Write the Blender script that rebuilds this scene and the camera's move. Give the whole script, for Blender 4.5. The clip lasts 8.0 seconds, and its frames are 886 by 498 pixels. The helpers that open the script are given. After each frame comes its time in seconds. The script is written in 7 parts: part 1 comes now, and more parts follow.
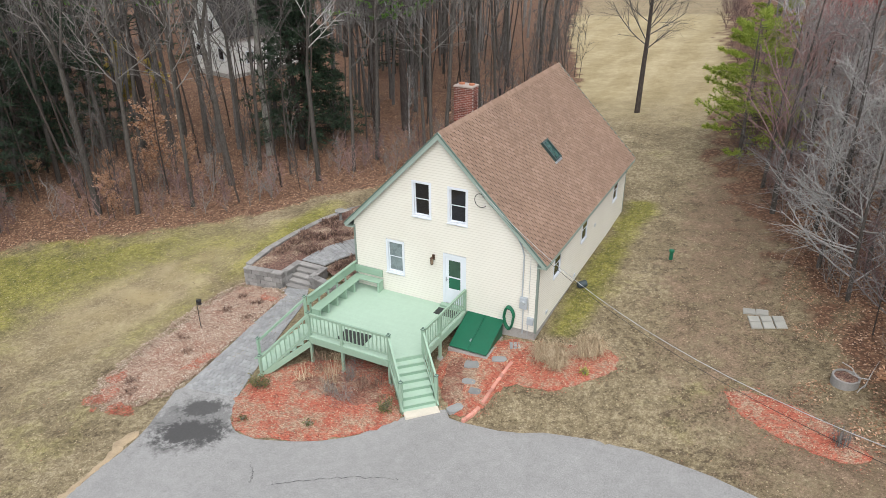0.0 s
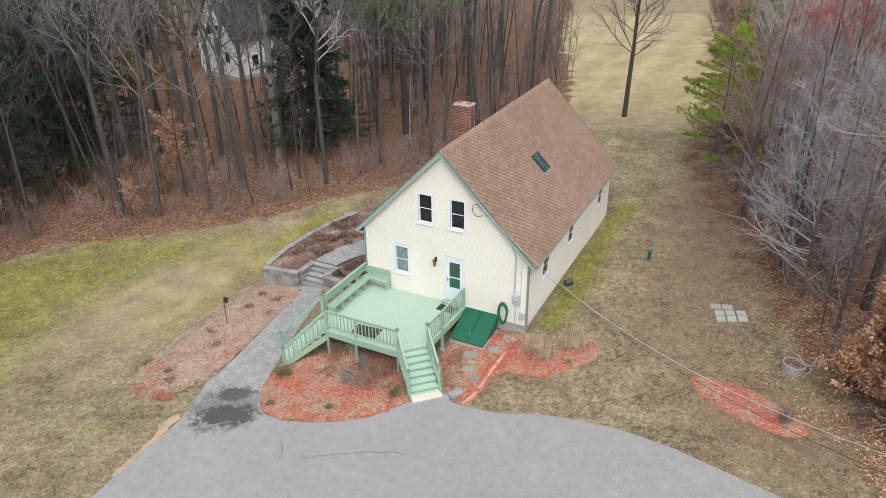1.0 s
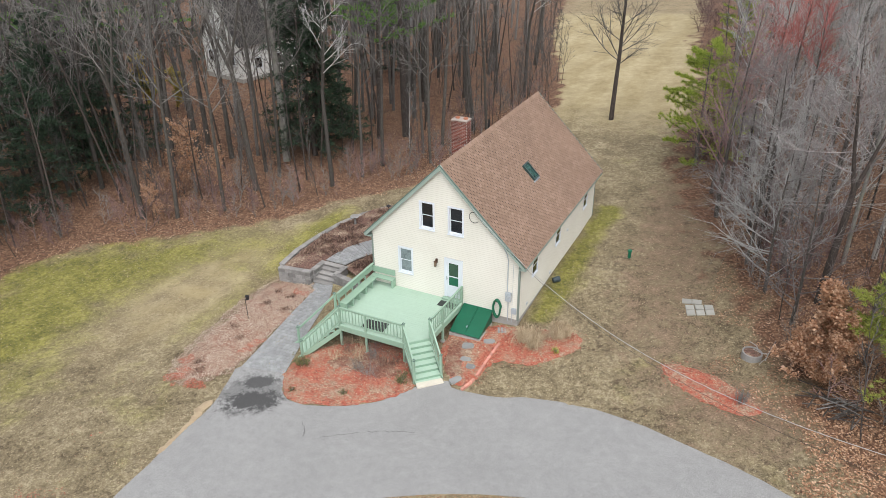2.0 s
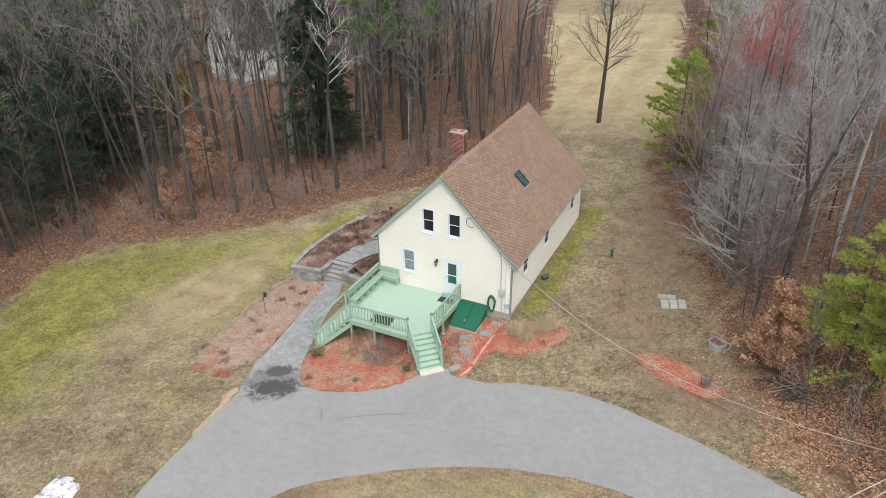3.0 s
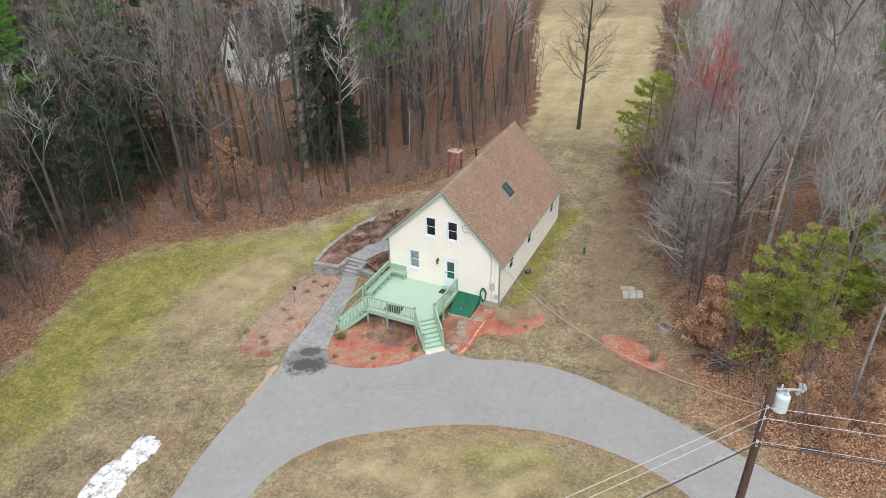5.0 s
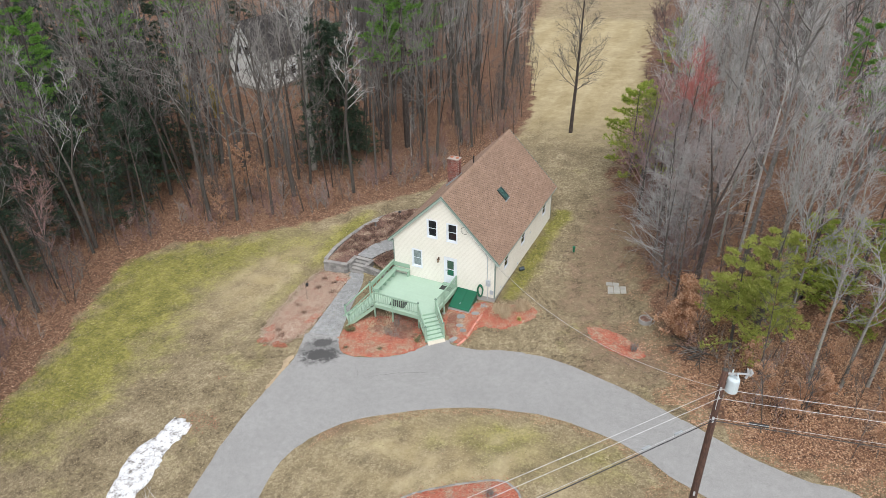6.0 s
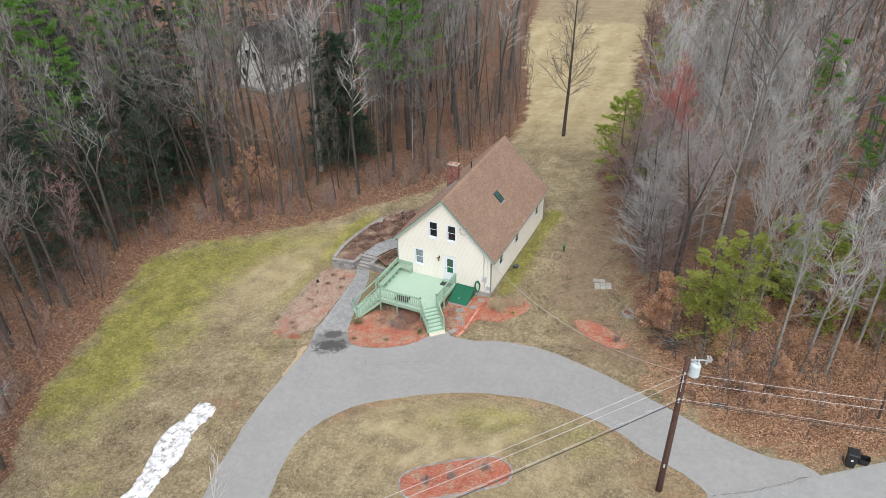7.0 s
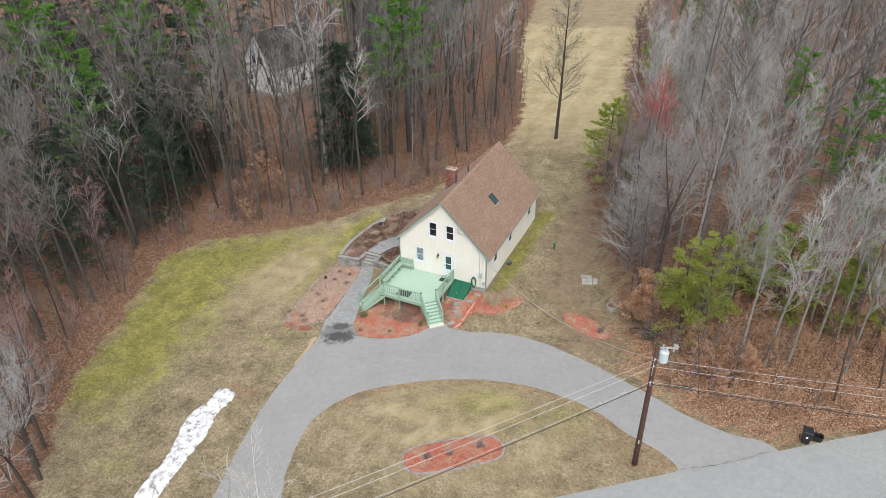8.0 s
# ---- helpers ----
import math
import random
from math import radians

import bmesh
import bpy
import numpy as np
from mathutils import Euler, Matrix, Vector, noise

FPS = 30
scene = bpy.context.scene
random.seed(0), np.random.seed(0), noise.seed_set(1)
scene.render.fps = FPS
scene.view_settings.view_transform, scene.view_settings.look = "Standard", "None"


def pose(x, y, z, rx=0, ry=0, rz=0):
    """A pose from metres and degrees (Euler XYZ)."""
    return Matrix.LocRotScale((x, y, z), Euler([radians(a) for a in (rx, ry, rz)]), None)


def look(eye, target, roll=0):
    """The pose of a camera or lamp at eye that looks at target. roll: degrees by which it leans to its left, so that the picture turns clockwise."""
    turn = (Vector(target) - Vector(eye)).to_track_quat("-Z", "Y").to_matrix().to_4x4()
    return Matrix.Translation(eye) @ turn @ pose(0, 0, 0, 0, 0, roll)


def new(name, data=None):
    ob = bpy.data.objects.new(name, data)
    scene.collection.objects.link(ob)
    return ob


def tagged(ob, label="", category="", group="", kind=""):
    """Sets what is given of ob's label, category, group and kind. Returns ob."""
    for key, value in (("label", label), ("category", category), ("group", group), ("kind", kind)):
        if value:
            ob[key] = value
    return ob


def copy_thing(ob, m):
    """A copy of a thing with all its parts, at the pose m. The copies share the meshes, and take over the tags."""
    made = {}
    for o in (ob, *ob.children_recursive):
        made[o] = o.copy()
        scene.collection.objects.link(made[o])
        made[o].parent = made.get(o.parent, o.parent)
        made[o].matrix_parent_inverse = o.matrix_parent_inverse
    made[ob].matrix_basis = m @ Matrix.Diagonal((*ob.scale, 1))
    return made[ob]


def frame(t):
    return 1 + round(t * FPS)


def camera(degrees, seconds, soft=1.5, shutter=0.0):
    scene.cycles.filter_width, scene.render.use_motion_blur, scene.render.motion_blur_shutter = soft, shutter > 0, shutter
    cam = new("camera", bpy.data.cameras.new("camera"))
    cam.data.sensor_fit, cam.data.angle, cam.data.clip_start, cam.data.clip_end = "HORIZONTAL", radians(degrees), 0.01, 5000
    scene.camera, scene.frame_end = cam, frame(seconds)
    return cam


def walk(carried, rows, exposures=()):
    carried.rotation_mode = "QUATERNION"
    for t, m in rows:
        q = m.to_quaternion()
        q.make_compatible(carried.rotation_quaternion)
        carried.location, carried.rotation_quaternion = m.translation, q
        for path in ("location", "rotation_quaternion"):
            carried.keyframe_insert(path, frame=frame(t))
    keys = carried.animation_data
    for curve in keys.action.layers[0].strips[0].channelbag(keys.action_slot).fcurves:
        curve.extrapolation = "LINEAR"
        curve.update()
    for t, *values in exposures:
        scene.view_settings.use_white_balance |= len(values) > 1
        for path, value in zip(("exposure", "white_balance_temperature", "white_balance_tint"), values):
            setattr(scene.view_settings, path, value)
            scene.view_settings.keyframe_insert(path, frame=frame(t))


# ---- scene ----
LENS = 64.0
cam = camera(LENS, 8.0, soft=0.75)
# seconds, x, y, z, pitch, roll, yaw; x along the gable wall, y along the house, metres
ROWS = [
    (0, 7.304, -21.595, 15.040, -26.403, -0.409, 27.393),
    (0.5, 7.865, -22.856, 16.064, -26.853, -0.476, 27.286),
    (1, 8.417, -24.134, 17.122, -27.318, -0.537, 27.122),
    (1.5, 8.964, -25.431, 18.215, -27.792, -0.592, 26.922),
    (3, 10.618, -29.467, 21.696, -29.193, -0.711, 26.264),
    (3.5, 11.186, -30.866, 22.919, -29.634, -0.733, 26.066),
    (4, 11.767, -32.294, 24.169, -30.056, -0.747, 25.892),
    (4.5, 12.365, -33.751, 25.444, -30.455, -0.752, 25.746),
    (6, 14.278, -38.285, 29.383, -31.503, -0.731, 25.470),
    (6.5, 14.962, -39.846, 30.719, -31.802, -0.717, 25.417),
    (7, 15.671, -41.426, 32.058, -32.078, -0.702, 25.369),
    (7.5, 16.406, -43.023, 33.394, -32.332, -0.690, 25.313),
    (8, 17.168, -44.633, 34.721, -32.570, -0.682, 25.233),
]
walk(cam, [(t, pose(x, y, z, 0, 0, yaw) @ pose(0, 0, 0, 90 + pitch, 0, 0) @ pose(0, 0, 0, 0, 0, roll)) for t, x, y, z, pitch, roll, yaw in ROWS])

# ---- light ----
world = bpy.data.worlds.new("overcast_sky")
scene.world = world
world.use_nodes = True
wn, wl = world.node_tree.nodes, world.node_tree.links
sky = wn.new("ShaderNodeTexSky")
sky.sky_type, sky.sun_disc = "NISHITA", False
sky.sun_elevation, sky.sun_rotation = radians(58), radians(146)
sky.air_density, sky.dust_density, sky.ozone_density = 1.0, 1.5, 1.5
grey = wn.new("ShaderNodeHueSaturation")
grey.inputs["Saturation"].default_value = 0.30
wl.new(sky.outputs["Color"], grey.inputs["Color"])
wl.new(grey.outputs["Color"], wn["Background"].inputs["Color"])
wn["Background"].inputs["Strength"].default_value = 0.105
sun = new("sun", bpy.data.lights.new("sun", "SUN"))
sun.data.energy, sun.data.angle, sun.data.color = 1.65, radians(75), (1.0, 0.98, 0.96)
sun.matrix_world = look((16, -24, 46), (0, 0, 0))
scene.view_settings.exposure = 0.90


# ---- materials ----
def material(name, rough=0.8, metal=0.0):
    m = bpy.data.materials.new(name)
    m.use_nodes = True
    b = m.node_tree.nodes["Principled BSDF"]
    b.inputs["Roughness"].default_value, b.inputs["Metallic"].default_value = rough, metal
    return m, m.node_tree.nodes, m.node_tree.links, b


def noise_node(n, l, scale, detail=4.0, vec=None, rough=0.6):
    t = n.new("ShaderNodeTexNoise")
    t.inputs["Scale"].default_value, t.inputs["Detail"].default_value, t.inputs["Roughness"].default_value = scale, detail, rough
    if vec is not None:
        l.new(vec, t.inputs["Vector"])
    return t.outputs["Fac"]


def ramp(n, l, fac, stops):
    r = n.new("ShaderNodeValToRGB")
    e = r.color_ramp.elements
    while len(e) < len(stops):
        e.new(0.5)
    for k, (p, c) in enumerate(stops):
        e[k].position, e[k].color = p, (*c, 1) if len(c) == 3 else c
    l.new(fac, r.inputs["Fac"])
    return r.outputs["Color"]


def mixed(n, l, fac, a, b, mode="MIX"):
    m = n.new("ShaderNodeMix")
    m.data_type, m.blend_type = "RGBA", mode
    for s, v in ((0, fac), (6, a), (7, b)):
        if isinstance(v, (int, float)):
            m.inputs[s].default_value = v
        elif isinstance(v, tuple):
            m.inputs[s].default_value = (*v, 1)
        else:
            l.new(v, m.inputs[s])
    return m.outputs[2]


def maths(n, l, op, a, b=0.0):
    m = n.new("ShaderNodeMath")
    m.operation = op
    m.use_clamp = op in ("MULTIPLY_ADD",)
    for s, v in ((0, a), (1, b)):
        if isinstance(v, (int, float)):
            m.inputs[s].default_value = v
        else:
            l.new(v, m.inputs[s])
    return m.outputs[0]


def bumped(n, l, b, height, strength=0.4, dist=0.02):
    u = n.new("ShaderNodeBump")
    u.inputs["Strength"].default_value, u.inputs["Distance"].default_value = strength, dist
    l.new(height, u.inputs["Height"])
    l.new(u.outputs["Normal"], b.inputs["Normal"])


def world_pos(n):
    return n.new("ShaderNodeNewGeometry").outputs["Position"]


def simple(name, col, rough=0.7, metal=0.0, vary=0.15, fine=40.0, coarse=1.5, bump=0.0, random_amount=0.0):
    """Base colour with grain at two scales and, for pieces, a tint of their own."""
    m, n, l, b = material(name, rough, metal)
    p = world_pos(n)
    f1, f2 = noise_node(n, l, fine, 3, p), noise_node(n, l, coarse, 4, p)
    f = maths(n, l, "ADD", maths(n, l, "MULTIPLY", f1, 0.45), maths(n, l, "MULTIPLY", f2, 0.55))
    lo = tuple(c * (1 - vary) for c in col)
    hi = tuple(min(1, c * (1 + vary)) for c in col)
    c = ramp(n, l, f, [(0.32, lo), (0.68, hi)])
    if random_amount:
        rnd = n.new("ShaderNodeObjectInfo").outputs["Random"]
        isl = n.new("ShaderNodeNewGeometry").outputs["Random Per Island"]
        r = maths(n, l, "FRACT", maths(n, l, "ADD", rnd, isl))
        g = ramp(n, l, r, [(0, (1 - random_amount,) * 3), (1, (1 + random_amount,) * 3)])
        c = mixed(n, l, 1.0, c, g, "MULTIPLY")
    l.new(c, b.inputs["Base Color"])
    if bump:
        bumped(n, l, b, f1, bump, 0.01)
    return m


def ground_material():
    m, n, l, b = material("lawn_and_leaf_litter", 0.95)
    p = world_pos(n)

    def att(a):
        q = n.new("ShaderNodeAttribute")
        q.attribute_name = a
        return q.outputs["Fac"]

    litter, green, far, bare = att("litter"), att("green"), att("field"), att("bare")
    big, mid, fine = noise_node(n, l, 0.22, 5, p), noise_node(n, l, 1.3, 6, p, 0.7), noise_node(n, l, 14.0, 6, p, 0.75)
    tiny, patchy, streak = noise_node(n, l, 45.0, 4, p, 0.8), noise_node(n, l, 0.55, 7, p, 0.72), noise_node(n, l, 5.0, 5, p, 0.7)
    sharp = lambda f, a: ramp(n, l, f, [(0.5 - a, (0, 0, 0)), (0.5 + a, (1, 1, 1))])
    grain = mixed(n, l, 0.48, mixed(n, l, 0.45, sharp(patchy, 0.17), sharp(streak, 0.15)), mixed(n, l, 0.5, sharp(fine, 0.14), sharp(tiny, 0.16)))
    dry = ramp(n, l, grain, [(0.20, (0.046, 0.033, 0.019)), (0.36, (0.130, 0.098, 0.054)), (0.54, (0.245, 0.196, 0.115)), (0.78, (0.465, 0.395, 0.262))])
    lush = ramp(n, l, grain, [(0.20, (0.043, 0.045, 0.010)), (0.48, (0.168, 0.160, 0.032)), (0.78, (0.385, 0.348, 0.098))])
    gm = ramp(n, l, maths(n, l, "ADD", maths(n, l, "MULTIPLY", green, 0.62), maths(n, l, "MULTIPLY", maths(n, l, "SUBTRACT", mixed(n, l, 0.4, big, patchy), 0.5), 2.8)), [(0.2, (0, 0, 0)), (0.8, (1, 1, 1))])
    lawn = mixed(n, l, gm, dry, lush)
    clumps = ramp(n, l, noise_node(n, l, 3.0, 8, p, 0.72), [(0.505, (0, 0, 0)), (0.575, (1, 1, 1))])
    where = mixed(n, l, 1.0, maths(n, l, "ADD", maths(n, l, "MULTIPLY", bare, 0.85), 0.30), ramp(n, l, noise_node(n, l, 0.45, 4, p), [(0.38, (0.35, 0.35, 0.35)), (0.58, (1, 1, 1))]), "MULTIPLY")
    lawn = mixed(n, l, mixed(n, l, 1.0, clumps, where, "MULTIPLY"), lawn, mixed(n, l, gm, (0.066, 0.045, 0.027), (0.066, 0.064, 0.017)))
    flecks = ramp(n, l, noise_node(n, l, 11.0, 5, p, 0.75), [(0.57, (0, 0, 0)), (0.66, (0.6, 0.6, 0.6))])
    lawn = mixed(n, l, flecks, lawn, mixed(n, l, gm, (0.560, 0.470, 0.330), (0.430, 0.400, 0.170)))
    brown = ramp(n, l, maths(n, l, "ADD", maths(n, l, "MULTIPLY", fine, 0.6), maths(n, l, "MULTIPLY", mid, 0.4)), [(0.36, (0.046, 0.031, 0.020)), (0.49, (0.160, 0.108, 0.068)), (0.64, (0.370, 0.266, 0.183))])
    bm_ = ramp(n, l, maths(n, l, "ADD", maths(n, l, "MULTIPLY", bare, 0.8), maths(n, l, "MULTIPLY", maths(n, l, "SUBTRACT", mixed(n, l, 0.45, mid, fine), 0.5), 2.4)), [(0.35, (0, 0, 0)), (0.7, (1, 1, 1))])
    lawn = mixed(n, l, bm_, lawn, brown)
    hay = ramp(n, l, mixed(n, l, 0.55, big, mid), [(0.3, (0.25, 0.195, 0.095)), (0.5, (0.425, 0.342, 0.188)), (0.7, (0.60, 0.505, 0.320))])
    hay = mixed(n, l, 0.25, hay, dry)
    w = n.new("ShaderNodeTexWave")
    w.inputs["Scale"].default_value, w.inputs["Distortion"].default_value, w.inputs["Detail"].default_value = 0.085, 5.0, 3
    l.new(p, w.inputs["Vector"])
    hay = mixed(n, l, 0.11, hay, ramp(n, l, w.outputs["Fac"], [(0.3, (0.32, 0.25, 0.11)), (0.7, (0.64, 0.55, 0.36))]))
    lawn = mixed(n, l, far, lawn, hay)
    v = n.new("ShaderNodeTexVoronoi")
    v.inputs["Scale"].default_value = 9.0
    l.new(p, v.inputs["Vector"])
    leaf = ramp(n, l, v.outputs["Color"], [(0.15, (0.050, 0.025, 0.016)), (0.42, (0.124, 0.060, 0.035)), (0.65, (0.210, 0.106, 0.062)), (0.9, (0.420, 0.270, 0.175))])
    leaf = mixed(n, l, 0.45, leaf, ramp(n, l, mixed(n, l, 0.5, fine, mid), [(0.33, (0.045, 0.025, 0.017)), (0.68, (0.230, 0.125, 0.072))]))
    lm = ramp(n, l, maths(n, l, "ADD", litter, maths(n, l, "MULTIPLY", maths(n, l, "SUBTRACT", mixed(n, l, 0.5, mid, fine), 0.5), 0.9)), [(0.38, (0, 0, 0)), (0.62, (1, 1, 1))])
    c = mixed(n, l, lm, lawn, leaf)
    l.new(c, b.inputs["Base Color"])
    bumped(n, l, b, mixed(n, l, 0.5, fine, tiny), 0.7, 0.06)
    return m


def shingle_material():
    m, n, l, b = material("asphalt_shingle", 0.95)
    p = world_pos(n)
    rnd = n.new("ShaderNodeObjectInfo").outputs["Random"]
    isl = n.new("ShaderNodeNewGeometry").outputs["Random Per Island"]
    r = maths(n, l, "FRACT", maths(n, l, "ADD", rnd, isl))
    c = ramp(n, l, r, [(0.0, (0.246, 0.160, 0.113)), (0.35, (0.268, 0.176, 0.126)), (0.7, (0.287, 0.191, 0.138)), (1.0, (0.318, 0.214, 0.158))])
    g = ramp(n, l, noise_node(n, l, 60, 3, p), [(0.3, (0.72,) * 3), (0.7, (1.25,) * 3)])
    s = ramp(n, l, noise_node(n, l, 0.5, 4, p), [(0.3, (0.9,) * 3), (0.7, (1.08,) * 3)])
    l.new(mixed(n, l, 1.0, mixed(n, l, 1.0, c, g, "MULTIPLY"), s, "MULTIPLY"), b.inputs["Base Color"])
    return m


def mulch_material(name, stops, debris, scale=26.0):
    """Shredded bark: small long chips in several tints, with patches of dry debris blown over it."""
    m, n, l, b = material(name, 0.95)
    p = world_pos(n)
    turned = []
    for k, a in enumerate((20, 110, 65)):
        mp = n.new("ShaderNodeMapping")
        mp.inputs["Rotation"].default_value, mp.inputs["Scale"].default_value = (0, 0, radians(a)), (0.45, 1.5, 1.0)
        l.new(p, mp.inputs["Vector"])
        v = n.new("ShaderNodeTexVoronoi")
        v.inputs["Scale"].default_value = scale * (1 + 0.3 * k)
        l.new(mp.outputs["Vector"], v.inputs["Vector"])
        turned.append(v.outputs["Color"])
    pick = noise_node(n, l, 8.0, 3, p)
    f = mixed(n, l, ramp(n, l, pick, [(0.47, (0, 0, 0)), (0.53, (1, 1, 1))]), turned[0], turned[1])
    f = mixed(n, l, 0.30, f, noise_node(n, l, 1.1, 6, p, 0.7))
    c = ramp(n, l, f, stops)
    cover = ramp(n, l, mixed(n, l, 0.35, noise_node(n, l, 0.9, 7, p, 0.75), noise_node(n, l, 9.0, 4, p, 0.7)), [(0.48, (0, 0, 0)), (0.58, (0.85, 0.85, 0.85))])
    c = mixed(n, l, cover, c, ramp(n, l, turned[2], debris))
    l.new(c, b.inputs["Base Color"])
    bumped(n, l, b, mixed(n, l, 0.5, noise_node(n, l, 30, 4, p), turned[0]), 0.8, 0.04)
    return m


def asphalt_material(name, lo, hi, tone=0.35, stains=()):
    """Old asphalt with aggregate and, where given, dark damp stains (x, y, half length, half width, turn)."""
    m, n, l, b = material(name, 0.9)
    p = world_pos(n)
    agg = mixed(n, l, 0.5, noise_node(n, l, 70, 2, p), noise_node(n, l, 22, 3, p, 0.7))
    f = mixed(n, l, 0.6, noise_node(n, l, 0.35, 6, p, 0.65), noise_node(n, l, 3.0, 5, p))
    c = ramp(n, l, f, [(0.40, lo), (0.64, hi)])
    c = mixed(n, l, tone, c, ramp(n, l, agg, [(0.33, tuple(x * 0.45 for x in lo)), (0.67, tuple(x * 1.7 for x in hi))]))
    ragged = mixed(n, l, 0.25, noise_node(n, l, 1.5, 7, p, 0.75), noise_node(n, l, 6.0, 5, p, 0.75))
    for x, y, a, w, turn, dark in stains:
        mp = n.new("ShaderNodeMapping")
        mp.vector_type = "TEXTURE"
        mp.inputs["Location"].default_value, mp.inputs["Rotation"].default_value, mp.inputs["Scale"].default_value = (x, y, 0), (0, 0, radians(turn)), (a, w, 1000)
        l.new(p, mp.inputs["Vector"])
        d = n.new("ShaderNodeVectorMath")
        d.operation = "LENGTH"
        l.new(mp.outputs["Vector"], d.inputs[0])
        k = maths(n, l, "ADD", maths(n, l, "MULTIPLY", d.outputs["Value"], 0.5), maths(n, l, "MULTIPLY", maths(n, l, "SUBTRACT", ragged, 0.5), 1.6))
        c = mixed(n, l, ramp(n, l, k, [(0.40, (dark, dark, dark)), (0.47, (dark * 0.62,) * 3), (0.53, (dark * 0.25,) * 3), (0.60, (0, 0, 0))]), c, (0.042, 0.041, 0.041))
    l.new(c, b.inputs["Base Color"])
    bumped(n, l, b, agg, 0.4, 0.008)
    return m


def bark_material(name, lo, hi, patch=None):
    m, n, l, b = material(name, 0.95)
    t = n.new("ShaderNodeTexCoord").outputs["Object"]
    mp = n.new("ShaderNodeMapping")
    mp.inputs["Scale"].default_value = (1, 1, 0.18)
    l.new(t, mp.inputs["Vector"])
    f = noise_node(n, l, 26, 5, mp.outputs["Vector"], 0.7)
    c = ramp(n, l, f, [(0.33, lo), (0.66, hi)])
    if patch:
        c = mixed(n, l, ramp(n, l, noise_node(n, l, 2.2, 4, t), [(0.45, (0, 0, 0)), (0.62, (1, 1, 1))]), c, patch)
    rnd = n.new("ShaderNodeObjectInfo").outputs["Random"]
    c = mixed(n, l, 1.0, c, ramp(n, l, rnd, [(0, (0.75,) * 3), (1, (1.25,) * 3)]), "MULTIPLY")
    l.new(c, b.inputs["Base Color"])
    bumped(n, l, b, f, 0.5, 0.02)
    return m


def leaf_material(name, stops, rough=0.7, thin=0.0):
    m, n, l, b = material(name, rough)
    isl = n.new("ShaderNodeNewGeometry").outputs["Random Per Island"]
    big = noise_node(n, l, 0.6, 3, world_pos(n))
    c = ramp(n, l, maths(n, l, "ADD", maths(n, l, "MULTIPLY", isl, 0.6), maths(n, l, "MULTIPLY", big, 0.4)), stops)
    l.new(c, b.inputs["Base Color"])
    if thin:
        t = n.new("ShaderNodeBsdfTranslucent")
        l.new(c, t.inputs["Color"])
        k = n.new("ShaderNodeMixShader")
        k.inputs[0].default_value = thin
        l.new(b.outputs[0], k.inputs[1])
        l.new(t.outputs[0], k.inputs[2])
        l.new(k.outputs[0], n["Material Output"].inputs["Surface"])
    return m


def glass_material(name, col, rough=0.05):
    m, n, l, b = material(name, rough)
    b.inputs["Base Color"].default_value = (*col, 1)
    b.inputs["Specular IOR Level"].default_value = 0.6
    return m


M_GROUND = ground_material()
M_SHINGLE = shingle_material()
def siding_material():
    """Cream vinyl with the shadow line of each lap painted into its lower edge."""
    m, n, l, b = material("cream_vinyl_siding", 0.55)
    p = world_pos(n)
    xyz = n.new("ShaderNodeSeparateXYZ")
    l.new(p, xyz.inputs[0])
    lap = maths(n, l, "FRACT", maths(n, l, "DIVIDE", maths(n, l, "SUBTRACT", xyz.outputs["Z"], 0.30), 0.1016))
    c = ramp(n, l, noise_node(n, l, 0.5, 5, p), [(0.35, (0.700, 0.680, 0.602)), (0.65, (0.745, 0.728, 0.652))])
    # lower fifth of every lap darkened in the colour, as its shadow line
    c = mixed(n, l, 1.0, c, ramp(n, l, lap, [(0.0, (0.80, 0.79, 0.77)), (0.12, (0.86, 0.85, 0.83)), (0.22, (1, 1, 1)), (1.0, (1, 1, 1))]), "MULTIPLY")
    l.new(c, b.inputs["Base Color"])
    return m


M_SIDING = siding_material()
M_FOUND = simple("weathered_concrete", (0.36, 0.35, 0.33), 0.9, vary=0.22, fine=18, coarse=1.2, bump=0.3)
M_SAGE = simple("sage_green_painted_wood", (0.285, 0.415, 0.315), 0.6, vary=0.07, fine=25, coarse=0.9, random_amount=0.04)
# stair risers: M_SAGE's green at about 0.8 of its values
M_RISER = simple("darker_sage_green", (0.225, 0.345, 0.255), 0.6, vary=0.07, fine=25, coarse=0.9)
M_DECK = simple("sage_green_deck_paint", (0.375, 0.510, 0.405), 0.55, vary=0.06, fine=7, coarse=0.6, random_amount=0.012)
M_TRIM = simple("pale_green_trim_paint", (0.30, 0.375, 0.33), 0.6, vary=0.06)
M_CORNER = simple("grey_green_corner_paint", (0.20, 0.245, 0.215), 0.6, vary=0.08)
M_FASCIA = simple("dark_green_metal_edge", (0.10, 0.16, 0.135), 0.5, vary=0.1)
M_WHITE = simple("white_vinyl_frame", (0.68, 0.72, 0.77), 0.45, vary=0.03)
M_BULK = simple("dark_green_steel_paint", (0.006, 0.105, 0.055), 0.38, vary=0.10, fine=9)
M_DARKGLASS = glass_material("dark_window_glass", (0.012, 0.014, 0.017))
M_CURTAIN = simple("pale_curtain_behind_glass", (0.20, 0.24, 0.25), 0.15, vary=0.35, fine=14, coarse=2.5)
M_GREENDOOR = simple("green_door_behind_glass", (0.010, 0.110, 0.060), 0.2, vary=0.12)
M_METAL = simple("galvanised_grey_metal", (0.36, 0.39, 0.41), 0.45, 0.4, vary=0.1)
M_GREYPVC = simple("grey_conduit", (0.40, 0.44, 0.47), 0.5, vary=0.08)
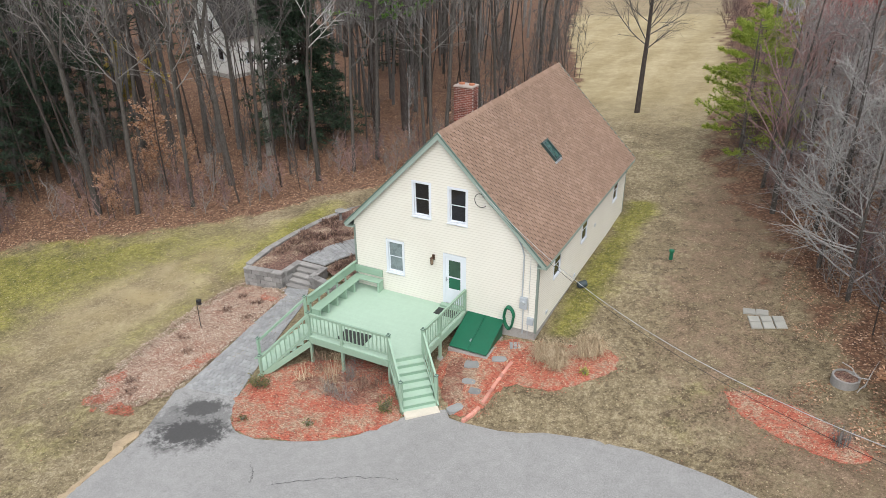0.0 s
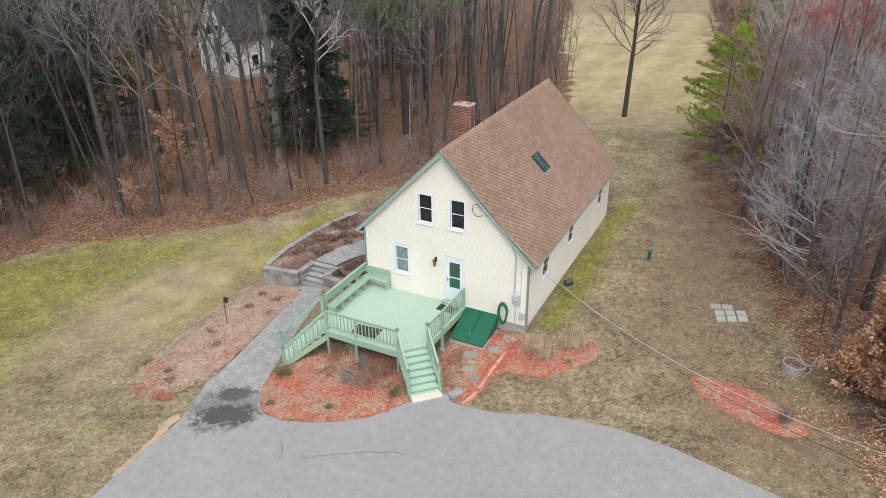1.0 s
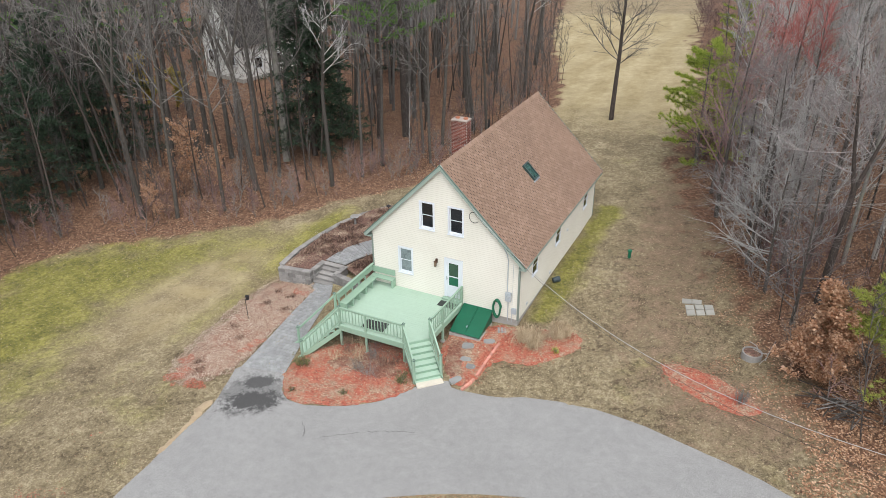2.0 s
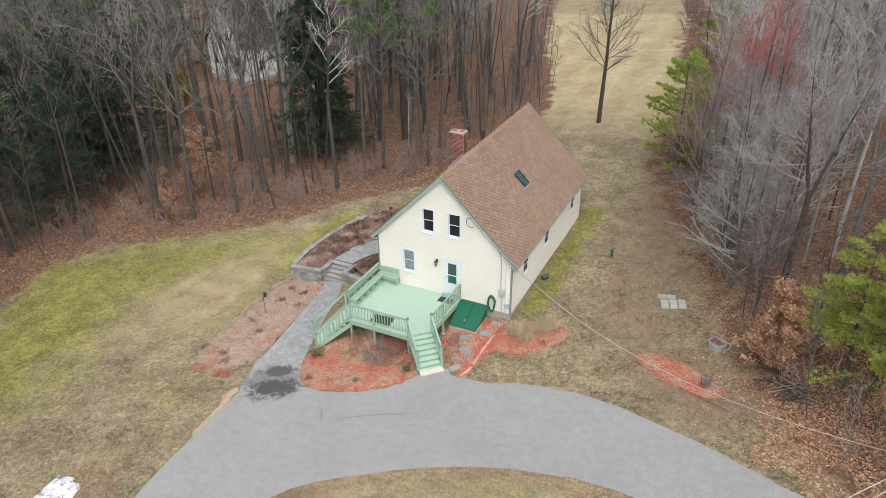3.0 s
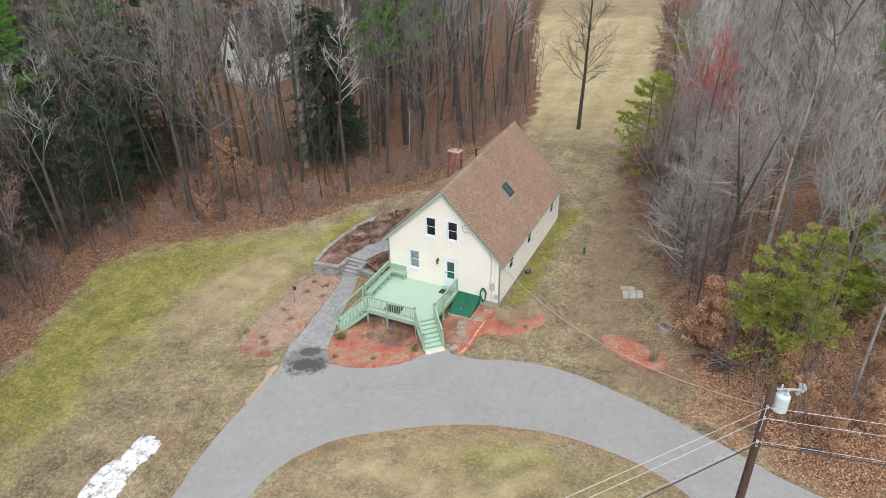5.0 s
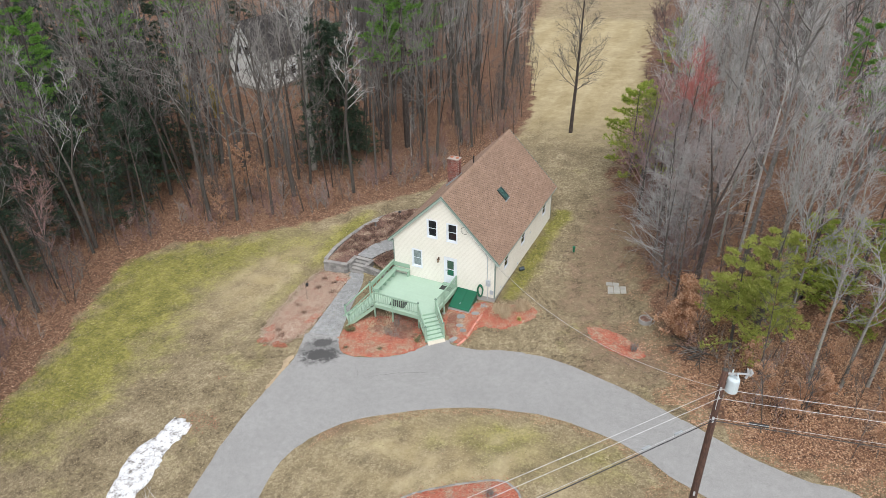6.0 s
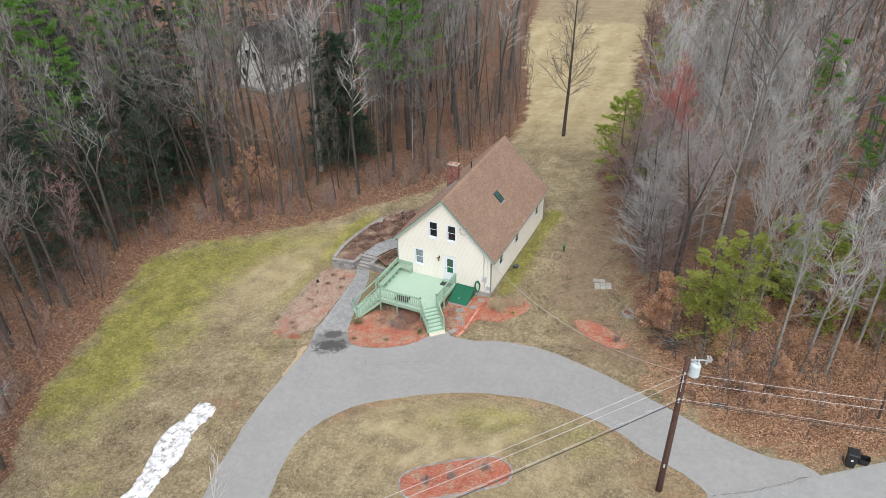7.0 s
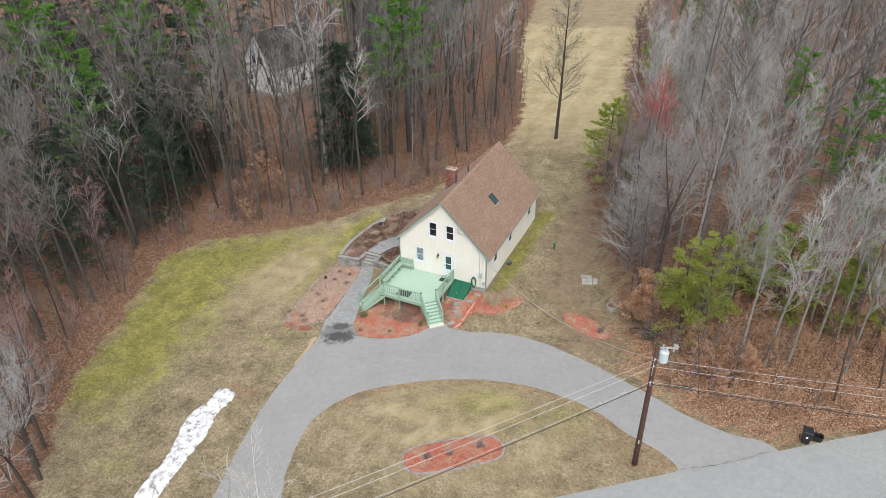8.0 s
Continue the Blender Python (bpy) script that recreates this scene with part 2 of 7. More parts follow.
M_BLACK = simple("black_plastic", (0.015, 0.015, 0.017), 0.5, vary=0.2)
M_RUBBER = simple("dark_woven_mat", (0.035, 0.040, 0.036), 0.9, vary=0.4, fine=60)
M_HOSE = simple("green_garden_hose", (0.008, 0.130, 0.065), 0.45, vary=0.15)
M_BRICK = simple("red_chimney_brick", (0.180, 0.062, 0.046), 0.9, vary=0.3, fine=30, coarse=3, bump=0.3, random_amount=0.35)
M_MORTAR = simple("grey_mortar", (0.40, 0.35, 0.315), 0.95, vary=0.15)
M_REDBRICK = simple("pale_red_edging_brick", (0.56, 0.265, 0.205), 0.9, vary=0.2, bump=0.2, random_amount=0.2)
M_PAVER = simple("grey_concrete_paver", (0.300, 0.305, 0.305), 0.9, vary=0.2, fine=28, coarse=2, bump=0.25, random_amount=0.12)
M_JOINT = simple("sandy_joint", (0.070, 0.062, 0.050), 0.95, vary=0.25)
M_BLOCK = simple("grey_split_face_block", (0.255, 0.248, 0.238), 0.95, vary=0.3, fine=22, coarse=2, bump=0.6, random_amount=0.30)
M_CAP = simple("grey_block_cap", (0.265, 0.255, 0.242), 0.95, vary=0.22, fine=20, coarse=1.5, bump=0.3, random_amount=0.22)
M_SLAB = simple("pale_concrete_slab", (0.34, 0.335, 0.30), 0.9, vary=0.15, bump=0.2, random_amount=0.1)
M_STONE = simple("grey_stepping_stone", (0.255, 0.262, 0.258), 0.9, vary=0.25, bump=0.3, random_amount=0.2)
M_ASPHALT = asphalt_material("weathered_drive_asphalt", (0.222, 0.219, 0.214), (0.310, 0.307, 0.300), 0.44, ((-8.9, -8.75, 1.55, 1.45, 30, 0.38), (-8.65, -9.20, 1.20, 0.66, 26, 0.82), (-9.15, -8.0, 0.80, 0.42, 35, 0.72), (-4.3, -6.8, 0.5, 0.2, 30, 0.5)))
M_ROAD = asphalt_material("old_road_asphalt", (0.218, 0.224, 0.219), (0.316, 0.322, 0.316), 0.5)
M_CRACK = simple("dark_crack", (0.07, 0.07, 0.07), 0.95, vary=0.3)
TAN = [(0.2, (0.150, 0.100, 0.066)), (0.5, (0.330, 0.240, 0.165)), (0.8, (0.560, 0.450, 0.335))]
DARK = [(0.2, (0.060, 0.034, 0.026)), (0.5, (0.140, 0.078, 0.056)), (0.8, (0.330, 0.215, 0.150))]
M_REDMULCH = mulch_material("red_bark_mulch", [(0.22, (0.140, 0.042, 0.028)), (0.45, (0.350, 0.088, 0.054)), (0.68, (0.500, 0.150, 0.094)), (0.88, (0.500, 0.300, 0.200))], TAN)
M_REDSOIL = mulch_material("reddish_brown_soil", [(0.2, (0.085, 0.034, 0.024)), (0.45, (0.190, 0.076, 0.052)), (0.68, (0.300, 0.130, 0.088)), (0.88, (0.430, 0.290, 0.205))], TAN)
M_CHIPS = mulch_material("faded_wood_chips", [(0.2, (0.120, 0.068, 0.048)), (0.42, (0.300, 0.182, 0.130)), (0.62, (0.430, 0.325, 0.245)), (0.88, (0.640, 0.560, 0.455))], [(0.2, (0.160, 0.062, 0.045)), (0.5, (0.330, 0.150, 0.105)), (0.8, (0.470, 0.330, 0.245))])
M_BROWNBED = mulch_material("brown_leafy_bed", [(0.2, (0.040, 0.022, 0.018)), (0.45, (0.120, 0.062, 0.048)), (0.68, (0.230, 0.130, 0.096)), (0.9, (0.420, 0.300, 0.220))], TAN)
M_REDCHIP = leaf_material("loose_red_bark", [(0.2, (0.200, 0.055, 0.036)), (0.5, (0.420, 0.105, 0.064)), (0.8, (0.540, 0.190, 0.120))])
M_PALECHIP = leaf_material("loose_pale_chips", [(0.2, (0.150, 0.080, 0.056)), (0.5, (0.360, 0.250, 0.185)), (0.8, (0.660, 0.575, 0.470))])
M_HEATH = leaf_material("dry_brown_heather", [(0.2, (0.055, 0.030, 0.024)), (0.5, (0.160, 0.090, 0.066)), (0.8, (0.340, 0.225, 0.165))])
M_SNOW, _n, _l, _b = material("old_dirty_snow", 0.7)
_p = world_pos(_n)
_f = mixed(_n, _l, 0.5, noise_node(_n, _l, 9, 6, _p, 0.75), noise_node(_n, _l, 2.2, 4, _p))
_l.new(ramp(_n, _l, _f, [(0.36, (0.07, 0.055, 0.045)), (0.44, (0.36, 0.35, 0.34)), (0.50, (0.68, 0.69, 0.71)), (0.68, (0.80, 0.81, 0.83))]), _b.inputs["Base Color"])
bumped(_n, _l, _b, _f, 0.8, 0.06)
M_BARK = bark_material("grey_brown_bark", (0.032, 0.028, 0.024), (0.112, 0.101, 0.089))
M_PALEBARK = bark_material("pale_grey_bark", (0.115, 0.105, 0.096), (0.350, 0.330, 0.305), (0.19, 0.20, 0.16))
M_DARKBARK = bark_material("dark_pine_bark", (0.025, 0.020, 0.018), (0.095, 0.075, 0.064))
M_BIRCH = bark_material("white_birch_bark", (0.36, 0.34, 0.32), (0.66, 0.64, 0.61))
M_TWIG = bark_material("grey_twig_bark", (0.100, 0.092, 0.085), (0.275, 0.258, 0.242))
M_PALETWIG = bark_material("silvery_twig_bark", (0.200, 0.194, 0.186), (0.500, 0.490, 0.474))
M_MAPLETWIG = bark_material("purplish_grey_twig_bark", (0.125, 0.109, 0.106), (0.330, 0.294, 0.288))
M_DARKTWIG = bark_material("dark_twig_bark", (0.052, 0.047, 0.044), (0.155, 0.143, 0.134))
M_BRUSH = bark_material("reddish_brown_brush_stems", (0.090, 0.056, 0.053), (0.250, 0.165, 0.158))
M_REDTWIG = bark_material("reddish_budding_twig", (0.155, 0.098, 0.092), (0.370, 0.240, 0.226))
M_REDBUD = bark_material("red_budding_twig", (0.230, 0.070, 0.062), (0.480, 0.185, 0.165))
M_THATCH = leaf_material("lawn_thatch", [(0.2, (0.150, 0.115, 0.055)), (0.5, (0.300, 0.240, 0.130)), (0.8, (0.470, 0.395, 0.250))])
M_EDGEPINE = leaf_material("fresh_green_pine_needles", [(0.2, (0.150, 0.220, 0.026)), (0.5, (0.320, 0.400, 0.062)), (0.8, (0.520, 0.570, 0.140))], thin=0.45)
M_PINE = leaf_material("bright_pine_needles", [(0.2, (0.050, 0.130, 0.018)), (0.5, (0.120, 0.270, 0.042)), (0.8, (0.230, 0.410, 0.080))], thin=0.4)
M_YPINE = leaf_material("yellowing_pine_needles", [(0.2, (0.200, 0.245, 0.042)), (0.5, (0.390, 0.440, 0.095)), (0.8, (0.580, 0.590, 0.200))], thin=0.5)
M_HEMLOCK = leaf_material("dark_hemlock_needles", [(0.2, (0.008, 0.020, 0.011)), (0.5, (0.022, 0.048, 0.024)), (0.8, (0.045, 0.080, 0.040))])
M_BEECH = leaf_material("dry_orange_beech_leaves", [(0.2, (0.290, 0.145, 0.078)), (0.5, (0.500, 0.290, 0.172)), (0.8, (0.670, 0.465, 0.325))], thin=0.35)
M_LEAVES = leaf_material("fallen_oak_leaves", [(0.2, (0.105, 0.050, 0.028)), (0.42, (0.270, 0.138, 0.074)), (0.62, (0.430, 0.250, 0.145)), (0.82, (0.640, 0.470, 0.340))])
M_TANLEAVES = leaf_material("tan_fallen_leaves", [(0.2, (0.165, 0.078, 0.042)), (0.5, (0.370, 0.200, 0.108)), (0.8, (0.590, 0.400, 0.260))])
M_STRAW = leaf_material("dry_straw_grass", [(0.2, (0.270, 0.195, 0.115)), (0.5, (0.430, 0.330, 0.210)), (0.8, (0.600, 0.490, 0.340))])
M_BUSH = leaf_material("olive_shrub_leaves", [(0.2, (0.045, 0.050, 0.016)), (0.5, (0.120, 0.125, 0.040)), (0.8, (0.235, 0.210, 0.090))])
M_POLE = bark_material("brown_creosoted_wood", (0.030, 0.016, 0.012), (0.095, 0.050, 0.036))
M_WIRE = simple("bare_aluminium_cable", (0.48, 0.49, 0.50), 0.4, 0.3, vary=0.25, fine=6)
M_TANK = simple("pale_grey_enamel", (0.50, 0.57, 0.60), 0.4, vary=0.06)
M_DARKROOF = simple("dark_grey_roof", (0.032, 0.029, 0.029), 0.9, vary=0.2)
M_FARWALL = simple("white_clapboard", (0.70, 0.71, 0.69), 0.7, vary=0.05)
M_BRASS = simple("aged_copper_lantern", (0.10, 0.055, 0.035), 0.5, 0.5, vary=0.3)
M_COPPERTOP = simple("pale_mortar_crown", (0.33, 0.275, 0.24), 0.9, vary=0.3)
M_CLAY = simple("clay_flue_tile", (0.35, 0.13, 0.07), 0.9, vary=0.2)


# ---- building blocks ----
class MB:
    """Collects vertices and faces, and links them as one mesh object."""

    def __init__(self):
        self.v, self.f = [], []

    def quad(self, *ps):
        k = len(self.v)
        self.v.extend(tuple(p) for p in ps)
        self.f.append(tuple(range(k, k + len(ps))))

    def box(self, x0, y0, z0, x1, y1, z1, m=None, bevel=0.0):
        c = [(x, y, z) for z in (z0, z1) for y in (y0, y1) for x in (x0, x1)]
        if bevel:
            c = c[:4] + [(x0 + bevel, y0 + bevel, z1), (x1 - bevel, y0 + bevel, z1), (x0 + bevel, y1 - bevel, z1), (x1 - bevel, y1 - bevel, z1)]
            low = [(x0, y0, z1 - bevel), (x1, y0, z1 - bevel), (x0, y1, z1 - bevel), (x1, y1, z1 - bevel)]
            c = c[:4] + low + c[4:]
        if m is not None:
            c = [tuple(m @ Vector(p)) for p in c]
        k = len(self.v)
        self.v.extend(c)
        self.f.append((k, k + 2, k + 3, k + 1))
        for a in range(0, len(c) - 4, 4):
            for p, q in ((0, 1), (1, 3), (3, 2), (2, 0)):
                self.f.append((k + a + p, k + a + q, k + a + 4 + q, k + a + 4 + p))
        t = k + len(c) - 4
        self.f.append((t, t + 1, t + 3, t + 2))

    def beam(self, p, q, w, h, up=(0, 0, 1)):
        """A straight timber from p to q, w wide and h deep (h measured along up)."""
        p, q = Vector(p), Vector(q)
        d = (q - p).normalized()
        s = d.cross(Vector(up))
        s = s.normalized() if s.length > 1e-4 else Vector((1, 0, 0))
        u = s.cross(d)
        k = len(self.v)
        for e in (p, q):
            for a, b in ((-1, -1), (1, -1), (1, 1), (-1, 1)):
                self.v.append(tuple(e + s * (a * w / 2) + u * (b * h / 2)))
        self.f += [(k, k + 3, k + 2, k + 1), (k + 4, k + 5, k + 6, k + 7)]
        self.f += [(k + a, k + (a + 1) % 4, k + 4 + (a + 1) % 4, k + 4 + a) for a in range(4)]

    def tube(self, pts, radii, sides=6, cap=True):
        k0, n = len(self.v), len(pts)
        pts = [Vector(p) for p in pts]
        ref = Vector((0.31, 0.17, 0.93))
        for i, p in enumerate(pts):
            d = (pts[min(i + 1, n - 1)] - pts[max(i - 1, 0)]).normalized()
            s = d.cross(ref if abs(d.dot(ref)) < 0.97 else Vector((1, 0, 0))).normalized()
            u = d.cross(s)
            for a in range(sides):
                t = 2 * math.pi * a / sides
                self.v.append(tuple(p + (s * math.cos(t) + u * math.sin(t)) * radii[i]))
        for i in range(n - 1):
            a0, a1 = k0 + i * sides, k0 + (i + 1) * sides
            for a in range(sides):
                b = (a + 1) % sides
                self.f.append((a0 + a, a0 + b, a1 + b, a1 + a))
        if cap:
            self.f.append(tuple(k0 + a for a in reversed(range(sides))))
            self.f.append(tuple(k0 + (n - 1) * sides + a for a in range(sides)))

    def mesh(self, name, mat, smooth=False):
        me = bpy.data.meshes.new(name)
        me.from_pydata(self.v, [], self.f)
        me.materials.append(mat)
        if smooth:
            me.polygons.foreach_set("use_smooth", [True] * len(me.polygons))
        me.update()
        return me


def part(name, mb, mat=None, parent=None, label="", smooth=False):
    """One mesh object, under a thing where one is given."""
    ob = new(name, mb.mesh(name, mat, smooth) if isinstance(mb, MB) else mb)
    if parent is not None:
        ob.parent = parent
    return tagged(ob, label)


def thing(name, label, category, at=(0, 0, 0), group="", kind=""):
    ob = new(name)
    ob.empty_display_size = 0.2
    ob.location = at
    return tagged(ob, label, category, group, kind)


def ground_z(x, y):
    """Height of the terrain: falls to the lawn side, rises to the road and gently to the field."""
    x, y = np.asarray(x, float), np.asarray(y, float)
    s = np.minimum(np.log1p(np.exp(np.minimum(y / 3, 40))) * 3, 60)
    return (3.2 * np.tanh(0.085 * x / 3.2) + 0.03 * s - 0.5 * np.exp(-((x - 1) ** 2 / 60 + (y + 6) ** 2 / 30))
            + 0.5 * np.exp(-((x + 15) ** 2 / 20 + (y - 8) ** 2 / 24)) - 0.26 * np.exp(-((x + 13.0) ** 2 / 4.5 + (y + 0.5) ** 2 / 2.2)))


def gz(x, y):
    return float(ground_z(x, y))


def rounded(pts, closed=True, step=4):
    """A Catmull-Rom curve through plan points."""
    n, out = len(pts), []
    for i in range(n if closed else n - 1):
        p = [Vector(pts[(i + k) % n] if closed else pts[max(0, min(n - 1, i + k))]) for k in (-1, 0, 1, 2)]
        for s in range(step):
            t = s / step
            out.append(tuple(0.5 * (2 * p[1] + (p[2] - p[0]) * t + (2 * p[0] - 5 * p[1] + 4 * p[2] - p[3]) * t * t + (3 * p[1] - p[0] - 3 * p[2] + p[3]) * t ** 3)))
    if not closed:
        out.append(tuple(pts[-1]))
    return out


def signed_distance(px, py, poly):
    """Distance of points to a closed outline, positive inside."""
    px, py = np.asarray(px, float), np.asarray(py, float)
    best, inside = np.full(px.shape, 1e9), np.zeros(px.shape, bool)
    for (x0, y0), (x1, y1) in zip(poly, poly[1:] + poly[:1]):
        dx, dy = x1 - x0, y1 - y0
        t = np.clip(((px - x0) * dx + (py - y0) * dy) / (dx * dx + dy * dy + 1e-12), 0, 1)
        best = np.minimum(best, np.hypot(px - x0 - t * dx, py - y0 - t * dy))
        if y0 != y1:
            inside ^= ((y0 > py) != (y1 > py)) & (px < x0 + (py - y0) * dx / dy)
    return np.where(inside, best, -best)


def draped(outline, lift, mat_mesh_name, mat, spacing=0.5, rough=0.0, height=None, ragged=0.0, seed=0):
    """A sheet over the terrain with the given outline and a skirt down into the ground."""
    from mathutils.geometry import delaunay_2d_cdt
    rng = random.Random(seed)
    o = []
    for i, p in enumerate(outline):
        q = outline[(i + 1) % len(outline)]
        k = max(1, int(math.hypot(q[0] - p[0], q[1] - p[1]) / spacing))
        o += [(p[0] + (q[0] - p[0]) * a / k, p[1] + (q[1] - p[1]) * a / k) for a in range(k)]
    o = [Vector((x + rng.uniform(-ragged, ragged), y + rng.uniform(-ragged, ragged))) for x, y in o]
    xs, ys = [p.x for p in o], [p.y for p in o]
    gx, gy = np.meshgrid(np.arange(min(xs), max(xs), spacing), np.arange(min(ys), max(ys), spacing))
    gx, gy = gx.ravel(), gy.ravel()
    ok = signed_distance(gx, gy, [tuple(p) for p in o]) > spacing * 0.45
    inner = [Vector((float(a) + rng.uniform(-.15, .15) * spacing, float(b) + rng.uniform(-.15, .15) * spacing)) for a, b in zip(gx[ok], gy[ok])]
    n = len(o)
    vs, _, fs, orig, _, _ = delaunay_2d_cdt(o + inner, [(i, (i + 1) % n) for i in range(n)], [], 1, 1e-5)
    mb = MB()
    edge = set()
    for k, src in enumerate(orig):
        if any(j < n for j in src):
            edge.add(k)
    for k, p in enumerate(vs):
        z = gz(p.x, p.y) if height is None else height(p.x, p.y)
        mb.v.append((p.x, p.y, z + (lift if k not in edge else lift * 0.4) + (rng.uniform(0, rough) if k not in edge else 0)))
    mb.f += [tuple(f) for f in fs]
    ring = list(range(len(mb.v), len(mb.v) + n))
    for p in o:
        z = gz(p.x, p.y) if height is None else height(p.x, p.y)
        mb.v += [(p.x, p.y, z + lift * 0.4)]
    low = list(range(len(mb.v), len(mb.v) + n))
    for p in o:
        z = gz(p.x, p.y) if height is None else height(p.x, p.y)
        mb.v += [(p.x, p.y, z - 0.08)]
    for i in range(n):
        j = (i + 1) % n
        mb.f.append((ring[i], low[i], low[j], ring[j]))
    return mb.mesh(mat_mesh_name, mat, True)


# ---- plan of the plot ----
WOOD_EDGE_WEST = [(-13, -40), (-17.5, -31), (-20.8, -26.2), (-24, -21.8), (-26, -17.3), (-27.7, -13.2), (-29.3, -9.4), (-31, -4.5), (-29.2, -0.7), (-25.5, 1.9), (-21.9, 4.6), (-18.7, 7), (-16.5, 10),
                  (-13.6, 13.5), (-11.5, 18), (-9.6, 25), (-8.9, 31), (-10.3, 38), (-13, 46), (-19, 62), (-24, 80), (-31, 110)]
WOODS_WEST = rounded(WOOD_EDGE_WEST, False) + [(-90, 260), (-260, 260), (-260, -90), (-40, -60)]
WOOD_EDGE_EAST = [(60, 6), (26, -7), (21, -9.2), (16.8, -7.7), (14.2, -4.8), (12.4, -1.6), (10.8, 1.2), (9.9, 4), (8.8, 7.5), (7.2, 11), (5.2, 16), (3.4, 21), (2.4, 30), (1.6, 42), (-1.5, 60), (-4, 85), (-6, 120)]
WOODS_EAST = rounded(WOOD_EDGE_EAST, False) + [(-10, 260), (200, 260), (200, 40)]
ROAD_DIR = Vector((0.812, 0.583))
ROAD_EDGE = Vector((17.6, -13.75))


def road_point(s, side):
    p = ROAD_EDGE + ROAD_DIR * s + Vector((0.583, -0.812)) * side
    return (p.x, p.y)


DRIVE_PLAN = ([road_point(-31.5, 0.3), (-7.3, -26.5), (-7.5, -24.9), (-8.3, -22.3), (-8.9, -20.0), (-9.45, -17.4), (-9.75, -14.7), (-9.9, -12.3), (-10.05, -10.2), (-10.6, -8.4), (-10.75, -7.35), (-8.5, -7.05), (-7.95, -8.0),
          (-7.3, -8.5), (-6.4, -8.5), (-4.8, -7.95), (-3.5, -6.9), (-2.85, -6.0), (-2.6, -5.55), (-1.5, -4.6), (-1.1, -4.95), (0.6, -4.9), (2.8, -4.4), (5.0, -4.4), (7.1, -4.8), (8.8, -5.4), (10.6, -6.0), (12.8, -7.0), (14.8, -7.85), (16.8, -8.75),
          (18.6, -9.35), (20.3, -9.65), (21.7, -9.6), road_point(6.0, 0.3), road_point(0.6, 0.3)]
         + [(17.45, -13.4), (16.95, -12.95), (15.7, -12.35), (14.05, -11.7), (11.8, -10.5), (9.7, -9.95), (7.2, -9.55), (4.8, -9.75), (2.5, -10.3), (0.3, -11.3), (-1.75, -12.6), (-3.35, -13.8),
            (-4.4, -15.1), (-5.0, -16.3), (-5.35, -17.9), (-5.1, -19.6), (-4.65, -21.2), (-4.15, -22.5), (-3.35, -23.9), (-1.9, -25.4), road_point(-23.5, 0.3)])
DRIVE = rounded(DRIVE_PLAN, True, 3)


# ---- terrain ----
def axis(lo, hi, step, end):
    a = list(np.arange(lo, hi + 1e-6, step))
    g, out = step, []
    while a[-1] + g < end:
        g *= 1.25
        a.append(a[-1] + g)
    g = step
    while a[0] - g > -end:
        g *= 1.25
        a.insert(0, a[0] - g)
    return np.array(a)


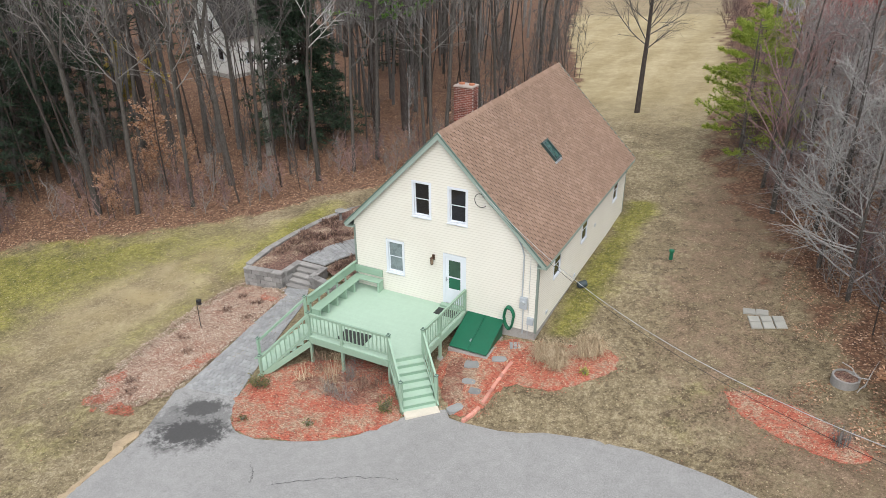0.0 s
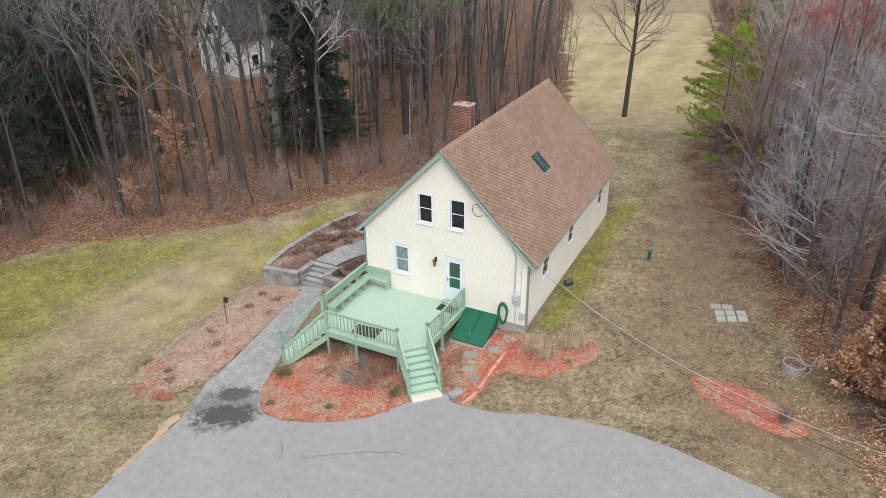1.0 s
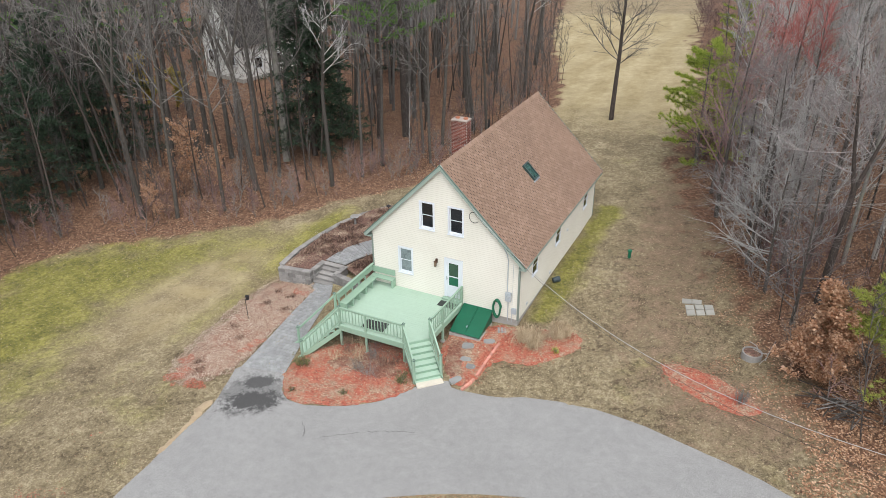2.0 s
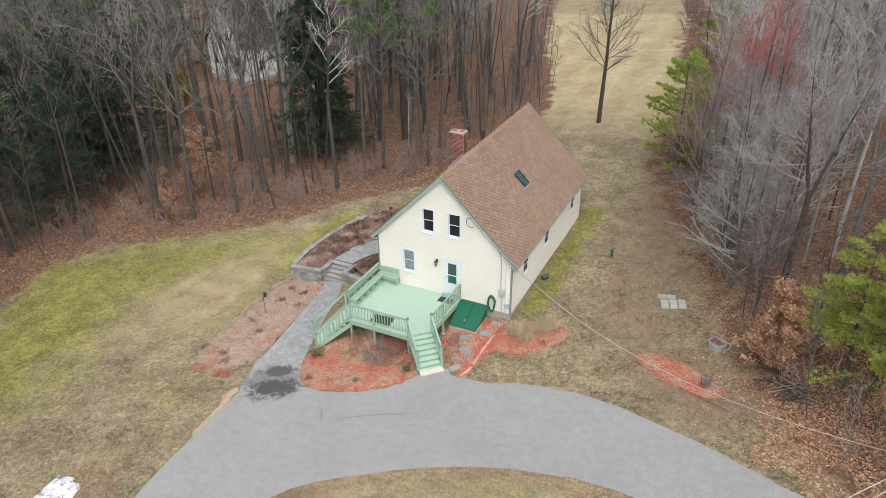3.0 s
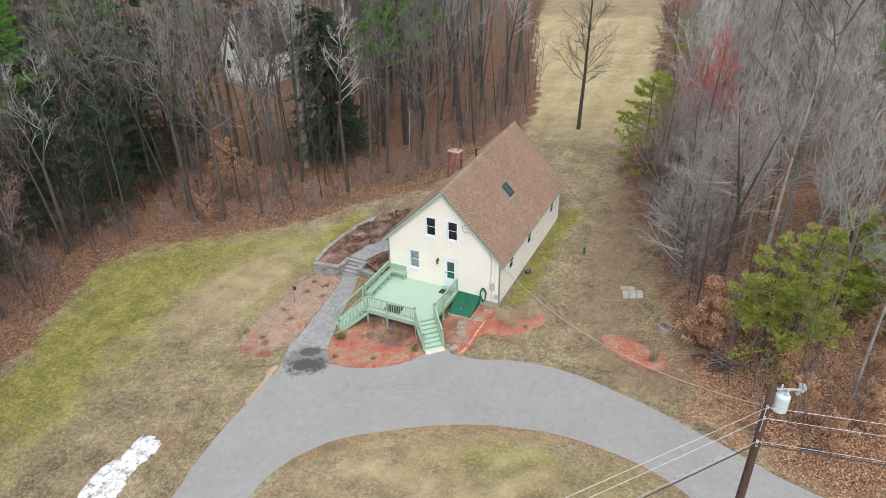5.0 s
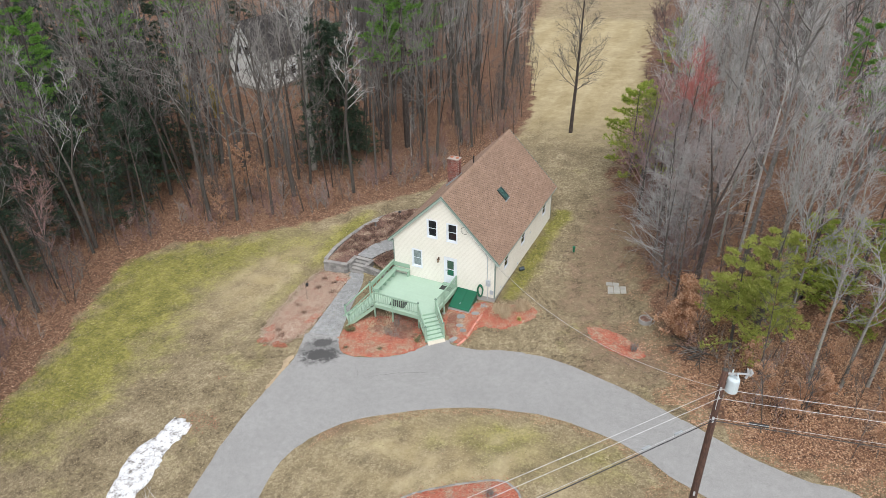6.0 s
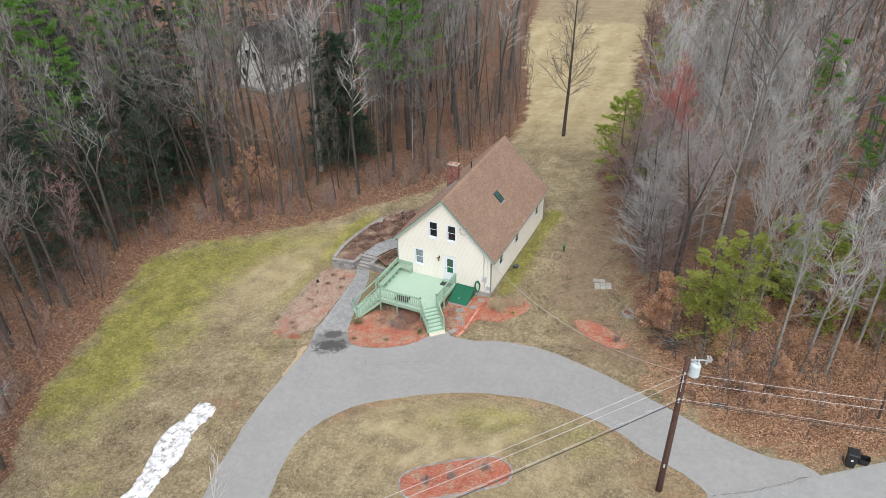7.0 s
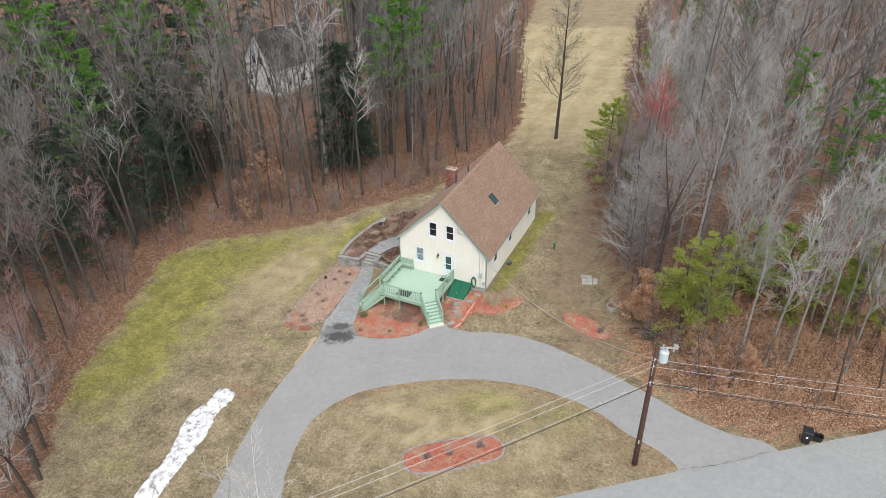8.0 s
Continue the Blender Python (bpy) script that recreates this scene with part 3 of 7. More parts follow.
def terrain():
    ax, ay = axis(-45, 30, 0.55, 1600), axis(-35, 104, 0.55, 1600)
    X, Y = np.meshgrid(ax, ay)
    x, y = X.ravel(), Y.ravel()
    z = ground_z(x, y)
    jit = np.array([noise.noise((a * 0.9, b * 0.9, 3.1)) for a, b in zip(x, y)])
    z = z + 0.035 * jit * (np.abs(x + 4) > 3.9 + 1) * 1.0
    mb = MB()
    mb.v = list(zip(x.tolist(), y.tolist(), (z - 0.0).tolist()))
    nx = len(ax)
    mb.f = [(r * nx + c, r * nx + c + 1, (r + 1) * nx + c + 1, (r + 1) * nx + c) for r in range(len(ay) - 1) for c in range(nx - 1)]
    me = mb.mesh("ground", M_GROUND, True)
    dw, de = signed_distance(x, y, WOODS_WEST), signed_distance(x, y, WOODS_EAST)
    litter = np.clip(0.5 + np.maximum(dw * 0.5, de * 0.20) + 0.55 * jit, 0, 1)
    step = lambda v: 1 / (1 + np.exp(-np.clip(v, -30, 30)))
    rim = np.exp(-((dw + 4.2) / 3.7) ** 2)
    green = (1.45 * rim * step((-19.5 - x) / 1.6) * step((1.5 - y) / 1.5) + 0.55 * rim * (x < -9) * (y > 0) * (y < 9)
             + 0.72 * step((-18.0 - x) / 2.0) * step((y + 27) / 2) * step((3 - y) / 2) * (0.6 + 0.8 * np.clip(jit, -0.5, 0.6)) + 1.0 * np.exp(-((x + 15.5) / 0.7) ** 2) * step((y + 5.5) / 1.2) * step((8 - y) / 1.5)
             + 1.5 * np.exp(-((x - 0.8) / 0.8) ** 2) * (y > 0.5) * (y < 14) + 1.0 * np.exp(-(((x - 4.2) / 4.5) ** 2 + ((y + 13) / 2.2) ** 2)) + 0.5 * np.exp(-(((x - 11) / 2.4) ** 2 + ((y + 12.5) / 1.6) ** 2)))
    beyond = np.clip((y - 77 + jit) / 3, 0, 1)
    far = np.clip((y - 26 + 3.0 * jit) / 9, 0, 1) * (1 - 0.62 * beyond)
    far = np.maximum(far, 0.85 * np.exp(-(((x + 18.2) / 2.8) ** 2 + ((y + 2.5) / 5.5) ** 2)) * (0.9 + 1.2 * np.clip(jit, -0.5, 0.5)))
    far = np.maximum(far, 0.62 * np.exp(-(((x - 4) / 8) ** 2 + ((y + 15) / 4.5) ** 2)) * (0.9 + 1.6 * np.clip(jit, -0.5, 0.5)))
    bare = 0.70 * np.exp(-(((x - 6.0) / 4.0) ** 2)) * step((y + 1.5) / 0.9) * step((31 - y) / 2.5) * step((x - 2.0) / 0.4) + 0.85 * np.exp(-(((x - 10.8) / 4.4) ** 2 + ((y + 3.2) / 2.6) ** 2)) + 0.25 * np.exp(-(((x - 3.5) / 3) ** 2 + ((y - 15) / 8) ** 2)) + 0.6 * beyond
    dd = signed_distance(x, y, DRIVE)
    edge_dirt = np.exp(-((dw + 0.6) / 1.0) ** 2) * 0.35 + 0.20 * np.exp(-((dd + 0.3) / 0.4) ** 2) + 0.95 * np.exp(-((dd + 0.5) / 0.7) ** 2) * np.exp(-(((x + 3.4) / 1.9) ** 2 + ((y + 14.3) / 1.9) ** 2))
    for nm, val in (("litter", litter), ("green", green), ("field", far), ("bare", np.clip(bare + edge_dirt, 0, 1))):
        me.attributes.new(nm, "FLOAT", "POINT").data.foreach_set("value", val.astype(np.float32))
    ob = new("ground", me)
    tagged(ob, "dry tan and green lawn running into brown leaf litter under the trees", "ground", kind="structure")


terrain()

tagged(part("driveway", draped(DRIVE, 0.035, "driveway", M_ASPHALT, 0.6, ragged=0.04), None), "grey weathered asphalt driveway curving round a grass island", "driveway", kind="structure")
ROAD = [road_point(s, 0.0) for s in range(-60, 61, 6)] + [road_point(s, 7.0) for s in range(60, -61, -6)]
tagged(part("road", draped(ROAD, 0.045, "road", M_ROAD, 1.2, ragged=0.05), None), "pale worn asphalt road with cracked edges", "road", kind="structure")


# ---- the house ----
WID, LEN, MIDX, RIDGE = 7.92, 12.6, -3.96, 7.62
SILL = 0.30
house = thing("house", "cream clapboard cape house with a steep brown shingle roof", "house")
FRONT_OPENINGS = [(-5.18, -4.36, 4.11, 5.585), (-3.67, -2.84, 4.11, 5.585), (-6.44, -5.6, 1.39, 2.87), (-3.87, -2.89, 0.64, 2.81)]
SIDE_OPENINGS = [(1.66, 2.46, 1.76, 2.92), (5.2, 6.0, 1.76, 2.92), (10.2, 11.0, 1.76, 2.92)]


def gaps(a, b, cuts):
    """What is left of the stretch a to b after the cuts."""
    out = [(a, b)]
    for c0, c1 in cuts:
        out = [q for p0, p1 in out for q in ((p0, min(p1, c0)), (max(p0, c1), p1)) if q[1] - q[0] > 1e-3]
    return out


def wall_mesh(a0, a1, top, openings, place, gable):
    """A wall with holes, faced with lapped boards. place turns (along, out, up) into a point; gable: the half slope's foot height."""
    mb = MB()

    def width(z):
        if not gable or z <= RIDGE - 0.17 - WID / 2:
            return a0, a1
        h = max(RIDGE - 0.17 - z, 0.0)
        return max(a0, MIDX - h), min(a1, MIDX + h)

    zs = sorted({SILL, top, *[z for o in openings for z in o[2:]], *([RIDGE - 0.17 - WID / 2] if gable else [])})
    for z0, z1 in zip(zs, zs[1:]):
        cuts = [o[:2] for o in openings if o[2] < z1 - 1e-3 and o[3] > z0 + 1e-3]
        for s0, s1 in gaps(*width(z0), cuts):
            t0, t1 = (s0 if s0 > width(z0)[0] + 1e-3 else width(z1)[0]), (s1 if s1 < width(z0)[1] - 1e-3 else width(z1)[1])
            k = len(mb.v)
            for d in (-0.02, -0.17):
                mb.v += [place(s0, d, z0), place(s1, d, z0), place(t1, d, z1), place(t0, d, z1)]
            mb.f += [(k, k + 1, k + 2, k + 3), (k + 7, k + 6, k + 5, k + 4)] + [(k + a, k + 4 + a, k + 4 + (a + 1) % 4, k + (a + 1) % 4) for a in range(4)]
    z, step = SILL, 0.1016
    while z < top - 0.02:
        z1 = min(z + step, top)
        cuts = [o[:2] for o in openings if o[2] < z1 - 0.02 and o[3] > z + 0.02]
        b0, b1 = width(z1)
        for s0, s1 in gaps(b0, b1, cuts):
            p = [place(s0, 0.026, z), place(s1, 0.026, z), place(s1, 0.0, z1), place(s0, 0.0, z1), place(s0, -0.02, z), place(s1, -0.02, z)]
            mb.quad(*p[:4])
            mb.quad(p[4], p[5], p[1], p[0])
            w = width(z)
            if gable and s0 == b0 and w[0] < b0:
                mb.quad(place(w[0], 0.026, z), place(s0, 0.026, z), place(s0, 0.0, z1))
            if gable and s1 == b1 and w[1] > b1:
                mb.quad(place(s1, 0.026, z), place(w[1], 0.026, z), place(s1, 0.0, z1))
        z = z1
    return mb


front = lambda a, d, z: (a, -d, z)
side = lambda a, d, z: (d, a, z)
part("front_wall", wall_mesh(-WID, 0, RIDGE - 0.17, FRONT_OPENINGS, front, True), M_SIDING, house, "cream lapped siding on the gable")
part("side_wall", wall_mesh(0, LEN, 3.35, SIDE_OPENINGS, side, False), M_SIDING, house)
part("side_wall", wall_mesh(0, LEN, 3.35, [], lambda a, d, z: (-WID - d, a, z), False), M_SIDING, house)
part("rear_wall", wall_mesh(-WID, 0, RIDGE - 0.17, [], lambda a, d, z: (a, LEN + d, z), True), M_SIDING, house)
mb = MB()
for a in ((-WID + 0.03, 0.03, -0.03, 0.28), (-WID + 0.03, LEN - 0.28, -0.03, LEN - 0.03), (-WID + 0.03, 0.28, -WID + 0.28, LEN - 0.28), (-0.28, 0.28, -0.03, LEN - 0.28)):
    mb.box(a[0], a[1], -1.6, a[2], a[3], SILL - 0.004)
part("foundation", mb, M_FOUND, house, "grey concrete foundation")
for n, b in (("upper_floor", 3.2), ("lower_floor", SILL + 0.05)):
    mb = MB()
    mb.box(-WID + 0.2, 0.2, b - 0.05, -0.2, LEN - 0.2, b)
    part(n, mb, M_JOINT, house)
# corner boards and the band above the foundation
for x, y in ((0.0, 0.0), (-WID, 0.0), (0.0, LEN), (-WID, LEN)):
    sx, sy = (1 if x == 0 else -1), (-1 if y == 0 else 1)
    mb = MB()
    mb.box(min(x + sx * 0.032, x - sx * 0.055), min(y + sy * 0.032, y + sy * 0.004), SILL - 0.03, max(x + sx * 0.032, x - sx * 0.055), max(y + sy * 0.032, y + sy * 0.004), 3.22)
    mb.box(min(x + sx * 0.032, x + sx * 0.004), min(y + sy * 0.004, y - sy * 0.055), SILL - 0.03, max(x + sx * 0.032, x + sx * 0.004), max(y + sy * 0.004, y - sy * 0.055), 3.22)
    part("corner_board", mb, M_CORNER, house, "grey-green corner board")

# roof: deck, shingles, rakes, eaves
EAVE, Y0, Y1 = 4.29, -0.20, LEN + 0.18
roof = part("roof", (lambda m: ([m.quad(*q) for s in (1, -1) for q in (
    [(MIDX, Y0, RIDGE - 0.015), (MIDX + s * EAVE, Y0, RIDGE - 0.015 - EAVE), (MIDX + s * EAVE, Y1, RIDGE - 0.015 - EAVE), (MIDX, Y1, RIDGE - 0.015)],
    [(MIDX, Y0, RIDGE - 0.14), (MIDX, Y1, RIDGE - 0.14), (MIDX + s * EAVE, Y1, RIDGE - 0.14 - EAVE), (MIDX + s * EAVE, Y0, RIDGE - 0.14 - EAVE)],
    [(MIDX + s * EAVE, Y0, RIDGE - 0.015 - EAVE), (MIDX + s * EAVE, Y0, RIDGE - 0.14 - EAVE), (MIDX + s * EAVE, Y1, RIDGE - 0.14 - EAVE), (MIDX + s * EAVE, Y1, RIDGE - 0.015 - EAVE)],
    [(MIDX, Y0, RIDGE - 0.015), (MIDX, Y0, RIDGE - 0.14), (MIDX + s * EAVE, Y0, RIDGE - 0.14 - EAVE), (MIDX + s * EAVE, Y0, RIDGE - 0.015 - EAVE)],
    [(MIDX, Y1, RIDGE - 0.015), (MIDX + s * EAVE, Y1, RIDGE - 0.015 - EAVE), (MIDX + s * EAVE, Y1, RIDGE - 0.14 - EAVE), (MIDX, Y1, RIDGE - 0.14)])], m)[1])(MB()), simple("dark_roof_felt", (0.035, 0.022, 0.018), 0.95), house, "steep brown asphalt shingle roof")
for s in (1, -1):
    for yy in (Y0 - 0.012, Y1 + 0.012):
        o = -1 if yy < 0 else 1
        mb = MB()
        mb.beam((MIDX - s * 0.09, yy + 0.003 * s, RIDGE - 0.06), (MIDX + s * (EAVE - 0.02), yy, RIDGE - 0.15 - EAVE + 0.02), 0.026, 0.17, (s * 0.707, 0, 0.707))
        part("rake_board", mb, M_TRIM, house, "pale green rake board")
        mb = MB()
        mb.beam((MIDX - s * 0.02, yy + o * 0.016, RIDGE - 0.01), (MIDX + s * (EAVE + 0.01), yy + o * 0.016, RIDGE - 0.03 - EAVE), 0.05, 0.045, (s * 0.707, 0, 0.707))
        part("drip_edge", mb, M_FASCIA, house)
    mb = MB()
    xe = MIDX + s * EAVE
    mb.box(min(xe, xe - s * 0.34), Y0 + 0.02, RIDGE - EAVE - 0.21, max(xe, xe - s * 0.34), Y1 - 0.02, RIDGE - EAVE - 0.16)
    mb.box(min(xe, xe + s * 0.02), Y0 + 0.02, RIDGE - EAVE - 0.21, max(xe, xe + s * 0.02), Y1 - 0.02, RIDGE - EAVE - 0.03)
    part("eave_fascia", mb, M_TRIM, house, "pale green eave board")


def window(name, a0, a1, z0, z1, place, pane_mat, parent=house, w=0.09, inset=0.0):
    """Double-hung window: casing, two sashes, their panes and a sill."""
    def bx(mb, p0, p1, d0, d1, q0, q1):
        pts = [place(p, d, q) for p in (p0, p1) for d in (d0, d1) for q in (q0, q1)]
        lo = [min(p[k] for p in pts) for k in range(3)]
        hi = [max(p[k] for p in pts) for k in range(3)]
        mb.box(*lo, *hi)
    c = 0.04
    mb = MB()
    bx(mb, a0, a0 + w, -0.14, c, z0, z1)
    bx(mb, a1 - w, a1, -0.14, c, z0, z1)
    bx(mb, a0 + w, a1 - w, -0.14, c, z1 - w, z1)
    bx(mb, a0 + w, a1 - w, -0.14, c, z0, z0 + w)
    ob = part(name, mb, M_WHITE, parent, "white framed double-hung window")
    mid = (z0 + z1) / 2
    for lo, hi, d in ((mid - 0.01, z1 - w, -0.04 + inset), (z0 + w, mid + 0.02, -0.075 + inset)):
        mb = MB()
        f = 0.035
        bx(mb, a0 + w, a0 + w + f, d - 0.03, d, lo, hi)
        bx(mb, a1 - w - f, a1 - w, d - 0.03, d, lo, hi)
        bx(mb, a0 + w + f, a1 - w - f, d - 0.03, d, hi - f, hi)
        bx(mb, a0 + w + f, a1 - w - f, d - 0.03, d, lo, lo + f)
        part("sash", mb, M_WHITE, ob)
        mb = MB()
        bx(mb, a0 + w + f, a1 - w - f, d - 0.016, d - 0.008, lo + f, hi - f)
        part("pane", mb, pane_mat, ob)
    mb = MB()
    bx(mb, a0 - 0.02, a1 + 0.02, c, c + 0.03, z0 - 0.01, z0 + 0.03)
    part("sill", mb, M_WHITE, ob)
    return ob


for k, o in enumerate(FRONT_OPENINGS[:3]):
    window("window", *o, front, M_CURTAIN if k == 2 else M_DARKGLASS)
for o in SIDE_OPENINGS:
    window("window", *o, side, M_DARKGLASS, w=0.05, inset=0.085)

# entrance: casing, storm door with a glazed upper half over the green door
mb = MB()
for a in ((-3.87, -3.76), (-3.0, -2.89)):
    mb.box(a[0], -0.045, 0.64, a[1], 0.12, 2.81)
mb.box(-3.76, -0.045, 2.70, -3.0, 0.12, 2.81)
mb.box(-3.76, 0.02, 0.60, -3.0, 0.12, 0.66)
door = part("door", mb, M_WHITE, house, "white storm door in front of a green entrance door")
mb = MB()
mb.box(-3.76, -0.02, 0.66, -3.63, 0.02, 2.70)
mb.box(-3.13, -0.02, 0.66, -3.0, 0.02, 2.70)
mb.box(-3.63, -0.02, 2.56, -3.13, 0.02, 2.70)
mb.box(-3.63, -0.02, 0.66, -3.13, 0.02, 1.32)
mb.box(-3.63, -0.018, 1.80, -3.13, 0.018, 1.85)
part("storm_door", mb, M_WHITE, door)
mb = MB()
mb.box(-3.63, -0.004, 1.32, -3.13, 0.004, 1.80)
part("lower_pane", mb, M_GREENDOOR, door, "green door seen through glass")
mb = MB()
mb.box(-3.63, -0.004, 1.85, -3.13, 0.004, 2.56)
part("upper_pane", mb, simple("dim_green_glass", (0.035, 0.075, 0.050), 0.12, vary=0.3, fine=8), door, "dim pane reflecting the yard")
mb = MB()
mb.box(-3.745, -0.06, 1.62, -3.715, -0.02, 1.80)
mb.box(-3.745, -0.075, 1.70, -3.64, -0.055, 1.725)
part("handle", mb, M_METAL, door)
mb = MB()
mb.box(-3.93, -0.24, 0.535, -2.96, -0.03, 0.635)
part("doorstep", mb, M_SAGE, house, "sage green painted doorstep")

# skylight in the roof slope
def slope_pt(v, y, up=0.0):
    """A point on the eastern slope: v metres across from the ridge, raised square to it."""
    return Vector((MIDX + v + up * 0.707, y, RIDGE - v + up * 0.707))


def slope_matrix(v, y):
    m = Matrix(((0.0, 0.70711, 0.70711), (1.0, 0.0, 0.0), (0.0, -0.70711, 0.70711))).to_4x4()
    m.translation = slope_pt(v, y)
    return m


SL = slope_matrix(1.82, 5.5)
mb = MB()
for b in ((0, 0, 0.66, 0.08), (0, 0.90, 0.66, 0.98), (0, 0.08, 0.07, 0.90), (0.59, 0.08, 0.66, 0.90)):
    mb.box(b[0], b[1], -0.02, b[2], b[3], 0.12, SL)
skylight = part("skylight", mb, simple("slate_green_metal", (0.030, 0.060, 0.058), 0.45, vary=0.15), house, "green framed roof skylight")
mb = MB()
mb.box(0.07, 0.08, 0.06, 0.59, 0.90, 0.075, SL)
part("pane", mb, simple("skylight_glass", (0.035, 0.085, 0.075), 0.08, vary=0.9, fine=9, coarse=5), skylight)
mb = MB()
mb.box(-0.06, 0.982, 0.012, 0.72, 1.08, 0.026, SL)
part("flashing", mb, M_METAL, skylight)

# chimney of brick on the western slope
CH = (-5.78, 4.75, -4.92, 5.35)
mb = MB()
mb.box(CH[0] + 0.012, CH[1] + 0.012, 5.2, CH[2] - 0.012, CH[3] - 0.012, 7.97)
chimney = part("chimney", mb, M_MORTAR, house, "red brick chimney with a pale crown")
mb = MB()
mb.box(CH[0] - 0.015, CH[1] - 0.015, 7.97, CH[2] + 0.015, CH[3] + 0.015, 8.05, bevel=0.03)
part("crown", mb, M_COPPERTOP, chimney)
for cx in (-5.55, -5.1):
    mb = MB()
    mb.tube([(cx, 5.05, 8.05), (cx, 5.05, 8.11)], [0.13, 0.12], 10)
    part("flue", mb, M_CLAY, chimney)
mb = MB()
for k in range(7):
    x = CH[2] + 0.02 - k * 0.14
    mb.box(x - 0.14, CH[1] - 0.03, RIDGE + (x - 0.14 - MIDX) - 0.02, x, CH[1] - 0.012, RIDGE + (x - MIDX) + 0.12)
mb.box(CH[2] + 0.006, CH[1] - 0.02, RIDGE + (CH[2] - MIDX) - 0.1, CH[2] + 0.02, CH[3] + 0.02, RIDGE + (CH[2] - MIDX) + 0.16)
part("flashing", mb, M_METAL, chimney, "stepped grey flashing")
mb = MB()
mb.tube([(-4.62, 6.95, 6.85), (-4.62, 6.95, 7.55)], [0.055, 0.055], 10)
part("vent_pipe", mb, M_BLACK, house, "black roof vent pipe")

# wall fittings
lamp = thing("wall_lantern", "small aged copper wall lantern beside the door", "lamp", (-4.28, -0.05, 2.44))
mb = MB()
mb.box(-0.05, 0.0, 0.0, 0.05, 0.03, 0.22)
mb.tube([(0, 0, 0.16), (0, -0.08, 0.22), (0, -0.14, 0.16)], [0.012] * 3, 6)
part("bracket", mb, M_BRASS, lamp)
mb = MB()
mb.tube([(0, -0.14, 0.17), (0, -0.14, 0.12), (0, -0.14, 0.11)], [0.02, 0.09, 0.075], 6)
mb.tube([(0, -0.14, -0.12), (0, -0.14, -0.16)], [0.065, 0.03], 6)
for a in range(6):
    t = a * math.pi / 3
    mb.beam((0.07 * math.cos(t), -0.14 + 0.07 * math.sin(t), 0.11), (0.058 * math.cos(t), -0.14 + 0.058 * math.sin(t), -0.12), 0.012, 0.012)
part("cage", mb, M_BRASS, lamp)
mb = MB()
mb.tube([(0, -0.14, 0.10), (0, -0.14, -0.11)], [0.058, 0.05], 6)
part("glass", mb, simple("lantern_glass", (0.30, 0.22, 0.15), 0.15, vary=0.3), lamp)

meter = thing("electric_meter", "grey electric meter box with conduit on the siding", "meter", (-0.5, -0.02, 1.5))
mb = MB()
mb.box(-0.13, -0.12, -0.22, 0.15, 0.0, 0.25, bevel=0.01)
part("box", mb, M_GREYPVC, meter)
mb = MB()
mb.tube([(0.01, -0.12, 0.05), (0.01, -0.2, 0.05)], [0.085, 0.075], 14)
part("dial_glass", mb, simple("meter_glass", (0.42, 0.46, 0.47), 0.15), meter)
mb = MB()
mb.tube([(-0.06, -0.04, 0.25), (-0.06, -0.04, 1.95), (-0.14, -0.04, 2.25), (-0.35, -0.04, 2.65), (-0.60, -0.04, 2.95), (-1.85, -0.06, 4.15)], [0.024] * 6, 8)
part("conduit", mb, M_GREYPVC, meter)
mb = MB()
mb.tube([(0.0, -0.04, -0.22), (0.0, -0.04, -1.35)], [0.022, 0.022], 8)
part("ground_pipe", mb, M_GREYPVC, meter)
mb = MB()
mb.tube([(0.20, -0.03, -0.45), (0.20, -0.03, 1.85)], [0.008, 0.008], 6)
part("cable", mb, M_GREYPVC, meter)
mb = MB()
loop = [(-2.35 + 0.23 * math.cos(t) + 0.1 * t / 6, -0.12, 5.30 + 0.26 * math.sin(t)) for t in np.linspace(0.6, 5.6, 14)]
mb.tube([(x + 0.5, y + 0.02, z - 1.5) for x, y, z in loop], [0.014] * 14, 6)
part("drip_loop", mb, M_BLACK, meter, "black cable loop under the rake")
box2 = thing("telephone_box", "small grey utility box low on the siding", "utility box", (-0.2, -0.02, 0.78))
mb = MB()
mb.box(-0.12, -0.10, -0.14, 0.12, 0.0, 0.16, bevel=0.015)
part("cover", mb, M_GREYPVC, box2)
mb = MB()
mb.tube([(-0.1, -0.04, -0.14), (-0.1, -0.04, -0.7)], [0.012] * 2, 6)
part("wire", mb, M_GREYPVC, box2)

hose = thing("garden_hose", "coiled dark green garden hose hung on the wall", "hose", (-1.03, -0.07, 0.75))
mb = MB()
pts = []
for k in range(5 * 28):
    t = k / 28 * 2 * math.pi
    r = 1.0 + 0.10 * math.sin(k * 0.157) + 0.03 * math.sin(k * 0.9)
    zz = 0.46 * math.sin(t) * r
    pts.append((0.20 * math.cos(t) * r * (1.0 - 0.12 * (zz < 0)), -0.07 - 0.04 * math.sin(k * 0.061), zz))
mb.tube(pts, [0.026] * len(pts), 6)
part("coil", mb, M_HOSE, hose, smooth=True)
mb = MB()
mb.box(-0.09, -0.09, 0.36, 0.09, 0.05, 0.40)
part("hanger", mb, M_BLACK, hose)

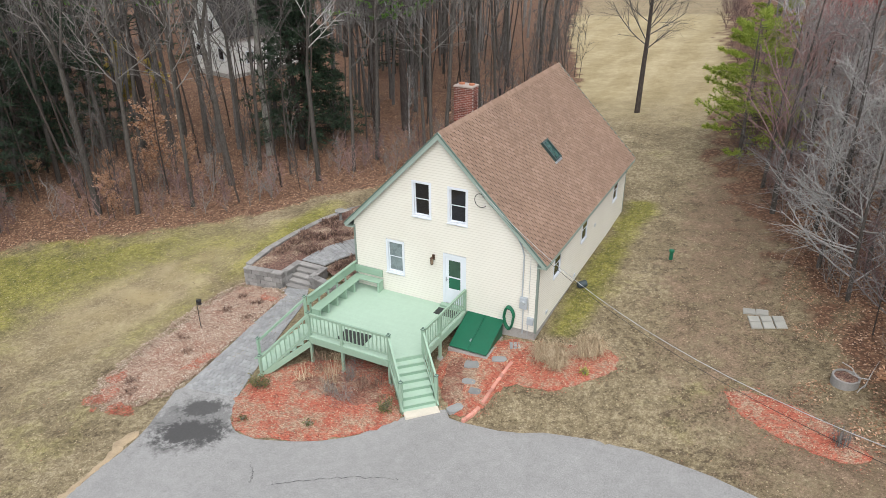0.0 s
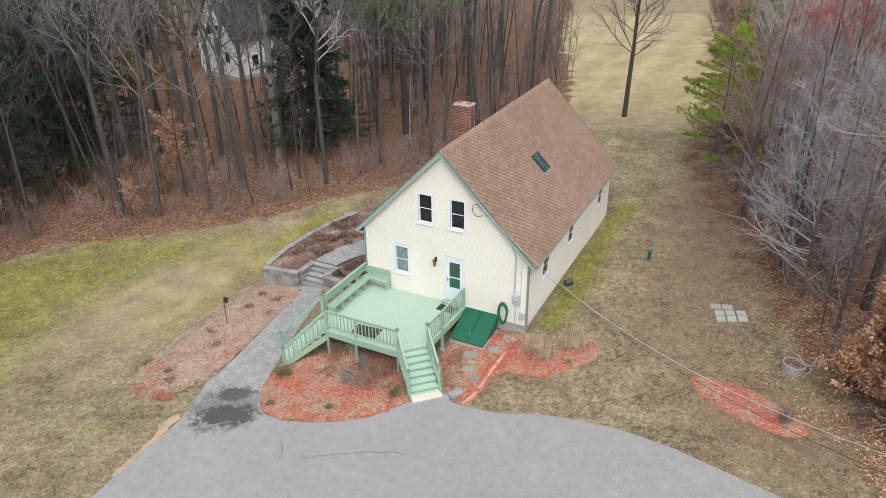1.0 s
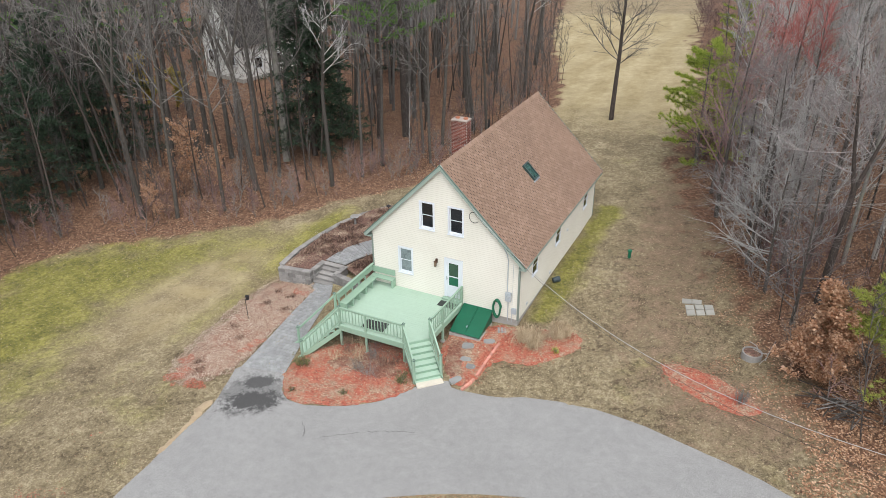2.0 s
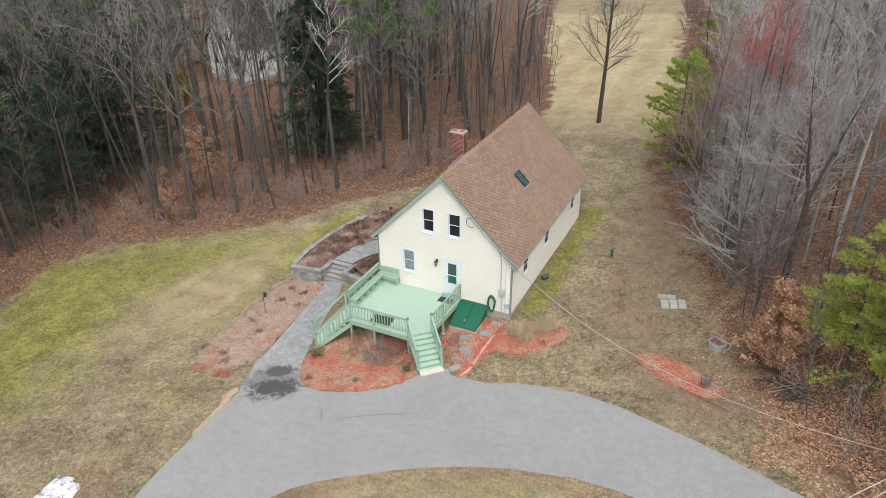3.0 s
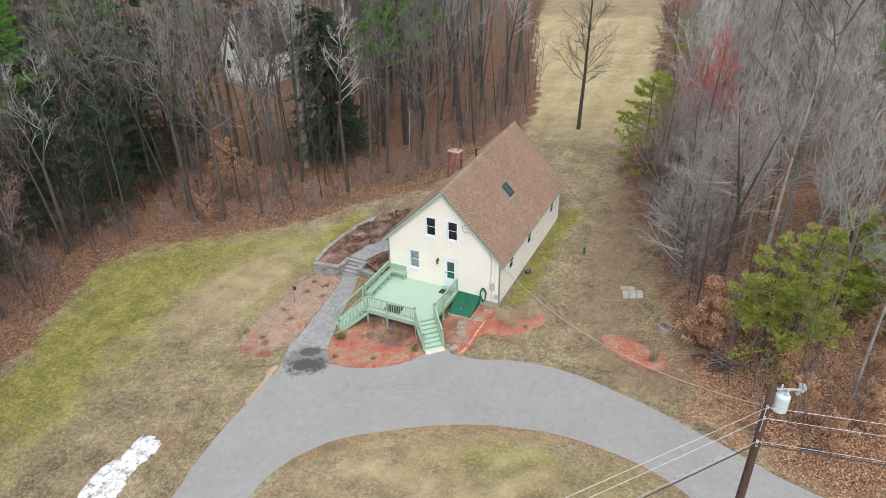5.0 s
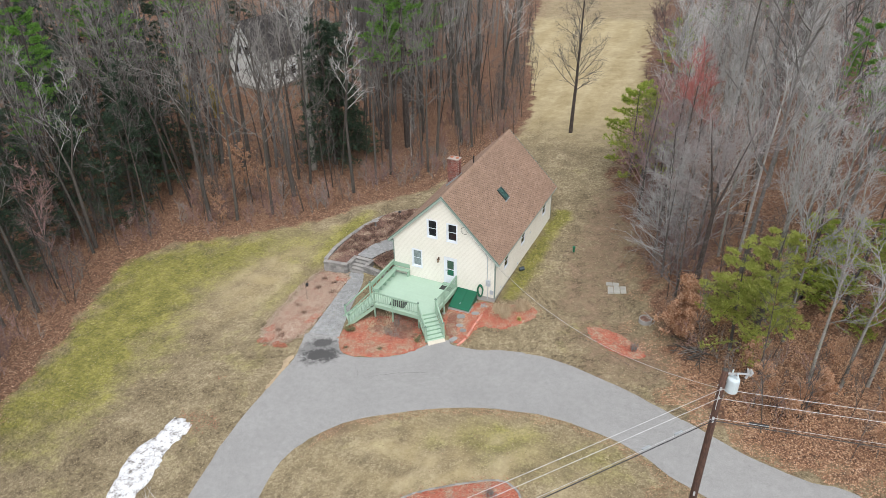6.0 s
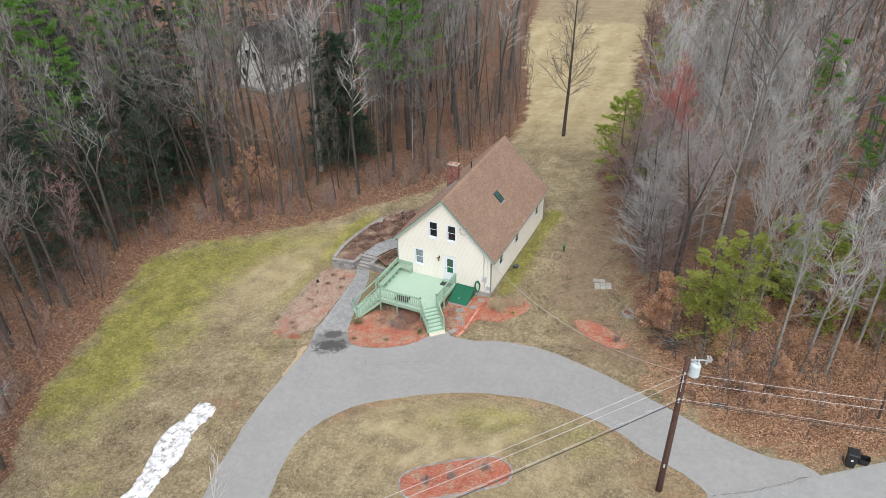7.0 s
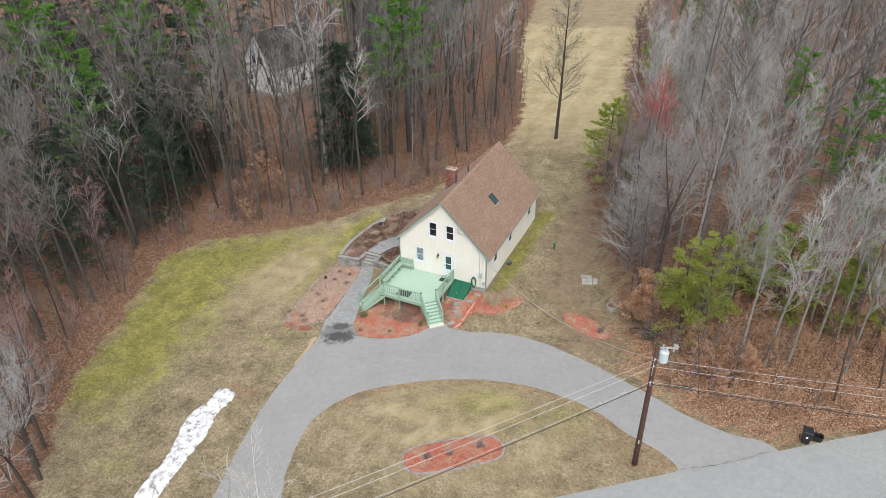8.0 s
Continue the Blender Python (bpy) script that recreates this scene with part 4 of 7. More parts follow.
for y, z in ((1.1, 0.62), (4.6, 0.55), (7.3, 1.8)):
    vent = thing("wall_vent", "small pale vent cover on the side wall", "vent", (0.02, y, z), group="vents on the side wall")
    mb = MB()
    mb.box(0.0, -0.09, -0.07, 0.025, 0.09, 0.07)
    part("cover", mb, M_WHITE, vent)
    for k in range(3):
        mb = MB()
        mb.box(0.025, -0.07, -0.05 + k * 0.038, 0.035, 0.07, -0.03 + k * 0.038)
        part("louvre", mb, M_GREYPVC, vent)
barrel = thing("dark_bucket", "dark blue-grey bucket lying by the foundation", "bucket", (0.45, 4.35, gz(0.45, 4.35) + 0.14))
mb = MB()
mb.tube([(-0.12, -0.12, 0), (0.02, 0.02, 0.02), (0.14, 0.14, 0.03)], [0.13, 0.15, 0.16], 14)
part("body", mb, simple("slate_plastic", (0.035, 0.055, 0.065), 0.5, vary=0.2), barrel)

# cellar bulkhead
bulk = thing("cellar_bulkhead", "sloping dark green steel cellar bulkhead on a concrete curb", "bulkhead", (-2.03, 0, 0))
BX, ZT, ZB, YB = 0.72, 0.50, -0.17, -1.62
mb = MB()
for x in (-BX - 0.08, BX - 0.04):
    mb.box(x, YB - 0.05, -0.9, x + 0.12, -0.03, ZB - 0.02)
mb.box(-BX + 0.04, YB - 0.05, -0.9, BX - 0.04, YB + 0.08, ZB - 0.02)
part("curb", mb, M_FOUND, bulk, "mossy concrete curb")
for sx in (-1, 1):
    mb = MB()
    k = [(sx * BX, -0.03, ZB - 0.02), (sx * BX, YB, ZB - 0.02), (sx * BX, YB, ZB + 0.04), (sx * BX, -0.03, ZT - 0.01)]
    mb.quad(*k)
    mb.quad(*[(x - sx * 0.03, y, z) for x, y, z in reversed(k)])
    part("side_panel", mb, M_BULK, bulk)
    mb = MB()
    a0, a1 = (0.004, BX + 0.05) if sx > 0 else (-BX - 0.05, -0.004)
    n = Vector((0, -(ZT - ZB), -YB)).normalized() * 0.035
    p = [Vector((a0, YB - 0.04, ZB + 0.04)), Vector((a1, YB - 0.04, ZB + 0.04)), Vector((a1, -0.03, ZT)), Vector((a0, -0.03, ZT))]
    mb.v += [tuple(q) for q in p] + [tuple(q + n) for q in p]
    mb.f += [(3, 2, 1, 0), (4, 5, 6, 7)] + [(a, (a + 1) % 4, 4 + (a + 1) % 4, 4 + a) for a in range(4)]
    leaf = part("door_leaf", mb, M_BULK, bulk)
    mb = MB()
    xs = 0.02 if sx > 0 else -0.03
    mb.beam(Vector((xs, YB + 0.05, ZB + 0.075)) + n, Vector((xs, -0.15, ZT - 0.03)) + n * 1.3, 0.03, 0.012)
    part("lap_strip", mb, M_BULK, leaf)
mb = MB()
mb.box(-0.09, YB + 0.32, ZB + 0.22, -0.03, YB + 0.46, ZB + 0.27)
part("handle", mb, M_METAL, bulk)

# ---- deck ----
DZ = 0.53
DECK = [(-8.02, -0.03), (-8.02, -3.42), (-7.24, -4.28), (-3.86, -4.28), (-2.96, -3.38), (-2.86, -0.03)]
deck = thing("deck", "sage green painted timber deck on posts", "deck")


def deck_span(y):
    xs = []
    for (x0, y0), (x1, y1) in zip(DECK, DECK[1:] + DECK[:1]):
        if (y0 > y) != (y1 > y):
            xs.append(x0 + (x1 - x0) * (y - y0) / (y1 - y0))
    return min(xs), max(xs)


y = -0.04
while y > -4.24:
    y2 = max(y - 0.142, -4.275)
    l0, r0 = deck_span(y)
    l1, r1 = deck_span(y2 + 0.003)
    mb = MB()
    for z in (DZ - 0.03, DZ):
        mb.v += [(l0, y, z), (l1, y2 + 0.003, z), (r1, y2 + 0.003, z), (r0, y, z)]
    mb.f += [(3, 2, 1, 0), (4, 5, 6, 7)] + [(a, (a + 1) % 4, 4 + (a + 1) % 4, 4 + a) for a in range(4)]
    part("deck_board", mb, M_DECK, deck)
    y = y2
for p, q in zip(DECK, DECK[1:]):
    mb = MB()
    mb.beam((*p, DZ - 0.165), (*q, DZ - 0.165), 0.04, 0.26)
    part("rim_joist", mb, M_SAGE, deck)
for k in range(7):
    x = -7.6 + k * 0.72
    yy = -4.2 if -7.2 < x < -3.9 else -3.4
    mb = MB()
    mb.box(x, yy, DZ - 0.25, x + 0.04, -0.05, DZ - 0.035)
    part("joist", mb, M_JOINT, deck)


def post(x, y, z0, z1, parent, w=0.095, cap=True):
    mb = MB()
    mb.box(x - w / 2, y - w / 2, z0, x + w / 2, y + w / 2, z1, bevel=0.012)
    ob = part("post", mb, M_SAGE, parent)
    if cap:
        mb = MB()
        mb.box(x - w / 2 - 0.02, y - w / 2 - 0.02, z1 - 0.05, x + w / 2 + 0.02, y + w / 2 + 0.02, z1 - 0.02, bevel=0.008)
        mb.box(x - 0.035, y - 0.035, z1, x + 0.035, y + 0.035, z1 + 0.05, bevel=0.03)
        part("post_cap", mb, M_FASCIA, ob, "dark post cap")
    return ob


def railing(p, q, parent, zp, zq, sticks=True, gap=0.158):
    """Top and bottom rail with square balusters from p to q, whose top rail lies at zp and zq."""
    p, q = Vector(p), Vector(q)
    n = int((q - p).length / gap)
    for dz, w, h in ((0.0, 0.07, 0.035), (-0.055, 0.03, 0.07), (-0.76, 0.03, 0.07)):
        mb = MB()
        mb.beam((p.x, p.y, zp + dz), (q.x, q.y, zq + dz), w, h)
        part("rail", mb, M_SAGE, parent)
    for k in range(1, n if sticks else 1):
        t = k / n
        x, y = p.lerp(q, t)
        z = zp + (zq - zp) * t
        mb = MB()
        mb.box(x - 0.016, y - 0.016, z - 0.76, x + 0.016, y + 0.016, z - 0.03)
        part("baluster", mb, M_SAGE, parent)


RT = 1.47
PA, PB, PC, PE, PW = (-7.26, -4.22), (-3.86, -4.20), (-2.97, -3.34), (-8.08, -3.36), (-2.90, -0.09)
for (x, y), top in ((PA, 1.56), (PB, 1.56), (PC, 1.56), (PE, 1.56)):
    post(x, y, gz(x, y) - 0.3, top, deck)
for x, y in ((-5.84, -4.235), (-2.92, -2.16)):
    post(x, y, gz(x, y) - 0.3, RT - 0.02, deck, cap=False)
post(*PW, DZ - 0.3, RT, deck, cap=False)
railing(PA, (-5.84, -4.235), deck, RT, RT)
railing((-5.84, -4.235), PB, deck, RT, RT)
railing(PC, (-2.92, -2.16), deck, RT, RT)
railing((-2.92, -2.16), PW, deck, RT, RT)
for x, y in ((-2.92, -2.16), (-5.84, -4.235), (-3.86, -4.2)):
    mb = MB()
    mb.tube([(x, y, gz(x, y) - 0.2), (x, y, gz(x, y) + 0.07)], [0.13, 0.12], 12)
    part("footing", mb, M_FOUND, deck)

# corner bench
bench = thing("corner_bench", "sage green corner bench built along the deck edge and wall", "bench")
for a in (((-7.93, -0.44, -7.52, -3.25)), ((-7.93, -0.06, -6.62, -0.43))):
    mb = MB()
    mb.box(min(a[0], a[2]), min(a[1], a[3]) + 0.004, 0.96, max(a[0], a[2]), max(a[1], a[3]), 1.0, bevel=0.01)
    part("seat", mb, M_SAGE, bench)
mb = MB()
mb.box(-8.02, -3.30, 1.14, -7.97, -0.06, 1.54, bevel=0.01)
part("backrest", mb, M_SAGE, bench)
mb = MB()
mb.box(-7.96, -3.30, 1.535, -7.86, -0.06, 1.57)
part("cap_rail", mb, M_SAGE, bench)
mb = MB()
mb.box(-7.965, -0.10, 1.10, -6.64, -0.05, 1.42, bevel=0.01)
part("backrest", mb, M_SAGE, bench)
for y in (-0.75, -1.35, -1.95, -2.55, -3.12):
    mb = MB()
    mb.box(-7.90, y - 0.10, DZ + 0.002, -7.56, y + 0.0, 0.955)
    part("leg", mb, M_SAGE, bench)
    mb = MB()
    mb.box(-8.0, y - 0.1, DZ + 0.002, -7.97, y, 1.2)
    part("back_post", mb, M_SAGE, bench)
for x in (-6.72,):
    mb = MB()
    mb.box(x, -0.40, DZ + 0.002, x + 0.09, -0.07, 0.955)
    part("leg", mb, M_SAGE, bench)


def stairs(name, label, pl, pr, down, n, top, bottom, run, newel_top, open_left=False):
    """A flight between the edge posts pl and pr, going down along the plan direction."""
    st = thing(name, label, "stairs")
    pl, pr, down = Vector(pl), Vector(pr), Vector(down).normalized()
    ac = (pr - pl).normalized()
    open_side = pl if open_left else None
    rise = (top - bottom) / n
    a, b = pl + ac * 0.05, pr - ac * 0.05
    for k in range(n):
        z = top - rise * (k + 1)
        s = run * k
        u = down * s
        for nm, z0, z1, d0, d1 in (("riser", z, z + rise - 0.034, 0.0, 0.02), ("tread", z - 0.035, z, 0.0, run + 0.03)):
            mb = MB()
            c = [a + u + down * d0, b + u + down * d0, b + u + down * d1, a + u + down * d1]
            mb.v += [(p.x, p.y, z0) for p in c] + [(p.x, p.y, z1) for p in c]
            mb.f += [(3, 2, 1, 0), (4, 5, 6, 7)] + [(i, (i + 1) % 4, 4 + (i + 1) % 4, 4 + i) for i in range(4)]
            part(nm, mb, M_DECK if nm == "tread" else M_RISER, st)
    for e in (pl, pr):
        f = e + down * (run * (n - 0.25))
        mb = MB()
        mb.beam((e.x, e.y, top - 0.34), (f.x, f.y, bottom + rise * 0.35 - 0.08), 0.045, 0.24)
        part("stringer", mb, M_SAGE, st)
        g = e + down * (run * (n - 1) + 0.02)
        post(g.x, g.y, gz(g.x, g.y) - 0.2, newel_top, st)
        railing(e + down * 0.05, g - down * 0.05, st, RT - 0.06, newel_top - 0.10, sticks=e is not open_side, gap=0.17)
    return st


stairs("deck_stairs", "sage green deck stairs down to the driveway", PB, PC, (0.707, -0.707), 7, DZ, -0.52, 0.255, 0.66)
stairs("deck_stairs", "sage green deck stairs down to the paver walk", PE, PA, (-0.68, -0.73), 8, DZ, -0.88, 0.27, 0.12, True)
mb = MB()
c = Vector((-2.12, -5.08))
mb.box(-0.60, -0.20, -0.1, 0.60, 0.14, 0.05, Matrix.Translation((c.x, c.y, gz(c.x, c.y) + 0.03)) @ pose(0, 0, 0, 0, 0, 43), bevel=0.01)
tagged(part("landing_slab", mb, simple("cream_concrete", (0.60, 0.55, 0.46), 0.9, vary=0.12, bump=0.2)), "pale concrete slab below the stairs", "slab")
for nm, lab, x, y, w, d, a in (("door_mat", "dark woven mat at the entrance door", -3.45, -0.56, 0.95, 0.5, 0), ("deck_mat", "dark rubber mat on the deck", -5.72, -3.62, 1.15, 0.72, 4)):
    mb = MB()
    mb.box(-w / 2, -d / 2, 0.0, w / 2, d / 2, 0.014, Matrix.Translation((x, y, DZ + 0.001)) @ pose(0, 0, 0, 0, 0, a), bevel=0.006)
    tagged(part(nm, mb, M_RUBBER), lab, "mat")


# ---- beds, walks and ground details ----
def bed(name, label, category, pts, mat, lift=0.05, spacing=0.2, smooth=True, kind="structure", ragged=0.08, rough=0.03, height=None, seed=1):
    o = rounded(pts) if smooth else pts
    return tagged(part(name, draped(o, lift, name, mat, spacing, rough, height, ragged, seed)), label, category, kind=kind)


CHIPBED = [(-13.3, -9.1), (-14.0, -7.2), (-14.3, -4.6), (-14.5, -2.2), (-14.3, -0.2), (-12.25, 0.1), (-11.75, -0.9), (-11.3, -3.4), (-10.9, -6.8), (-11.4, -8.3), (-12.4, -9.2)]
BED1 = [(-7.9, -7.95), (-8.5, -7.1), (-8.6, -6.2), (-8.1, -4.9), (-7.0, -3.9), (-4.6, -3.2), (-3.4, -4.6), (-2.72, -5.5), (-2.85, -6.0), (-3.5, -6.85), (-4.8, -7.9), (-6.4, -8.42), (-7.25, -8.4)]
BED2 = [(-2.7, -1.0), (-1.2, -0.3), (-0.2, -0.1), (0.3, -0.15), (2.2, 0.4), (3.15, -0.1), (3.2, -0.9), (2.35, -1.8), (1.5, -2.5), (0.3, -2.6), (-0.25, -3.2), (-0.35, -4.3), (-1.0, -4.75), (-1.6, -4.2), (-2.6, -3.0)]
BED3 = [(6.9, -0.9), (7.9, -0.65), (9.2, -1.1), (10.5, -1.95), (10.95, -2.6), (10.4, -3.1), (9.2, -2.85), (7.7, -2.0)]
BED4 = [(2.05, -18.7), (1.9, -18.1), (2.6, -17.2), (4.2, -16.05), (6.0, -15.05), (7.0, -15.15), (7.55, -15.7), (7.5, -16.5), (6.6, -17.35), (5.2, -18.35), (3.45, -19.35), (2.5, -19.25)]
bed("mulch_bed", "red bark mulch bed around the deck", "bed", BED1, M_REDMULCH, 0.06)
bed("mulch_bed", "red bark mulch bed along the cellar bulkhead", "bed", BED2, M_REDMULCH, 0.05)
bed("mulch_bed", "bare red mulch patch in the lawn", "bed", BED3, M_REDMULCH, 0.05)
bed("mulch_bed", "oval red mulch bed on the grass island", "bed", BED4, M_REDMULCH, 0.06)
bed("wood_chip_bed", "faded wood chip bed sloping beside the walk", "bed", CHIPBED, M_CHIPS, 0.045, ragged=0.22)
bed("dirt_patch", "dry brown grass litter under the deck", "bed", [(-7.2, -5.3), (-6.0, -4.6), (-4.4, -4.2), (-3.6, -4.9), (-3.8, -5.5), (-4.8, -5.9), (-5.8, -5.7), (-6.6, -6.1)], M_REDSOIL, 0.085, ragged=0.22, seed=4)
bed("dirt_patch", "dark reddish soil beside the steps", "bed", [(-2.6, -2.6), (-2.3, -1.8), (-1.4, -1.9), (-1.2, -3.0), (-1.0, -4.2), (-1.5, -4.3), (-2.2, -3.4)], M_REDSOIL, 0.075, ragged=0.12, seed=5)
bed("sand_strip", "pale strip of washed sand along the drive", "sand", [(-9.85, -13.0), (-10.0, -13.2), (-10.12, -12.2), (-10.22, -11.2), (-10.5, -10.5), (-10.45, -9.9), (-10.14, -10.0), (-10.03, -10.9), (-9.93, -12.0)], simple("washed_tan_sand", (0.39, 0.30, 0.195), 0.95, vary=0.3, fine=30, coarse=2.5, bump=0.2), 0.03, 0.12, ragged=0.07, rough=0.015, seed=23)
SNOW = [(-13.5, -17.4), (-12.6, -17.3), (-12.0, -17.7), (-11.95, -19.6), (-11.4, -21.3), (-11.2, -22.9), (-10.9, -24.8), (-10.7, -26.8), (-11.2, -28.0), (-12.0, -27.1), (-12.3, -25.8), (-12.5, -23.7), (-13.35, -21.6), (-13.75, -20.3), (-13.45, -19.0)]
bed("snow_patch", "melting strip of dirty old snow on the lawn", "snow", SNOW, M_SNOW, 0.10, 0.22, ragged=0.10, rough=0.10, kind="stuff")


def crack(pts, w, seed):
    rng = random.Random(seed)
    mb = MB()
    c = [(x + rng.uniform(-0.05, 0.05), y + rng.uniform(-0.05, 0.05)) for x, y in rounded(pts, False, 10)]
    for (x0, y0), (x1, y1) in zip(c, c[1:]):
        d = Vector((y0 - y1, x1 - x0)).normalized() * w * rng.uniform(0.3, 1.0)
        zs = [gz(x0, y0) + 0.05, gz(x1, y1) + 0.05]
        mb.quad((x0 - d.x, y0 - d.y, zs[0]), (x0 + d.x, y0 + d.y, zs[0]), (x1 + d.x, y1 + d.y, zs[1]), (x1 - d.x, y1 - d.y, zs[1]))
    tagged(part("pavement_crack", mb, M_CRACK), "dark crack in the driveway asphalt", "crack", kind="structure")


crack([(-4.5, -10.0), (-3.54, -9.33), (-2.43, -8.67), (-1.2, -8.2)], 0.010, 2)
crack([(-5.7, -9.5), (-5.3, -9.9), (-5.15, -10.2)], 0.008, 3)
crack([road_point(0.2, -0.1), road_point(2.5, 0.1), road_point(5.8, -0.05)], 0.018, 6)

# terrace behind the block wall
TZ = -0.29
terrace = [(-14.25, 0.35), (-12.5, 0.6), (-12.5, 1.75), (-11.0, 1.75), (-9.9, 1.2), (-8.3, 0.9), (-7.95, 1.0), (-7.95, 11.5), (-10.2, 11.3), (-11.9, 10.4), (-13.4, 8.9), (-14.2, 6.5), (-14.45, 3.6)]
mesh_ = draped(terrace, 0.0, "terrace", M_BROWNBED, 0.4, 0.05, lambda x, y: TZ - 0.08 + 0.02 * max(0, y - 4))
tagged(part("terrace_bed", mesh_), "brown leafy planting bed behind the block wall", "bed", kind="structure")

wall = thing("retaining_wall", "low grey split-face block retaining wall with caps", "wall", kind="structure")
rngw = random.Random(8)


def block_run(pts, courses, zb, zt, length=0.42, depth=0.26):
    """Courses of split blocks, each an object of its own, with cap stones, along a plan line."""
    h = (zt - 0.07 - zb) / courses
    seg = [(Vector(a), Vector(b)) for a, b in zip(pts, pts[1:])]
    total = sum((b - a).length for a, b in seg)

    def where(s):
        for a, b in seg:
            L = (b - a).length
            if s <= L + 1e-6:
                return a + (b - a) * (s / L), (b - a).normalized()
            s -= L
        return seg[-1][1], (seg[-1][1] - seg[-1][0]).normalized()

    for c in range(courses + 1):
        cap = c == courses
        s = -length / 2 if c % 2 else 0.0
        while s < total - 0.05:
            s0, s1 = max(0, s), min(total, s + length)
            p, d = where((s0 + s1) / 2)
            m = Matrix.Translation((p.x, p.y, zb + c * h)) @ Matrix.Rotation(math.atan2(d.y, d.x), 4, "Z")
            if s1 - s0 > 0.1:
                mb = MB()
                o = rngw.uniform(-0.012, 0.012)
                l2 = (s1 - s0) / 2 - 0.010
                if cap:
                    mb.box(-l2, -depth / 2 - 0.03, 0.0, l2, depth / 2 + 0.03, 0.07, m, bevel=0.012)
                else:
                    mb.box(-l2, -depth / 2 + o, 0.008, l2, depth / 2, h - 0.006, m, bevel=0.014)
                part("cap_stone" if cap else "block", mb, M_CAP if cap else M_BLOCK, wall)
            s += length


block_run([(-14.35, 0.12), (-12.35, 0.40)], 5, -1.47, TZ)
block_run([(-12.40, 0.55), (-12.40, 1.75)], 5, -1.40, TZ)
block_run([(-14.38, 0.40), (-14.62, 2.2), (-14.55, 4.2), (-14.3, 6.2), (-13.75, 8.0), (-12.9, 9.4), (-11.7, 10.5), (-10.2, 11.1)], 4, -1.15, TZ)
block_run([(-10.95, 1.75), (-10.95, 0.75), (-9.9, 0.55), (-8.4, 0.45)], 5, -1.30, TZ)
steps = thing("garden_steps", "six grey block garden steps between the walls", "steps", kind="structure")
for k in range(-1, 5):
    y0 = 0.42 + k * 0.27
    z1 = TZ - 0.015 - (4 - k) * 0.15
    for j, (xa, xb) in enumerate(((-12.26, -11.62), (-11.615, -11.09))):
        mb = MB()
        mb.box(xa, y0 - 0.03, z1 - 0.06, xb, y0 + 0.28, z1, bevel=0.012)
        part("tread", mb, M_CAP, steps)
        mb = MB()
        mb.box(xa, y0 + 0.03, z1 - 0.22, xb, y0 + 0.28, z1 - 0.062)
        part("riser", mb, M_BLOCK, steps)

# stepping stones, slabs, edging, well ring, small things
rngs = random.Random(3)


def flat_stone(name, label, cat, x, y, w, d, a, h, mat, group=""):
    mb = MB()
    n = 9
    ring = [((w / 2) * math.copysign(abs(math.cos(t)) ** 0.6, math.cos(t)) * rngs.uniform(0.9, 1.05), (d / 2) * math.copysign(abs(math.sin(t)) ** 0.6, math.sin(t)) * rngs.uniform(0.9, 1.05)) for t in [2 * math.pi * k / n + 0.3 for k in range(n)]]
    m = Matrix.Translation((x, y, gz(x, y))) @ pose(0, 0, 0, rngs.uniform(-2, 2), rngs.uniform(-2, 2), a)
    for s, z in ((1.0, -0.05), (1.0, h - 0.012), (0.95, h)):
        mb.v += [tuple(m @ Vector((px * s, py * s, z))) for px, py in ring]
    for r in range(2):
        mb.f += [(r * n + k, r * n + (k + 1) % n, (r + 1) * n + (k + 1) % n, (r + 1) * n + k) for k in range(n)]
    mb.f.append(tuple(2 * n + k for k in range(n)))
    tagged(part(name, mb, mat), label, cat, group)


for x, y, w, d, a in ((-1.62, -2.15, 0.60, 0.50, 20), (-0.80, -1.52, 0.56, 0.34, 20), (-1.32, -3.05, 0.5, 0.32, 10), (-0.90, -3.45, 0.46, 0.36, 5), (-1.15, -4.5, 0.62, 0.38, 55)):
    flat_stone("stepping_stone", "grey flagstone stepping stone in red mulch", "stone", x, y, w, d, a, 0.10, M_STONE, "stepping stones")
mb = MB()
for k in range(3):
    for j in range(3):
        mb.box(-0.22 + k * 0.155, -0.22 + j * 0.155, 0.0, -0.22 + k * 0.155 + 0.12, -0.22 + j * 0.155 + 0.12, 0.09, Matrix.Translation((-0.55, -0.55, gz(-0.55, -0.55))) @ pose(0, 0, 0, 0, 0, 25), bevel=0.01)
tagged(part("lattice_paver", mb, M_STONE), "grey lattice paver lying by the wall", "paver")
SLABS = [(7.02, 4.40, 0.44, 0.36, 10), (7.47, 4.46, 0.43, 0.38, 6)] + [(7.36 + 0.41 * k - 0.12 * r, 3.45 + 0.13 * k + 0.43 * r, 0.385, 0.395, 17) for r in range(2) for k in range(3)]
for x, y, w, d, a in SLABS:
    m = Matrix.Translation((x, y, gz(x, y))) @ pose(0, 0, 0, rngs.uniform(-1, 1), -3, a)
    mb = MB()
    mb.box(-w / 2, -d / 2, -0.05, w / 2, d / 2, 0.06, m, bevel=0.01)
    tagged(part("concrete_slab", mb, M_SLAB), "pale square concrete slab laid flat on the lawn", "slab", "slabs on the lawn")
edge = thing("brick_edging", "single row of pale red bricks edging the mulch bed", "edging")
